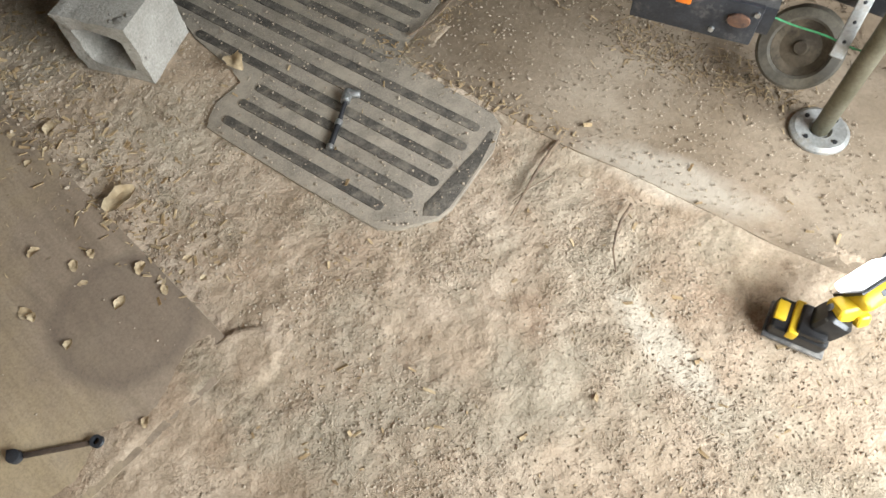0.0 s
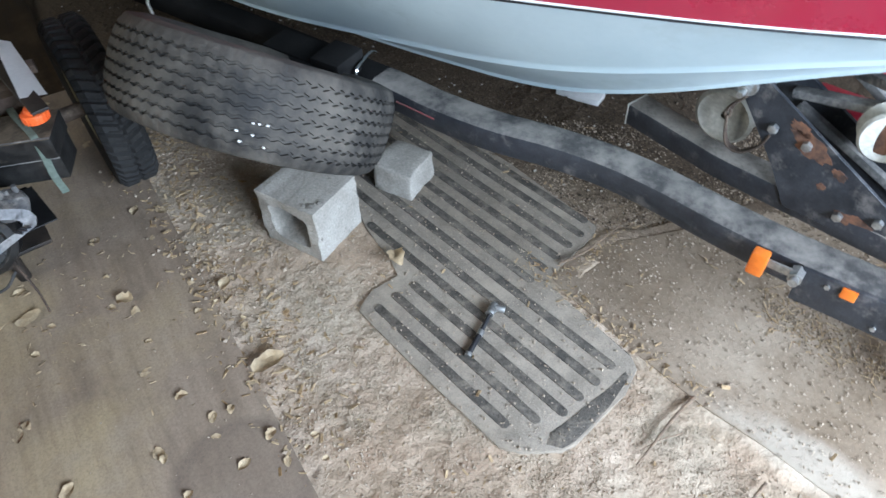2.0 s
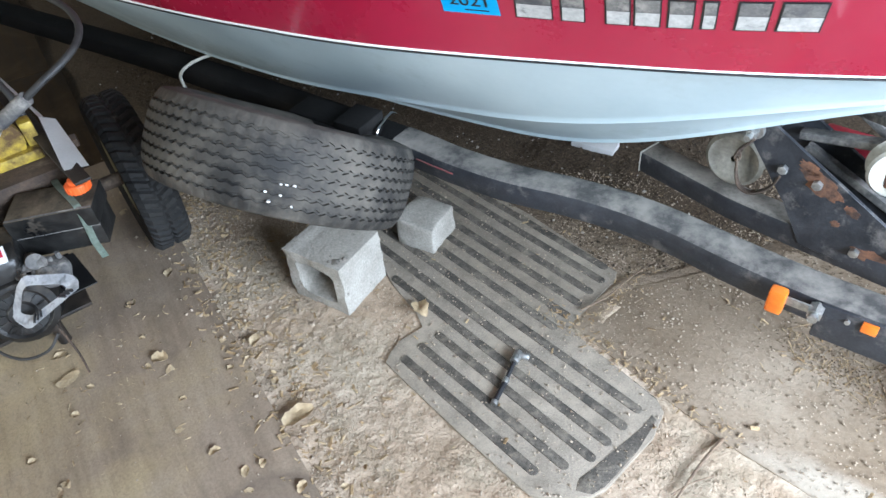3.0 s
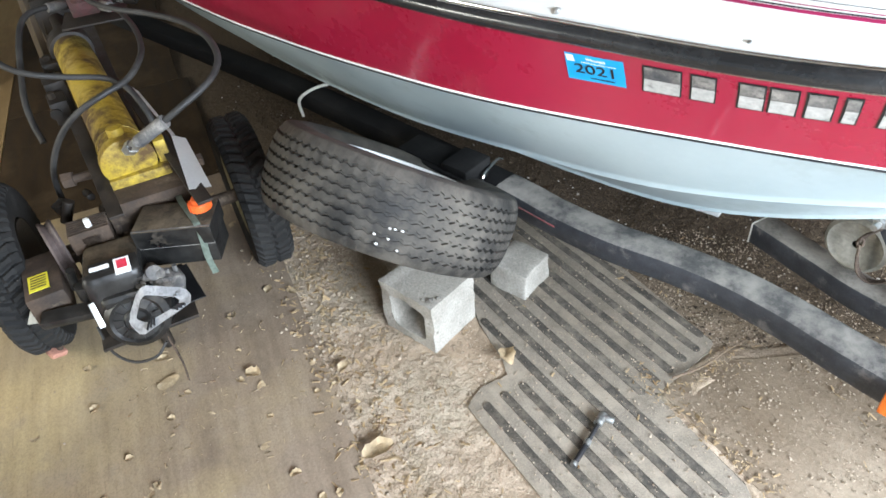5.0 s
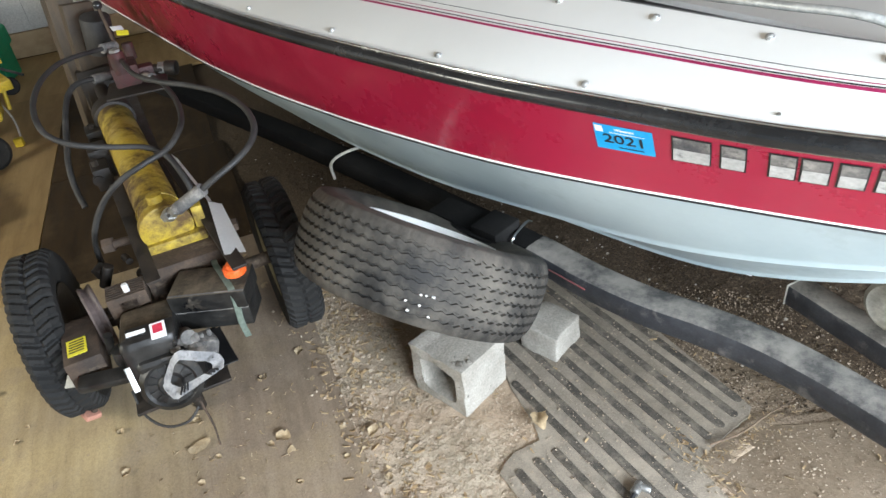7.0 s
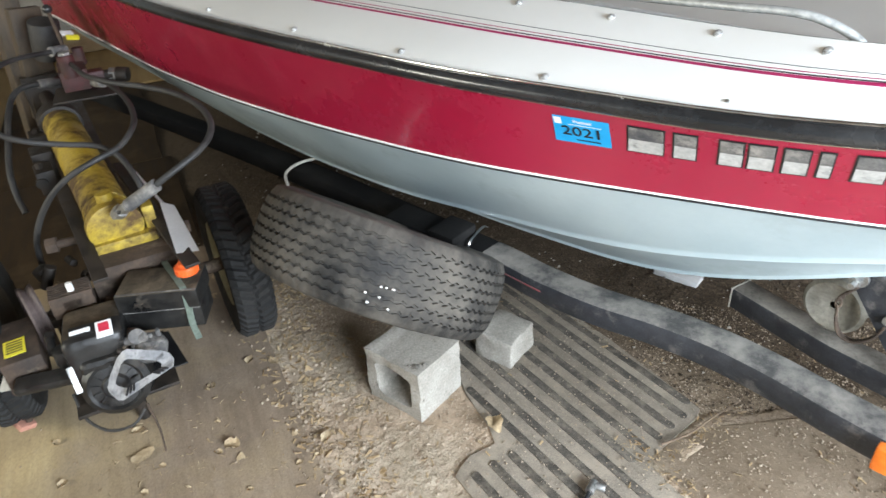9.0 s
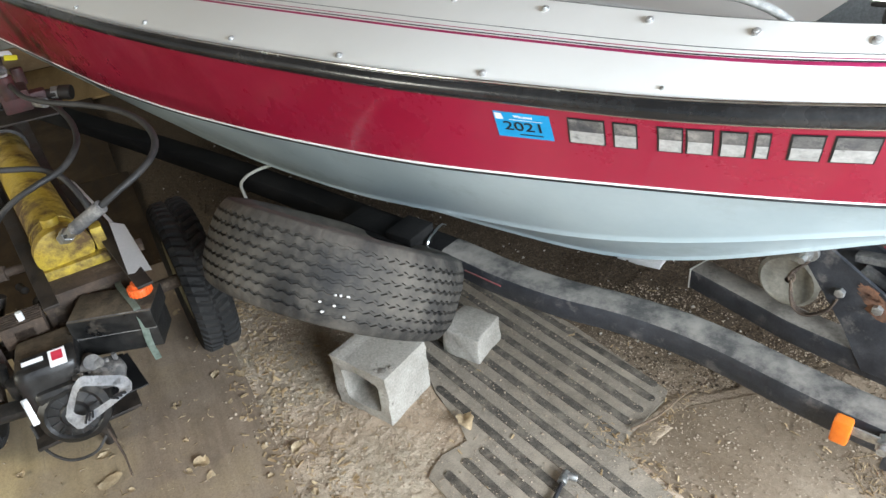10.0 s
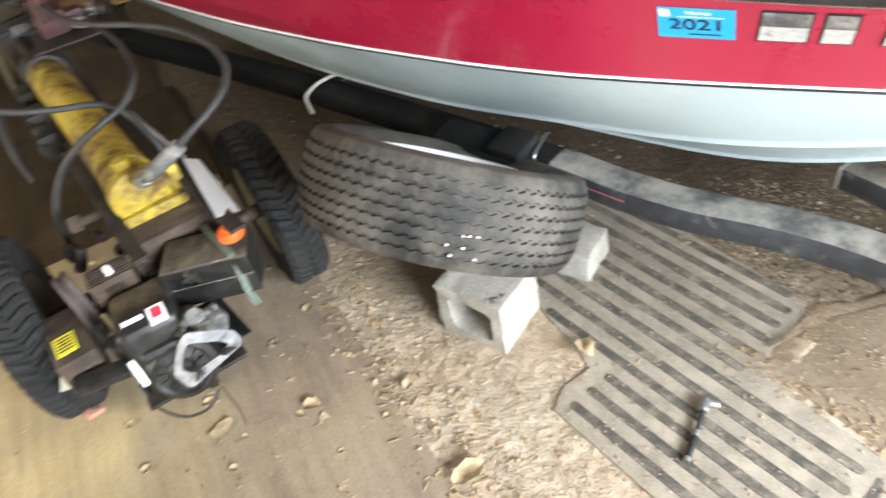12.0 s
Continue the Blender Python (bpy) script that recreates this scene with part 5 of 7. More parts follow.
rod(bm, (0.185, 0.85, 0.792), (0.212, 0.84, 0.79), 0.026, 6, 0.002)
sp("valve_fitting", bm, M_GALV, "bright steel pipe fitting")
bm = bmesh.new()
rod(bm, (0.05, 0.82, 0.895), (0.05, 0.82, 0.915), 0.022, 6, 0.002)
sp("valve_fitting", bm, M_GALV, "bright steel pipe fitting")
bm = bmesh.new()
box(bm, (0.235, 0.175, 0.030), Matrix.Translation((0.055, -0.150, 0.520)), 0.004)
box(bm, (0.235, 0.014, 0.10), Matrix.Translation((0.055, -0.232, 0.480)), 0.003)
for x in (-0.05, 0.05, 0.15):
    box(bm, (0.012, 0.16, 0.20), Matrix.Translation((x, -0.16, 0.41)), 0.002)
sp("ram_mount", bm, M_RUST, "rusty brown mounting plate")
bm = bmesh.new()
box(bm, (0.040, 0.010, 0.62), along((-0.085, 0.28, 0.60), (-0.035, -0.32, 0.555)), 0.002)
sp("side_bar", bm, M_GRIME)
bm = bmesh.new()
box(bm, (0.042, 0.010, 0.80), along((0.105, 0.36, 0.60), (0.195, -0.42, 0.575)), 0.002)
sp("side_bar", bm, M_GRIME)
# yellow hydraulic ram
A0, A1 = Vector((0.040, -0.115, 0.600)), Vector((-0.047, 0.93, 0.605))
ax = (A1 - A0).normalized()
bm = bmesh.new()
rod(bm, A0, A1, 0.068, 40, 0.004)
ram = sp("ram", bm, M_YELLOW, "greasy yellow hydraulic cylinder")
bm = bmesh.new()
rod(bm, A0 - ax * 0.015, A0 + ax * 0.03, 0.080, 36, 0.006)
rod(bm, A0 + ax * 0.10, A0 + ax * 0.112, 0.0715, 36, 0.003)
box(bm, (0.185, 0.05, 0.055), Matrix.Translation(A0 + Vector((0.012, -0.01, -0.062))), 0.008)
box(bm, (0.035, 0.05, 0.10), Matrix.Translation(A0 + Vector((0.098, 0.02, -0.01))), 0.008)
cyl(bm, 0.024, 0.05, Matrix.Translation(A0 + Vector((-0.004, 0.035, 0.078))), 20, bevel=0.004)
sp("ram_cap", bm, M_YELLOW, "worn yellow end cap", ram)
bm = bmesh.new()
rod(bm, A1 - ax * 0.03, A1 + ax * 0.07, 0.082, 36, 0.008)
rod(bm, A1 + ax * 0.07, A1 + ax * 0.42, 0.030, 20)
box(bm, (0.15, 0.06, 0.22), Matrix.Translation(A1 + ax * 0.44 + Vector((0, 0, -0.01))), 0.006)
sp("gland", bm, M_GRIME, "dark greasy ram gland and rod", ram)
# control valve with lever, filter
bm = bmesh.new()
box(bm, (0.10, 0.19, 0.085), Matrix.Translation((0.06, 0.90, 0.80)), 0.010)
box(bm, (0.15, 0.06, 0.055), Matrix.Translation((0.09, 0.86, 0.79)), 0.010)
cyl(bm, 0.03, 0.09, Matrix.Translation((0.05, 0.82, 0.86)), 18, bevel=0.004)
cyl(bm, 0.022, 0.07, Matrix.Translation((0.10, 0.95, 0.86)), 18, bevel=0.004)
valve = sp("control_valve", bm, surface("grimy_red_paint", (0.040, 0.008, 0.008), (0.085, 0.016, 0.014), 14, 120, 0.6, bump=0.3, dust=(0.030, 0.022, 0.016), dust_lo=0.42, dust_hi=0.7, dust_scale=12), "grimy red control valve")
bm = bmesh.new()
rod(bm, (0.06, 1.0, 0.84), (0.045, 1.10, 1.02), 0.007, 10)
sp("lever", bm, M_RUST, "steel lever", valve)
bm = bmesh.new()
bmesh.ops.create_uvsphere(bm, u_segments=16, v_segments=10, radius=0.019, matrix=Matrix.Translation((0.044, 1.106, 1.03)))
sp("knob", bm, M_BLACKVINYL, "black ball knob", valve)
bm = bmesh.new()
cyl(bm, 0.062, 0.17, Matrix.Translation((0.0, 1.25, 0.88)) @ pose(0, 0, 0, 12, 8, 0), 28, bevel=0.012)
sp("oil_filter", bm, M_HOSE, "matt black oil filter")
for k, (x, y, z, mt) in enumerate(((0.10, 0.98, 0.93, M_LABELYEL), (0.085, 1.03, 0.94, M_WHITEPAINT))):
    bm = bmesh.new()
    box(bm, (0.045, 0.03, 0.004), Matrix.Translation((x, y, z)) @ pose(0, 0, 0, 25, 10, 20 * k), 0.001)
    sp("tag", bm, mt, "small pale tag")
# hoses
HOSES = (
    ((0.059, 0.93, 0.90), (-0.012, 0.86, 0.915), (-0.077, 0.79, 0.93), (-0.141, 0.70, 0.94), (-0.191, 0.56, 0.94), (-0.217, 0.42, 0.93), (-0.221, 0.30, 0.915), (-0.207, 0.20, 0.89), (-0.175, 0.152, 0.865), (-0.121, 0.122, 0.84), (-0.035, 0.112, 0.81), (0.056, 0.087, 0.79), (0.108, 0.05, 0.76), (0.135, -0.02, 0.71), (0.145, -0.06, 0.64), (0.14, -0.08, 0.55)),
    ((0.062, 0.86, 0.86), (0.075, 0.64, 0.895), (0.099, 0.47, 0.905), (0.161, 0.34, 0.905), (0.249, 0.235, 0.90), (0.326, 0.09, 0.90), (0.366, -0.06, 0.895), (0.369, -0.18, 0.88), (0.340, -0.25, 0.86), (0.288, -0.292, 0.84), (0.220, -0.303, 0.81), (0.155, -0.29, 0.77), (0.099, -0.265, 0.73), (0.06, -0.22, 0.69)),
    ((0.12, 0.82, 0.78), (0.16, 0.70, 0.80), (0.194, 0.40, 0.82), (0.193, 0.18, 0.825), (0.166, 0.06, 0.82), (0.116, 0.0, 0.80), (0.040, -0.028, 0.785), (-0.034, -0.016, 0.75), (-0.100, 0.011, 0.69), (-0.157, 0.055, 0.60), (-0.195, 0.10, 0.50), (-0.21, 0.12, 0.38)),
    ((0.0, 1.14, 0.72), (-0.117, 1.086, 0.74), (-0.175, 1.03, 0.73), (-0.212, 0.945, 0.68), (-0.240, 0.838, 0.60), (-0.262, 0.736, 0.52), (-0.266, 0.684, 0.44), (-0.255, 0.63, 0.38)),
)
for i, h in enumerate(HOSES):
    bm = bmesh.new()
    sweep(bm, spline(h, 10), 0.0095 if i < 3 else 0.012, 12)
    hose = sp("hose", bm, M_HOSE, "dusty black hydraulic hose")
    if i == 1:
        bm = bmesh.new()
        rod(bm, (0.175, -0.295, 0.782), (0.09, -0.255, 0.722), 0.0195, 16, 0.003)
        sp("ferrule", bm, M_FRAMETOP, "dull crimped ferrule", hose)
        bm = bmesh.new()
        rod(bm, (0.09, -0.255, 0.722), (0.052, -0.19, 0.672), 0.016, 6)
        rod(bm, (0.072, -0.222, 0.698), (0.058, -0.20, 0.68), 0.021, 6)
        sp("fitting", bm, M_GALV, "bright steel fitting", hose)
    else:
        bm = bmesh.new()
        rod(bm, h[0], Vector(h[0]).lerp(Vector(h[1]), 0.7), 0.02, 14, 0.003)
        sp("ferrule", bm, M_FRAMETOP, "dull crimped ferrule", hose)
# engine
bm = bmesh.new()
box(bm, (0.155, 0.20, 0.15), Matrix.Translation((-0.090, -0.415, 0.40)) @ pose(0, 0, 0, -6, 0, -3), 0.030, 4)
bm.normal_update()
for f in bm.faces:
    c = f.calc_center_median()
    if f.normal.z > 0.8 and c.y > -0.47:
        f.material_index = 1
box(bm, (0.14, 0.10, 0.16), Matrix.Translation((-0.075, -0.475, 0.345)) @ pose(0, 0, 0, 10, 0, -5), 0.025, 3)
engine = sp("engine", bm, [M_ENGINE, M_DUSTYTOP], "oily black petrol engine with worn labels")
em = Matrix.Translation((-0.075, -0.528, 0.33)) @ pose(0, 0, 0, 72, 0, -8)
bm = bmesh.new()
revolve(bm, [(0.0, 0.035), (0.03, 0.034), (0.036, 0.026), (0.062, 0.024), (0.070, 0.030), (0.086, 0.018), (0.092, -0.02), (0.092, -0.06), (0.0, -0.06)], 40, em, False)
for k in range(14):
    a = 2 * math.pi * k / 14
    box(bm, (0.004, 0.022, 0.006), em @ Matrix.Rotation(a, 4, "Z") @ Matrix.Translation((0, 0.05, 0.026)))
sp("recoil_cover", bm, M_ENGINE, "black round recoil cover", engine)
for k in range(7):
    bm = bmesh.new()
    box(bm, (0.11, 0.006, 0.07), Matrix.Translation((-0.125, -0.225 - k * 0.012, 0.47)), 0.001)
    sp("cooling_fin", bm, M_RUST, "", engine)
bm = bmesh.new()
box(bm, (0.06, 0.08, 0.06), Matrix.Translation((-0.125, -0.26, 0.46)), 0.006)
sp("cylinder_head", bm, M_RUST, "dirty cylinder head", engine)
bm = bmesh.new()
cyl(bm, 0.009, 0.03, Matrix.Translation((-0.12, -0.275, 0.515)), 12, bevel=0.002)
sp("spark_plug", bm, M_WHITEPAINT, "white spark plug", engine)
SHM = Matrix.Translation((-0.082, -0.478, 0.484)) @ pose(0, 0, 0, 24, 0, -4)
bm = bmesh.new()
box(bm, (0.125, 0.05, 0.003), SHM, 0.001)
sp("silver_band", bm, M_ENGINE, "glossy black band", engine)
bm = bmesh.new()
box(bm, (0.040, 0.050, 0.002), SHM @ Matrix.Translation((0.022, -0.006, 0.004)), 0.0005)
lab = sp("red_label", bm, M_WHITEPAINT, "white and red label", engine)
bm = bmesh.new()
box(bm, (0.026, 0.026, 0.0015), SHM @ Matrix.Translation((0.022, 0.0, 0.0055)))
sp("label_print", bm, M_LABELRED, "", lab)
bm = bmesh.new()
box(bm, (0.05, 0.012, 0.002), SHM @ Matrix.Translation((-0.035, 0.006, 0.004)))
sp("print_bar", bm, M_WHITEPAINT, "", engine)
# muffler and carburettor lumps beside the shroud
bm = bmesh.new()
box(bm, (0.085, 0.07, 0.07), Matrix.Translation((0.025, -0.50, 0.385)) @ pose(0, 0, 0, 0, 20, 12), 0.02, 3)
cyl(bm, 0.022, 0.08, Matrix.Translation((0.0, -0.485, 0.43)) @ pose(0, 0, 0, 60, 20, 0), 14, bevel=0.004)
cyl(bm, 0.014, 0.10, Matrix.Translation((-0.02, -0.50, 0.43)) @ pose(0, 0, 0, 20, 80, 0), 12)
for k in range(5):
    cyl(bm, 0.007, 0.02, Matrix.Translation((-0.03 + 0.022 * k, -0.515 + 0.006 * k, 0.42)), 6)
sp("carburettor", bm, M_FRAMETOP, "dirty grey carburettor", engine)
# silver lever on the shroud
bm = bmesh.new()
box(bm, (0.016, 0.006, 0.075), along((-0.165, -0.53, 0.43), (-0.160, -0.565, 0.365)), 0.002)
sp("choke_lever", bm, M_GALV, "bright steel lever", engine)
# pull handle
ho = [Vector(p) for p in ((-0.040, -0.541, 0.412), (-0.028, -0.543, 0.415), (0.050, -0.588, 0.405), (0.064, -0.600, 0.399), (0.070, -0.620, 0.392), (0.063, -0.639, 0.383), (-0.075, -0.600, 0.300), (-0.088, -0.590, 0.298), (-0.104, -0.550, 0.303), (-0.106, -0.532, 0.312), (-0.095, -0.530, 0.330), (-0.060, -0.535, 0.390))]
hi = [Vector(p) for p in ((-0.042, -0.562, 0.397), (-0.034, -0.565, 0.400), (0.024, -0.596, 0.390), (0.034, -0.604, 0.386), (0.038, -0.612, 0.382), (0.032, -0.622, 0.377), (-0.058, -0.577, 0.318), (-0.066, -0.571, 0.316), (-0.080, -0.555, 0.318), (-0.083, -0.548, 0.322), (-0.076, -0.547, 0.336), (-0.055, -0.555, 0.380))]
ho, hi = [p + Vector((0.006, -0.042, 0.036)) for p in ho], [p + Vector((0.006, -0.042, 0.036)) for p in hi]
bm = bmesh.new()
vo, vi = [bm.verts.new(p) for p in ho], [bm.verts.new(p) for p in hi]
for k in range(len(vo)):
    n_ = (k + 1) % len(vo)
    bm.faces.new((vo[k], vo[n_], vi[n_], vi[k]))
bmesh.ops.solidify(bm, geom=bm.faces[:], thickness=0.016)
bmesh.ops.bevel(bm, geom=[e for e in bm.edges if e.calc_face_angle(0) > 0.7], offset=0.003, segments=2, affect="EDGES", profile=0.5)
handle = sp("pull_handle", bm, surface("worn_pale_plastic", (0.26, 0.265, 0.275), (0.46, 0.46, 0.47), 18, 120, 0.5, bump=0.1, dust=(0.12, 0.11, 0.10), dust_lo=0.56, dust_hi=0.70, dust_scale=22), "large silver-grey triangular pull handle")
for k in (0.06, 0.14, 0.22, 0.76, 0.84, 0.92):
    bm = bmesh.new()
    p, q = ho[6].lerp(ho[5], k), hi[6].lerp(hi[5], k)
    box(bm, (0.004, 0.006, (q - p).length * 0.8), Matrix.Translation((0, -0.002, 0.006)) @ along(p, q), 0.001)
    sp("grip_ridge", bm, M_INK, "dark moulded ridge", handle)
bm = bmesh.new()
rod(bm, (-0.04, -0.532, 0.425), (-0.055, -0.520, 0.36), 0.006, 10)
cyl(bm, 0.011, 0.03, along((-0.036, -0.540, 0.43), (-0.05, -0.530, 0.395)), 12)
sp("cord_end", bm, M_GALV, "", handle)
# black box on the near right, with strap, cap and card
TM = Matrix.Translation((0.108, -0.352, 0.455)) @ pose(0, 0, 0, 0, 0, -24)
bm = bmesh.new()
box(bm, (0.215, 0.115, 0.075), TM @ Matrix.Translation((0, 0, -0.040)), 0.005)
tank = sp("fuel_tank", bm, M_ENGINE, "dusty black box tank with strap")
bm = bmesh.new()
box(bm, (0.222, 0.135, 0.062), TM @ Matrix.Translation((0, 0, 0.028)), 0.006)
for f in bm.faces:
    if f.normal.z > 0.9:
        f.material_index = 1
sp("lid", bm, [M_ENGINE, M_DUSTYTOP], "black lid with a dusty top", tank)
bm = bmesh.new()
box(bm, (0.218, 0.006, 0.005), TM @ Matrix.Translation((0, -0.060, 0.057)), 0.001)
box(bm, (0.218, 0.006, 0.005), TM @ Matrix.Translation((0, -0.061, -0.004)), 0.001)
sp("edge_strip", bm, M_FRAMETOP, "pale worn edge", tank)
bm = bmesh.new()
loft(bm, [[Vector(p) + Vector((-0.009, 0, 0)), Vector(p) + Vector((0.009, 0, 0))] for p in spline([(0.135, -0.22, 0.50), (0.136, -0.30, 0.522), (0.150, -0.40, 0.520), (0.154, -0.438, 0.512), (0.153, -0.446, 0.46), (0.150, -0.446, 0.40), (0.155, -0.45, 0.34)], 5)])
bmesh.ops.solidify(bm, geom=bm.faces[:], thickness=0.002)
sp("strap", bm, M_GREYGREEN, "faded green webbing strap", tank)
bm = bmesh.new()
m = Matrix.Translation((0.180, -0.385, 0.545))
cyl(bm, 0.030, 0.026, m, 26, bevel=0.005)
cyl(bm, 0.020, 0.016, m @ Matrix.Translation((0, 0, 0.018)), 20, bevel=0.005)
for k in range(18):
    a = 2 * math.pi * k / 18
    box(bm, (0.004, 0.005, 0.020), m @ Matrix.Rotation(a, 4, "Z") @ Matrix.Translation((0.0305, 0, 0)))
sp("cap", bm, M_ORANGE, "orange ribbed cap", tank)
bm = bmesh.new()
v = [bm.verts.new(p) for p in ((0.178, -0.08, 0.625), (0.215, -0.10, 0.61), (0.228, -0.36, 0.575), (0.168, -0.355, 0.585))]
bm.faces.new(v)
v2 = [bm.verts.new(p) for p in ((0.178, -0.08, 0.625), (0.120, 0.33, 0.635), (0.135, 0.30, 0.625), (0.19, -0.06, 0.61))]
bm.faces.new(v2)
bmesh.ops.solidify(bm, geom=bm.faces[:], thickness=0.0015)
sp("paper_card", bm, M_WHITEPAINT, "torn white card")
# left side: pulley, tool box with label, guard
bm = bmesh.new()
revolve(bm, [(0.0, -0.012), (0.095, -0.012), (0.105, -0.020), (0.108, -0.014), (0.097, 0.0), (0.108, 0.014), (0.105, 0.020), (0.095, 0.012), (0.0, 0.012)], 40, Matrix.Translation((-0.235, -0.170, 0.395)) @ pose(0, 0, 0, 0, 90, 12), False)
sp("pulley", bm, surface("purple_brown_paint", (0.085, 0.065, 0.060), (0.145, 0.11, 0.10), 10, 110, 0.6, bump=0.2), "dusty purple-brown pulley")
bm = bmesh.new()
box(bm, (0.100, 0.21, 0.11), Matrix.Translation((-0.283, -0.282, 0.365)) @ pose(0, 0, 0, 0, 0, 3), 0.008)
tb = sp("pump_cover", bm, M_RUST, "dull brown pump cover")
bm = bmesh.new()
box(bm, (0.052, 0.075, 0.0015), Matrix.Translation((-0.290, -0.318, 0.4215)) @ pose(0, 0, 0, 0, 0, 3))
lb2 = sp("warning_label", bm, M_LABELYEL, "yellow warning label", tb)
bm = bmesh.new()
for k in range(5):
    box(bm, (0.040, 0.004, 0.001), Matrix.Translation((-0.290, -0.292 - k * 0.012, 0.4228)) @ pose(0, 0, 0, 0, 0, 3))
sp("print_bars", bm, M_INK, "", lb2)
bm = bmesh.new()
box(bm, (0.15, 0.05, 0.03), Matrix.Translation((-0.235, -0.43, 0.36)) @ pose(0, 0, 0, 10, 0, -12), 0.010)
cyl(bm, 0.028, 0.05, Matrix.Translation((-0.175, -0.40, 0.40)), 16, bevel=0.005)
cyl(bm, 0.012, 0.08, Matrix.Translation((-0.20, -0.37, 0.43)) @ pose(0, 0, 0, 15, 10, 0), 12)
sp("throttle_guard", bm, M_ENGINE, "black throttle guard")
bm = bmesh.new()
box(bm, (0.04, 0.10, 0.004), Matrix.Translation((-0.326, -0.315, 0.335)) @ pose(0, 0, 0, 20, 0, -20), 0.001)
sp("white_tag", bm, M_CREAM, "white plastic tag")
bm = bmesh.new()
box(bm, (0.016, 0.036, 0.012), Matrix.Translation((-0.304, -0.365, 0.33)) @ pose(0, 0, 0, 20, 0, 30), 0.004)
sp("red_tab", bm, M_LABELRED, "red plastic tab")
bm = bmesh.new()
box(bm, (0.05, 0.05, 0.02), Matrix.Translation((-0.384, -0.19, 0.05)) @ pose(0, 0, 0, 10, 25, 30), 0.006)
sp("drain_foot", bm, surface("faded_orange_paint", (0.42, 0.19, 0.13), (0.55, 0.28, 0.20), 12, 100, 0.7, bump=0.2), "faded orange foot")
bm = bmesh.new()
rod(bm, (-0.37, -0.19, 0.055), (-0.335, -0.22, 0.25), 0.010, 10)
sp("foot_rod", bm, M_RUST, "rusty foot rod")
bm = bmesh.new()
box(bm, (0.26, 0.26, 0.012), Matrix.Translation((-0.06, -0.40, 0.275)), 0.003)
box(bm, (0.06, 0.5, 0.05), Matrix.Translation((-0.06, -0.25, 0.24)), 0.003)
box(bm, (0.30, 0.12, 0.10), Matrix.Translation((-0.05, -0.12, 0.33)), 0.008)
rod(bm, (-0.06, -0.30, 0.27), (-0.06, -0.30, 0.0), 0.018, 12)
sp("engine_frame", bm, M_GRIME, "rusty engine frame")
bm = bmesh.new()
box(bm, (0.085, 0.21, 0.003), Matrix.Translation((0.052, -0.392, 0.295)) @ pose(0, 0, 0, -6, 4, 6))
sp("mud_flap", bm, M_BLACKVINYL, "matt black flap")
rng = random.Random(4)
for k in range(26):
    bm = bmesh.new()
    x, y = rng.uniform(-0.2, 0.2), rng.uniform(-0.30, 0.05)
    z = rng.uniform(0.36, 0.47)
    if rng.random() < 0.5:
        box(bm, (rng.uniform(0.02, 0.06), rng.uniform(0.02, 0.06), rng.uniform(0.02, 0.05)), Matrix.Translation((x, y, z)) @ pose(0, 0, 0, rng.uniform(-20, 20), rng.uniform(-20, 20), rng.uniform(0, 90)), 0.004)
    else:
        cyl(bm, rng.uniform(0.008, 0.02), rng.uniform(0.03, 0.08), Matrix.Translation((x, y, z)) @ pose(0, 0, 0, rng.uniform(0, 90), rng.uniform(0, 90), 0), 12, bevel=0.002)
    sp("linkage", bm, M_GRIME if k % 3 else M_RUST, "grimy fitting")
bm = bmesh.new()
sweep(bm, spline([(-0.19, -0.45, 0.30), (-0.175, -0.52, 0.26), (-0.13, -0.575, 0.24), (-0.07, -0.60, 0.25), (-0.03, -0.59, 0.28)], 6), 0.004, 8)
sp("cable", bm, M_HOSE, "thin black control cable")
# hanging chain
bm = bmesh.new()
cl = spline([(-0.02, -0.60, 0.30), (-0.015, -0.60, 0.20), (-0.02, -0.60, 0.12)], 4)
for a, b in zip(cl, cl[1:]):
    link(bm, a, b, 0.0025, 0.006)
sp("chain", bm, M_RUST, "thin rusty chain")
engine.location.y += 0.028
handle.location.y += 0.050

# ---- cordless work light on the dirt ----
WL = Matrix.Translation((1.405, -0.935, 0.0)) @ Matrix.Rotation(radians(-36), 4, "Z")
wl = thing("work_light", (0, 0, 0), "yellow and black cordless work light, switched on, on dirt", "work light", m=WL)


def wp(name, bm, mat, label="", parent=None):
    return part(name, bm, mat, wl if parent is None else parent, label, world_space=False)


bm = bmesh.new()
box(bm, (0.115, 0.078, 0.040), Matrix.Translation((0, 0, 0.030)), 0.012, 3)
box(bm, (0.060, 0.070, 0.020), Matrix.Translation((0.018, 0, 0.056)), 0.009, 3)
bat = wp("battery", bm, M_BLACKVINYL, "black battery pack")
bm = bmesh.new()
box(bm, (0.021, 0.082, 0.030), Matrix.Translation((-0.014, 0.0, 0.042)), 0.006)
wp("battery_band", bm, M_YELLOWPLASTIC, "yellow band", bat)
bm = bmesh.new()
box(bm, (0.024, 0.046, 0.018), Matrix.Translation((-0.045, 0.004, 0.046)), 0.005)
wp("release_tab", bm, M_YELLOWPLASTIC, "yellow release tab", bat)
bm = bmesh.new()
box(bm, (0.125, 0.088, 0.009), Matrix.Translation((0.002, -0.001, 0.0065)), 0.004)
wp("base_rail", bm, M_FRAMETOP, "grey base rail", bat)
bm = bmesh.new()
box(bm, (0.062, 0.060, 0.062), Matrix.Translation((0.040, 0.012, 0.072)) @ pose(0, 0, 0, -14, 20, 0), 0.018, 3)
wp("body", bm, M_BLACKVINYL, "black grip")
bm = bmesh.new()
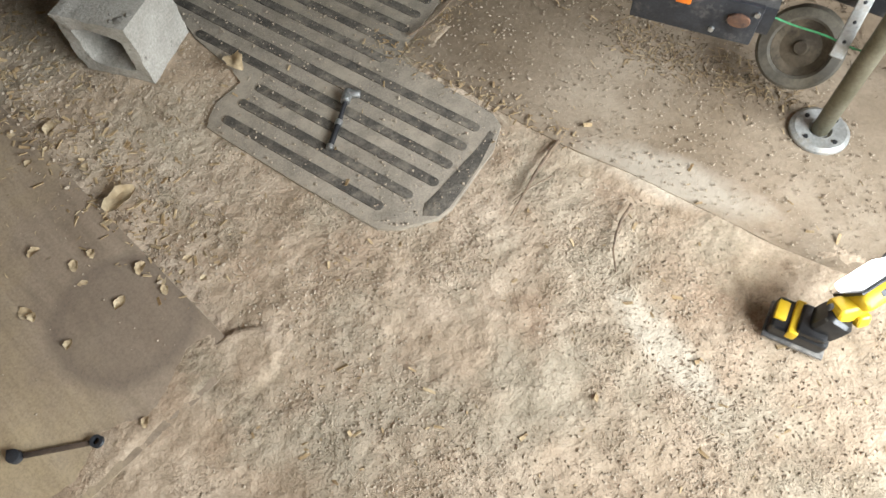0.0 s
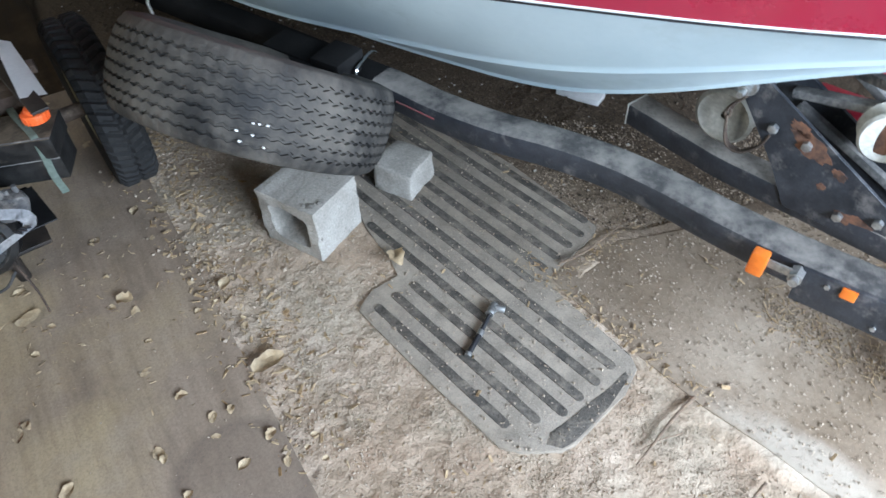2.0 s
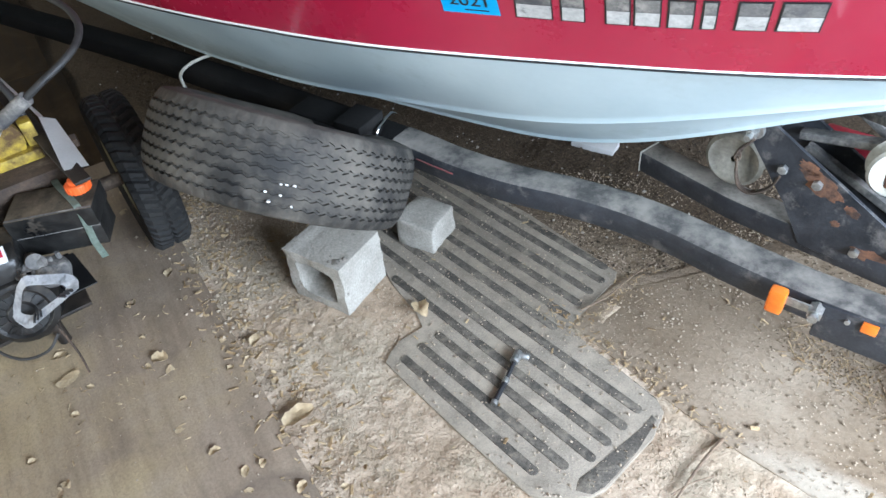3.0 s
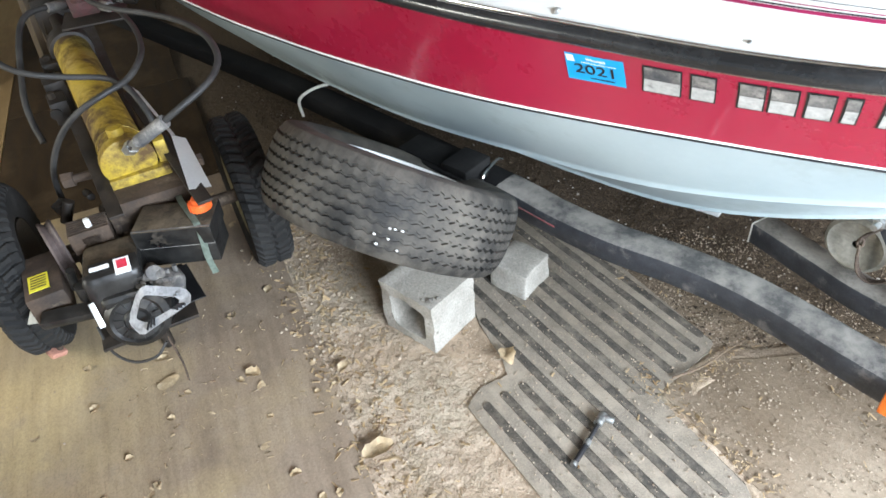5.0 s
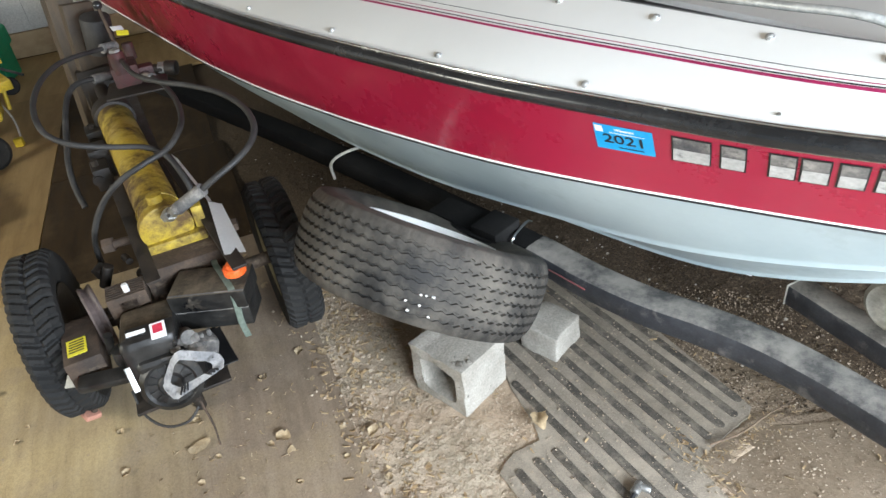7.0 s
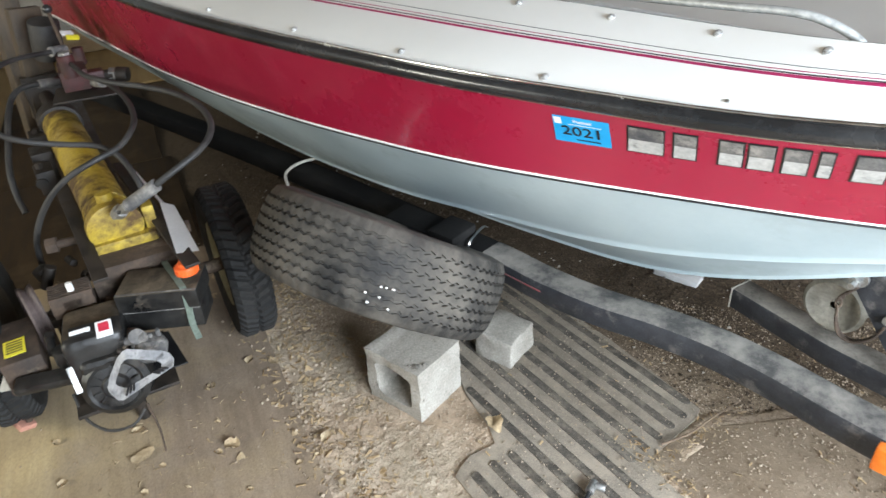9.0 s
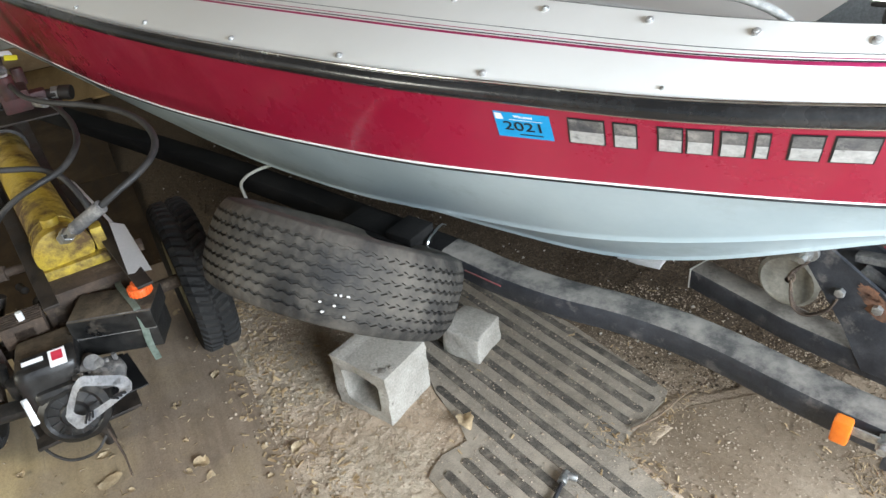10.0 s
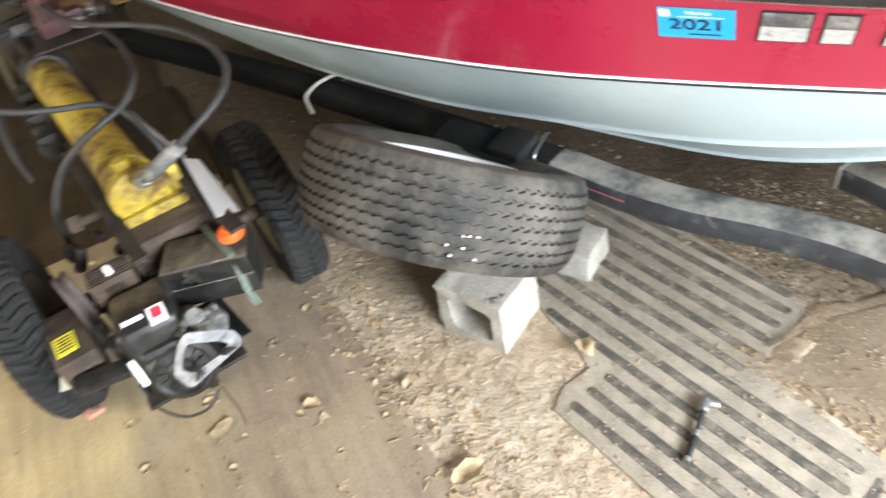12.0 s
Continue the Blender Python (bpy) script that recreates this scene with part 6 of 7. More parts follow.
box(bm, (0.066, 0.046, 0.040), Matrix.Translation((0.052, 0.034, 0.104)) @ pose(0, 0, 0, -20, 0, 42), 0.012, 3)
box(bm, (0.030, 0.030, 0.030), Matrix.Translation((0.082, 0.030, 0.094)) @ pose(0, 0, 0, -20, 0, 42), 0.009, 3)
wp("neck", bm, M_YELLOWPLASTIC, "yellow swivel neck")
bm = bmesh.new()
cyl(bm, 0.010, 0.012, Matrix.Translation((0.024, 0.020, 0.108)) @ pose(0, 0, 0, 90, 0, 42), 16, bevel=0.002)
wp("pivot", bm, M_FRAMETOP, "dark pivot screw")
HM = Matrix.Translation((0.066, 0.098, 0.135)) @ pose(0, 0, 0, 24, 0, 58)
bm = bmesh.new()
box(bm, (0.115, 0.042, 0.070), HM @ Matrix.Translation((0, -0.030, -0.008)), 0.018, 4)
head = wp("head", bm, M_YELLOWPLASTIC, "yellow lamp head")
bm = bmesh.new()
box(bm, (0.120, 0.010, 0.078), HM @ Matrix.Translation((0, -0.006, -0.004)), 0.005)
wp("bezel", bm, M_BLACKVINYL, "dark bezel", head)
bm = bmesh.new()
cyl(bm, 0.030, 0.018, HM @ Matrix.Translation((0.066, -0.004, 0.004)) @ pose(0, 0, 0, 0, 90, 0), 24, bevel=0.006)
wp("end_cap", bm, M_RUBRAIL, "blue-grey end cap", head)
em_mat, et, ep = nodes_of("lit_lens")
ep.inputs["Base Color"].default_value = (0.9, 0.9, 0.88, 1)
ep.inputs["Emission Color"].default_value = (1.0, 0.98, 0.94, 1)
ep.inputs["Emission Strength"].default_value = 6.0
bm = bmesh.new()
box(bm, (0.110, 0.022, 0.068), HM @ Matrix.Translation((0, 0.008, 0)), 0.010, 3)
wp("lens", bm, em_mat, "glowing white lens", head)
bm = bmesh.new()
box(bm, (0.045, 0.012, 0.001), HM @ Matrix.Translation((0.006, -0.030, 0.0274)))
wp("logo_bar", bm, M_INK, "", head)
spot_from = WL @ HM @ Vector((0, 0.035, 0))
spot = lamp("work_light_beam", "SPOT", look(spot_from, (1.10, -0.30, 0.02)), 3.5, (1.0, 0.98, 0.93))
spot.data.spot_size, spot.data.spot_blend, spot.data.shadow_soft_size = radians(130), 1.0, 0.04

# ---- tools ----


def combination_wrench(p, q, z):
    p, q = Vector((*p, z)), Vector((*q, z))
    d = (q - p).normalized()
    L = (q - p).length
    m = Matrix.Translation(p) @ Matrix.Rotation(math.atan2(d.y, d.x), 4, "Z")
    th_ = thing("wrench", (0, 0, 0), "dark steel double-ended wrench on plywood", "wrench", m=m)
    bm = bmesh.new()
    box(bm, (L - 0.03, 0.011, 0.006), Matrix.Translation((L / 2, 0, 0.005)), 0.002)
    part("shank", bm, M_RUST, th_, world_space=False)
    bm = bmesh.new()
    revolve(bm, [(0.007, 0), (0.013, 0), (0.0095, 0.004), (0.0095, 0.009), (0.013, 0.012), (0.007, 0.012)], 18, Matrix.Translation((L, 0, 0)))
    part("ring_end", bm, M_FRAME, th_, "dark ring end", world_space=False)
    bm = bmesh.new()
    cyl(bm, 0.014, 0.018, Matrix.Translation((0, 0, 0.009)), 12, bevel=0.002)
    box(bm, (0.016, 0.02, 0.014), Matrix.Translation((-0.008, 0.006, 0.008)), 0.002)
    part("socket_end", bm, M_FRAME, th_, "dark socket end", world_space=False)


combination_wrench((-0.214, -0.962), (-0.051, -0.955), 0.0095)

sw = thing("socket_wrench", (0.52, -0.2, 0.01), "black socket wrench with chrome joint on ribbed liner", "wrench")
a, b, c = Vector((0.516, -0.152, 0.022)), Vector((0.488, -0.232, 0.017)), Vector((0.461, -0.301, 0.014))
bm = bmesh.new()
rod(bm, b, c, 0.0075, 12, 0.002)
rod(bm, a, b, 0.006, 12, 0.002)
part("bar", bm, M_INK, sw)
bm = bmesh.new()
rod(bm, a + Vector((0.006, 0.016, 0.0)), a - Vector((0.008, 0.020, 0.0)), 0.0125, 16, 0.002)
rod(bm, a + Vector((0.0, 0.006, 0.002)), a + Vector((0.034, 0.0, -0.001)), 0.010, 14, 0.002)
part("socket", bm, M_GALV, sw, "chrome socket")
bm = bmesh.new()
rod(bm, b + Vector((0.003, 0.008, 0)), b - Vector((0.003, 0.008, 0)), 0.0095, 14, 0.002)
part("collar", bm, M_GALV, sw, "chrome collar")
bm = bmesh.new()
rod(bm, c + Vector((0.002, 0.006, 0)), c - Vector((0.002, 0.006, 0)), 0.0095, 14, 0.002)
part("collar", bm, M_GALV, sw, "chrome collar")

# ---- things along the west side ----
can_spec = (
    ("yellow_jug", M_YELLOWPLASTIC, (-1.415, -0.93), 0.155, 0.40, "yellow plastic jug with a worn top on plywood"),
    ("red_fuel_can", M_REDPLASTIC, (-0.985, -0.945), 0.150, 0.315, "faded red plastic fuel can on plywood"),
)
for nm, mt, (x, y), r, h, lab in can_spec:
    th_ = thing(nm, (x, y, 0.014), lab, "jug")
    bm = bmesh.new()
    revolve(bm, [(0.0, 0.0), (r * 0.9, 0.0), (r, 0.02), (r, h * 0.62), (r * 0.94, h * 0.78), (r * 0.75, h * 0.92), (r * 0.4, h), (0.0, h)], 40, Matrix.Translation((x, y, 0.014)), False)
    part("body", bm, mt, th_)
    bm = bmesh.new()
    if nm == "red_fuel_can":
        box(bm, (0.05, 0.09, 0.06), Matrix.Translation((x - 0.09, y + 0.085, 0.014 + h * 0.9)) @ pose(0, 0, 0, 0, 0, 40), 0.010)
        part("spout", bm, M_PINK, th_, "pale pink spout cap")
        bm = bmesh.new()
        box(bm, (0.016, 0.02, 0.10), Matrix.Translation((x - 0.125, y + 0.10, 0.014 + h * 0.85)), 0.004)
        part("latch", bm, M_CREAM, th_, "cream latch")
    else:
        cyl(bm, 0.05, 0.02, Matrix.Translation((x, y, 0.014 + h + 0.008)), 24, bevel=0.004)
        part("lid", bm, M_CREAM, th_, "worn pale lid")


def plank(name, p, q, w, h, z, mt, label, category="board"):
    p, q = Vector((*p, 0)), Vector((*q, 0))
    d = q - p
    m = Matrix.Translation((p + q) / 2 + Vector((0, 0, z + h / 2))) @ Matrix.Rotation(math.atan2(d.y, d.x), 4, "Z")
    bm = bmesh.new()
    box(bm, (d.length, w, h), None, 0.004)
    worn(bm, 0.002, 12)
    ob = part(name, bm, mt)
    ob.matrix_basis = m
    return tagged(ob, label, category, "boards along the wall")


plank("timber_board", (-3.10, 1.04), (-4.60, 1.95), 0.085, 0.080, 0.010, M_WOOD, "weathered brown timber beam lying on plywood")
plank("timber_board", (-2.63, 0.60), (-4.45, 1.69), 0.080, 0.100, 0.010, M_WOOD, "weathered grey timber beam lying on plywood")
plank("timber_board", (-2.93, 0.69), (-4.35, 1.49), 0.055, 0.060, 0.010, M_WOOD, "thin weathered brown board lying on plywood")
plank("timber_offcut", (-3.62, 1.26), (-3.68, 1.36), 0.07, 0.17, 0.010, M_PALEWOOD, "pale timber offcut standing between beams", "offcut")
plank("timber_offcut", (-4.10, 1.62), (-4.16, 1.72), 0.08, 0.24, 0.010, M_PALEWOOD, "pale tall timber offcut beside a beam", "offcut")


M_FADED = surface("faded_grey_plate", (0.26, 0.245, 0.21), (0.38, 0.36, 0.31), 14, 90, 0.6, bump=0.1)


def ski(p, q, mt, label):
    p, q = Vector((*p, 0)), Vector((*q, 0))
    d = q - p
    m = Matrix.Translation(p + Vector((0, 0, 0.012))) @ Matrix.Rotation(math.atan2(d.y, d.x), 4, "Z")
    th_ = thing("ski", (0, 0, 0), label, "ski", "skis on the floor", m=m)
    bm = bmesh.new()
    L = d.length
    rows = []
    for k in range(25):
        x = L * k / 24
        w = 0.024 + 0.006 * math.sin(math.pi * k / 24)
        z = 0.0 + 0.10 * max(0, 0.12 - k / 24) * 4
        rows.append([(x, -w, z), (x, -w, z + 0.085), (x, 0, z + 0.092), (x, w, z + 0.085), (x, w, z)])
    R_ = loft(bm, rows, True)
    bm.faces.new(R_[0][::-1])
    bm.faces.new(R_[-1])
    part("blade", bm, mt, th_, world_space=False)
    bm = bmesh.new()
    pm = Matrix.Translation((0.20, 0.085, 0.080)) @ along((0, 0, 0), (-0.75, 0.1, 0.66)).to_3x3().to_4x4()
    cyl(bm, 0.066, 0.008, pm, 32, bevel=0.001)
    pl = part("plate", bm, M_FADED, th_, "pale perforated plate", world_space=False)
    for k in range(7):
        a = math.pi * (k + 0.5) / 7
        bm = bmesh.new()
        cyl(bm, 0.007, 0.010, pm @ Matrix.Translation((0.048 * math.cos(a), 0.048 * math.sin(a), 0)), 12)
        part("hole", bm, M_INK, pl, "dark hole", world_space=False)


M_SKIBLUE = surface("worn_blue_paint", (0.05, 0.09, 0.16), (0.12, 0.17, 0.24), 8, 100, 0.5, bump=0.1, dust=(0.14, 0.12, 0.10), dust_lo=0.45, dust_hi=0.6)
M_SKIPURPLE = surface("worn_purple_paint", (0.10, 0.05, 0.15), (0.17, 0.11, 0.22), 8, 100, 0.5, bump=0.1, dust=(0.14, 0.12, 0.10), dust_lo=0.45, dust_hi=0.6)
ski((-2.60, 0.41), (-3.74, 1.02), M_SKIBLUE, "worn blue ski runner with a perforated plate")
ski((-2.31, 0.08), (-3.03, 0.42), M_SKIPURPLE, "worn purple ski runner with a perforated plate")
ski((-2.50, 0.235), (-3.20, 0.59), M_SKIPURPLE, "shorter worn purple ski runner with a perforated plate")

cart = thing("tool_cart", (-3.8, 1.7, 0.011), "scuffed yellow wheeled tool cart with levers and cord", "cart")


def shell(name, rows, label):
    """A moulded shell through sections (centre, half width across, half height)."""
    bm = bmesh.new()
    out = []
    for c, w, h in rows:
        c = Vector(c)
        sec = []
        for k in range(16):
            a = 2 * math.pi * k / 16
            x, z = math.cos(a), math.sin(a)
            x = math.copysign(abs(x) ** 0.55, x)
            z = math.copysign(abs(z) ** 0.55, z)
            sec.append(c + Vector((0.47 * x * w, 0.88 * x * w, z * h)))
        out.append(sec)
    R_ = loft(bm, out, True)
    bm.faces.new(R_[0][::-1])
    bm.faces.new(R_[-1])
    return part(name, bm, M_CARTYELLOW, cart, label)


M_CARTYELLOW = surface("scuffed_yellow_plastic", (0.60, 0.42, 0.02), (0.74, 0.55, 0.04), 5, 90, 0.42, bump=0.08, dust=(0.28, 0.19, 0.05), dust_lo=0.52, dust_hi=0.68, dust_scale=9)
shell("lower_shell", [((-3.20, 1.27, 0.19), 0.03, 0.04), ((-3.30, 1.32, 0.20), 0.075, 0.085), ((-3.7, 1.53, 0.24), 0.10, 0.10), ((-4.2, 1.80, 0.31), 0.13, 0.12), ((-4.9, 2.18, 0.38), 0.16, 0.14)], "rounded yellow lower shell")
shell("upper_shell", [((-3.44, 1.76, 0.44), 0.012, 0.012), ((-3.62, 1.84, 0.46), 0.06, 0.035), ((-4.0, 2.02, 0.50), 0.11, 0.05), ((-4.4, 2.19, 0.54), 0.12, 0.06), ((-4.9, 2.40, 0.55), 0.10, 0.07)], "pointed yellow upper shell")
shell("middle_shell", [((-3.24, 1.42, 0.25), 0.03, 0.05), ((-3.34, 1.48, 0.27), 0.07, 0.075), ((-3.55, 1.60, 0.30), 0.085, 0.085), ((-3.70, 1.68, 0.31), 0.05, 0.06)], "small rounded yellow shell")
bm = bmesh.new()
box(bm, (1.25, 0.16, 0.07), Matrix.Translation((-3.95, 1.80, 0.36)) @ pose(0, 0, 0, 0, 5, -27), 0.012)
box(bm, (0.5, 0.10, 0.06), Matrix.Translation((-3.50, 1.70, 0.37)) @ pose(0, 0, 0, 0, 4, -27), 0.012)
part("chassis", bm, M_CARTYELLOW, cart, "worn yellow chassis")
for x, y, z, r, w in ((-3.14, 1.215, 0.110, 0.10, 0.02), (-3.40, 1.72, 0.30, 0.055, 0.016), (-3.52, 1.74, 0.36, 0.022, 0.02), (-3.42, 1.58, 0.36, 0.018, 0.02), (-3.62, 1.66, 0.42, 0.016, 0.02)):
    wm = Matrix.Translation((x, y, z)) @ pose(0, 0, 0, 78, 0, 62)
    bm = bmesh.new()
    revolve(bm, [(0.0, -w * 0.7), (r * 0.55, -w * 0.7), (r * 0.85, -w), (r, -w * 0.7), (r, w * 0.7), (r * 0.85, w), (r * 0.55, w * 0.7), (0.0, w * 0.7)], 32, wm, False)
    wh = part("wheel" if r > 0.05 else "knob", bm, M_RUBBER2, cart, "black plastic wheel" if r > 0.05 else "black knob")
    if r > 0.05:
        bm = bmesh.new()
        cyl(bm, r * 0.2, w * 2.4, wm, 16, bevel=0.004)
        part("hub", bm, M_CREAM, wh, "pale hub")
bm = bmesh.new()
rod(bm, (-3.17, 1.24, 0.11), (-3.20, 1.27, 0.25), 0.016, 12)
part("strut", bm, M_CARTYELLOW, cart, "yellow strut")
bm = bmesh.new()
rod(bm, (-3.34, 1.60, 0.20), (-3.36, 1.66, 0.46), 0.012, 12)
part("strut", bm, M_CARTYELLOW, cart, "yellow strut")
bm = bmesh.new()
sweep(bm, spline([(-4.3, 1.90, 0.44), (-4.15, 1.84, 0.47), (-3.9, 1.76, 0.45)], 6), 0.010, 8)
part("lever", bm, M_FRAME, cart, "dark curved lever")
bm = bmesh.new()
sweep(bm, spline([(-3.62, 1.80, 0.40), (-3.45, 1.78, 0.38), (-3.30, 1.76, 0.36)], 6), 0.009, 8)
part("lever", bm, M_FRAME, cart, "dark curved lever")
bm = bmesh.new()
sweep(bm, spline([(-3.95, 1.60, 0.42), (-3.70, 1.58, 0.40), (-3.46, 1.58, 0.33), (-3.32, 1.57, 0.18), (-3.26, 1.52, 0.06), (-3.255, 1.50, 0.04)], 6), 0.006, 8)
part("cord", bm, M_CREAM, cart, "pale cord")
bm = bmesh.new()
box(bm, (0.05, 0.04, 0.055), Matrix.Translation((-3.255, 1.49, 0.038)) @ pose(0, 0, 0, 0, 0, 30), 0.008)
part("plug", bm, M_CARTYELLOW, cart, "yellow plug")
bm = bmesh.new()
box(bm, (0.34, 0.30, 0.16), Matrix.Translation((-4.50, 2.50, 0.30)) @ pose(0, 0, 0, 12, 4, 25), 0.03, 3)
box(bm, (0.30, 0.26, 0.24), Matrix.Translation((-4.50, 2.50, 0.13)) @ pose(0, 0, 0, 0, 0, 25), 0.02, 2)
tagged(part("storage_tub", bm, M_GREENCLOTH), "green plastic tub standing on plywood", "tub")

# ---- twigs, leaves and litter ----


def twig(pts, r0, r1, label):
    bm = bmesh.new()
    ln = spline(pts, 6)
    k = len(ln) - 1
    sweep(bm, ln, r0, 7, True, [r0 + (r1 - r0) * i / k for i in range(k + 1)])
    worn(bm, 0.0012, 60)
    tagged(part("twig", bm, M_TWIG), label, "twig", "twigs on the dirt")


twig([(1.024, -0.375, 0.010), (0.965, -0.440, 0.012), (0.905, -0.52, 0.010), (0.868, -0.566, 0.008)], 0.0045, 0.002, "dry brown twig lying on pale dirt")
twig([(0.985, -0.475, 0.010), (0.93, -0.498, 0.010), (0.88, -0.528, 0.008)], 0.002, 0.0012, "thin dry twig beside a longer one")
twig([(1.150, -0.583, 0.010), (1.110, -0.63, 0.010), (1.080, -0.69, 0.009), (1.071, -0.745, 0.008)], 0.0038, 0.0015, "thin curved dark twig lying on dirt")
twig([(0.70, 0.035, 0.016), (0.78, 0.09, 0.02), (0.85, 0.17, 0.016), (0.93, 0.25, 0.012)], 0.0035, 0.0015, "dark twig along the edge of the slab")


def leaf_mesh(seed):
    rg = random.Random(seed)
    bm = bmesh.new()
    rows = []
    L, W = rg.uniform(0.045, 0.07), rg.uniform(0.014, 0.024)
    curl, bend = rg.uniform(0.3, 1.0), rg.uniform(-0.012, 0.016)
    n = 9
    for i in range(n + 1):
        t = i / n
        w = W * math.sin(math.pi * min(0.97, 0.06 + t * 0.92)) ** 0.7 * rg.uniform(0.8, 1.12)
        row = []
        for j in range(-2, 3):
            f = j / 2
            z = 0.002 + curl * w * f * f * 0.9 + bend * math.sin(math.pi * t) + 0.003 * math.sin(7 * t + 2 * f)
            row.append((L * (t - 0.5), w * f, max(0.0, z)))
        rows.append(row)
    loft(bm, rows)
    return bm


leaf_masters = []
for k in range(4):
    ob = part("dry_leaf", leaf_mesh(k), M_LEAF)
    tagged(ob, "curled pale brown dry leaf lying on the floor", "leaf", "dry leaves")
    leaf_masters.append(ob)
leaf_masters[0].matrix_basis = pose(-0.057, -0.368, 0.012, 0, 0, 42) @ Matrix.Diagonal((1.35, 1.35, 1.35, 1))
leaf_masters[1].matrix_basis = pose(-0.525, -0.20, 0.015, 0, 0, 10)
leaf_masters[2].matrix_basis = pose(-0.77, -0.285, 0.015, 0, 0, 60)
leaf_masters[3].matrix_basis = pose(0.222, 0.02, 0.014, 0, 0, 120) @ Matrix.Diagonal((1.3, 1.3, 1.6, 1))
rg = random.Random(11)
LEAF_AT = [(-0.556, -0.227), (-0.69, -0.40), (-0.48, -0.235), (-0.62, -0.12), (-0.85, -0.20), (-0.40, -0.33), (-0.36, -0.12), (-0.30, -0.22), (-0.15, -0.535), (-0.94, -0.42), (-1.05, -0.55), (-0.60, -0.60), (-0.42, -0.75), (-0.72, 0.02), (-0.55, 0.05), (-0.95, -0.05)]
for i in range(92):
    if i < len(LEAF_AT):
        x, y = LEAF_AT[i]
        z = 0.0095
    elif i < 34:
        e, w = rg.uniform(0.1, 1.7), abs(rg.gauss(0, 0.12)) - 0.06
        x, y = ply_xy(e, w)
        z = 0.0095 if w > 0 else 0.008
    else:
        x, y = ply_xy(rg.uniform(0.0, 2.2), rg.uniform(0.05, 1.35))
        z = 0.0095
    k = rg.uniform(0.45, 0.95)
    lf = copy_thing(leaf_masters[i % 4], pose(x, y, z, rg.uniform(-8, 8), rg.uniform(-8, 8), rg.uniform(0, 360)))
    lf.scale = (k * 0.72, k * 0.72, k * 0.72)


def scatter(name, n, place, sizes, material, label, shape, seed):
    """Many small crumbs as one object."""
    r_ = random.Random(seed)
    verts, faces = [], []
    for _ in range(n):
        x, y, z = place(r_)
        s = sizes(r_)
        m = Euler((r_.uniform(-0.5, 0.5), r_.uniform(-0.5, 0.5), r_.uniform(0, 6.28))).to_matrix()
        base = len(verts)
        vs, fs = shape(r_)
        for v in vs:
            p = m @ Vector((v[0] * s[0], v[1] * s[1], v[2] * s[2]))
            verts.append((p.x + x, p.y + y, p.z + z + s[2] * 0.35))
        faces += [tuple(base + i for i in f) for f in fs]
    me = bpy.data.meshes.new(name)
    me.from_pydata(verts, [], faces)
    me.materials.append(material)
    return tagged(new(name, me), label, "litter", kind="stuff")


def lump(r_):
    j = lambda: r_.uniform(0.75, 1.25)
    v = [(j(), 0, 0), (-j(), 0, 0), (0, j(), 0), (0, -j(), 0), (0, 0, j()), (0, 0, -j())]
    return v, [(0, 2, 4), (2, 1, 4), (1, 3, 4), (3, 0, 4), (2, 0, 5), (1, 2, 5), (3, 1, 5), (0, 3, 5)]


def sliver(r_):
    k = r_.uniform(0.6, 1.0)
    v = [(-1, -1, 0), (1, -k, 0), (1, k, 0), (-1, 1, 0), (-1, -1, 1), (1, -k, 1), (1, k, 1), (-1, 1, 1)]
    return v, [(4, 5, 6, 7), (0, 1, 5, 4), (1, 2, 6, 5), (2, 3, 7, 6), (3, 0, 4, 7)]


def on_dirt(r_):
    while True:
        x, y = r_.uniform(-0.75, 1.75), r_.uniform(-1.3, 0.75)
        if not inside((x, y), PLY_A):
            break
    if inside((x, y), SLAB) or inside((x, y), LINER):
        if r_.random() < (0.70 if inside((x, y), SLAB) else 0.84):
            return on_dirt(r_)
        return x, y, 0.0085
    if noise.fractal((x * 3.1, y * 3.1, 5.0), 0.8, 2.0, 3) < r_.uniform(-0.75, 0.35):
        return on_dirt(r_)
    return x, y, ground_height(x, y)


def near_edge(r_):
    x, y = ply_xy(0.15 + 1.75 * r_.random() ** 0.6, r_.gauss(-0.07, 0.07))
    return x, y, 0.0095 if inside((x, y), PLY_A) else ground_height(x, y)


def under_trailer(r_):
    x, y = r_.uniform(-0.9, 1.9), 0
    y = -0.45 * x + r_.uniform(0.42, 1.5)
    z = ground_height(x, y) if -1.1 < x < 2.2 and y < 1.2 else 0.0
    if inside((x, y), SLAB) or inside((x, y), LINER):
        if y + 0.62 * x < r_.uniform(0.74, 0.98):
            return under_trailer(r_)
        z = 0.008
    return x, y, z


def on_ply(r_):
    x, y = ply_xy(r_.uniform(0, 2.3), r_.uniform(0, 1.4))
    return x, y, 0.0095


def at_slab_edge(r_):
    u, v = r_.uniform(0.40, 1.05), r_.gauss(0.43, 0.02)
    x, y = uv2(u, v)
    if r_.random() < 0.35:
        x, y = uv2(r_.gauss(0.535, 0.02), r_.uniform(0.45, 0.8))
    return x, y, 0.009


def below_plate(r_):
    f = r_.random()
    return 1.26 + 0.38 * f + r_.gauss(0, 0.05), -0.06 - 0.27 * f + r_.gauss(0, 0.045), 0.0055


def crumbs(a, b):
    def f(r_):
        k = a + (b - a) * r_.random() ** 3
        return (k * r_.uniform(0.8, 1.3), k * r_.uniform(0.7, 1.1), k * r_.uniform(0.5, 0.9))
    return f


def chips(a, b):
    def f(r_):
        k = a + (b - a) * r_.random() ** 2
        return (k, k * r_.uniform(0.15, 0.4), k * r_.uniform(0.08, 0.2))
    return f


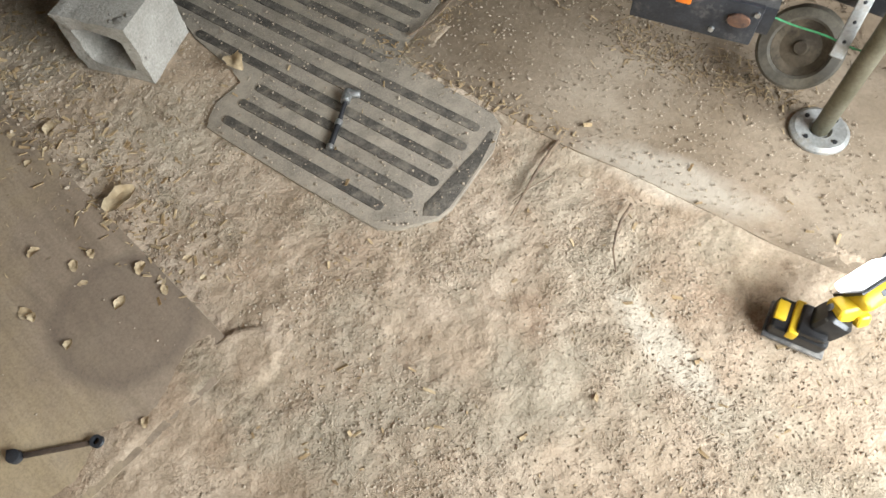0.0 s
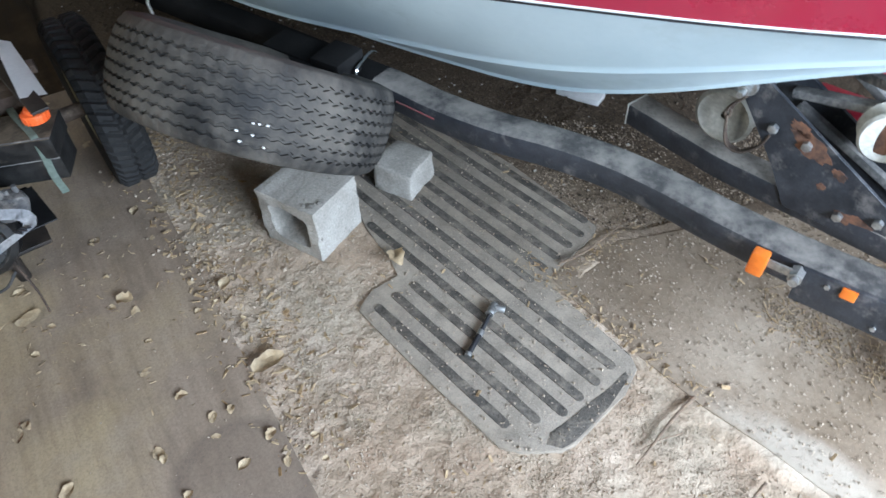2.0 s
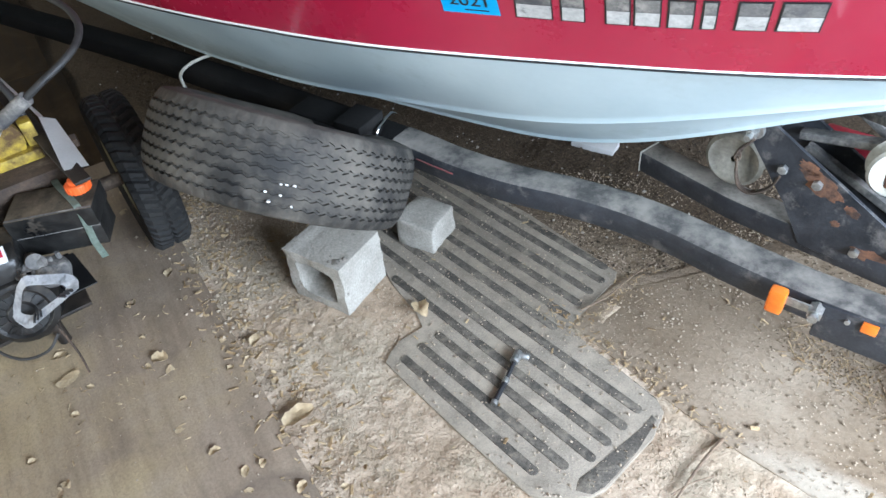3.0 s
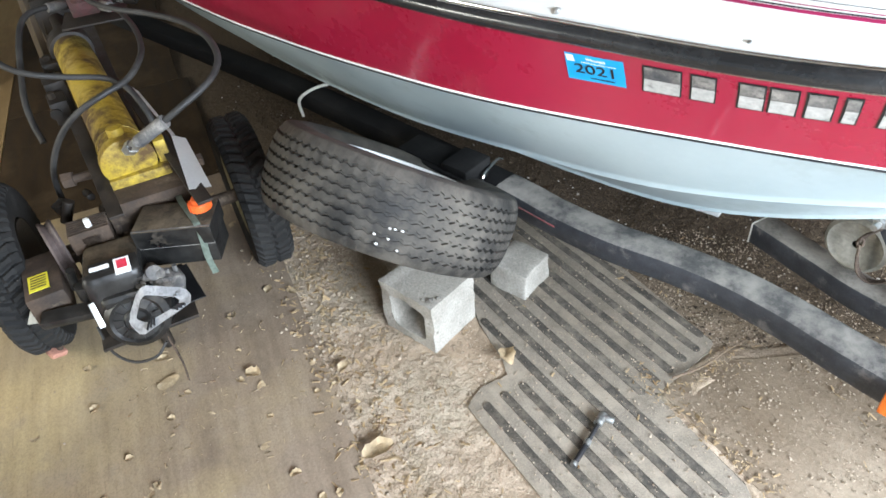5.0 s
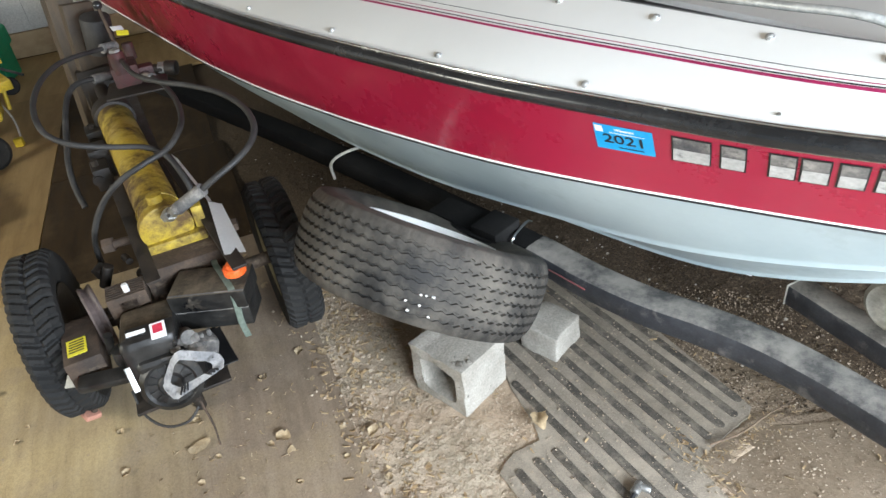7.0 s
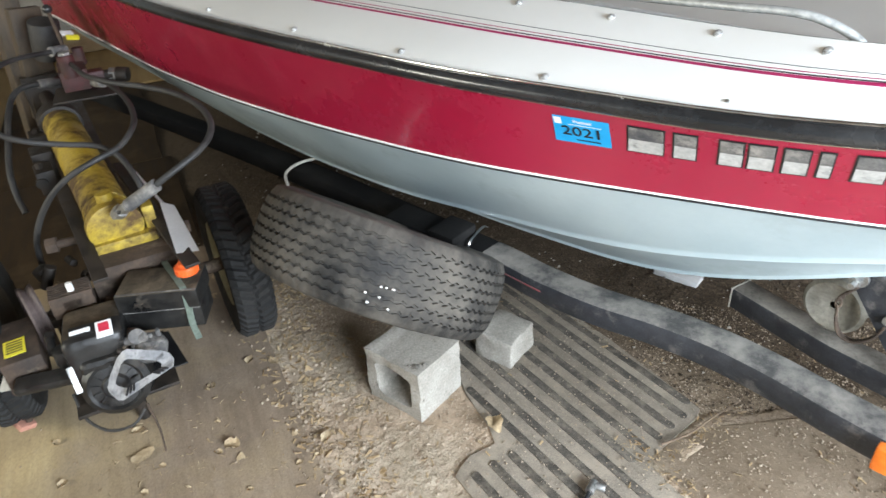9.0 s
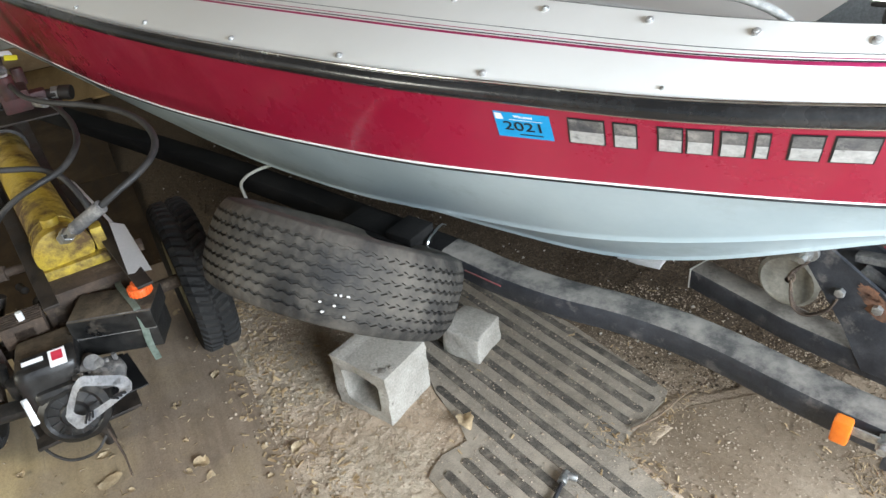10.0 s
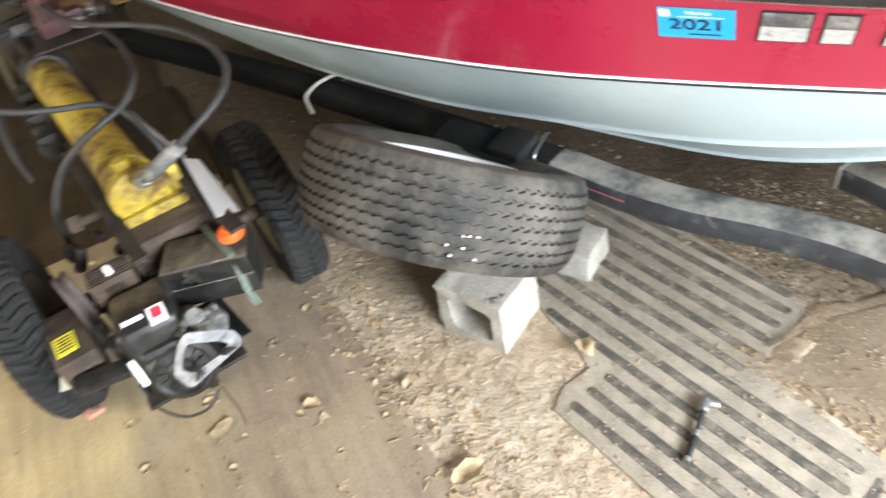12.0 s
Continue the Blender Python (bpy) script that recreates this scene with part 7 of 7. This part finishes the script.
scatter("dirt_crumbs", 42000, on_dirt, crumbs(0.0010, 0.0044), M_CLOD, "small pale dirt crumbs strewn over the floor", lump, 1)
scatter("leaf_litter", 1500, near_edge, chips(0.003, 0.015), M_CHIP, "brown leaf litter along the plywood edge", sliver, 2)
scatter("dirt_clods", 700, near_edge, crumbs(0.002, 0.009), M_CLOD, "dirt clods along the plywood edge", lump, 3)
scatter("wood_chips", 16000, under_trailer, chips(0.0022, 0.0075), M_MULCH, "wood chips and bark under the trailer", sliver, 4)
scatter("straw_bits", 300, at_slab_edge, chips(0.003, 0.010), M_CHIP, "straw and chips along the slab edge", sliver, 5)
scatter("straw_bits", 500, on_dirt, chips(0.004, 0.014), M_CHIP, "straw bits on the dirt", sliver, 6)
scatter("straw_bits", 260, below_plate, lambda r_: (r_.uniform(0.008, 0.024), 0.0009, 0.0009), M_CHIP, "dry straw under the trailer tongue", sliver, 12)
scatter("soil_crumbs", 1800, below_plate, crumbs(0.0010, 0.0034), M_MULCH, "brown soil crumbs under the trailer tongue", lump, 13)
scatter("plywood_crumbs", 700, on_ply, crumbs(0.0012, 0.004), M_CLOD, "crumbs of dirt on the plywood", lump, 7)


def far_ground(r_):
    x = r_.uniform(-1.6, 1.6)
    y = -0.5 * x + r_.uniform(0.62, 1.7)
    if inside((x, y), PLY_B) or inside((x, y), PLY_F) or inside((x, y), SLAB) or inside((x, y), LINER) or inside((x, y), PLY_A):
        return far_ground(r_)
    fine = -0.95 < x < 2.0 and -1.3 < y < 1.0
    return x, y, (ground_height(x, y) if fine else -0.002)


scatter("pale_chips", 420, far_ground, crumbs(0.002, 0.006), surface("pale_shell_bits", (0.36, 0.33, 0.27), (0.55, 0.51, 0.44), 40, 120, 0.85, bump=0.2), "pale stone and leaf bits under the boat", sliver, 8)
# soil crumbs, coloured darker to carry the shade below the hull
scatter("dark_gravel", 9000, far_ground, crumbs(0.002, 0.008), surface("shade_dark_crumbs", (0.040, 0.030, 0.021), (0.115, 0.086, 0.060), 20, 140, 0.95, bump=0.3, spec=0.2), "crumbly soil under the boat, darkened for its shade", lump, 9)
bm = bmesh.new()
box(bm, (0.17, 0.075, 0.03), None, 0.003)
worn(bm, 0.002, 30)
ob = part("board_offcut", bm, M_WHITEPAINT)
ob.matrix_basis = pose(0.79, 0.915, 0.012, 3, 2, -24)
tagged(ob, "short white painted board lying under the boat", "board")


def leaf_drift(r_):
    e, w = r_.choice(((0.95, 0.30), (1.15, 0.22), (0.80, 0.45), (1.25, 0.40), (0.70, 0.15), (1.05, 0.55), (1.55, 0.08)))
    x, y = ply_xy(e + r_.gauss(0, 0.09), max(0.01, w + r_.gauss(0, 0.07)))
    return x, y, 0.0098


def petal(r_):
    k = r_.uniform(0.3, 0.8)
    v = [(-1, 0, 0.2), (-0.3, -k, 0.9), (0.5, -k * 0.8, 0.7), (1, 0, 0.1), (0.4, k, 1.0), (-0.4, k * 0.7, 0.6), (0.1, 0, 0.15)]
    return v, [(6, 0, 1), (6, 1, 2), (6, 2, 3), (6, 3, 4), (6, 4, 5), (6, 5, 0)]


scatter("leaf_fragments", 260, leaf_drift, chips(0.005, 0.014), M_LEAF, "curled dry leaf fragments strewn on the plywood", petal, 10)
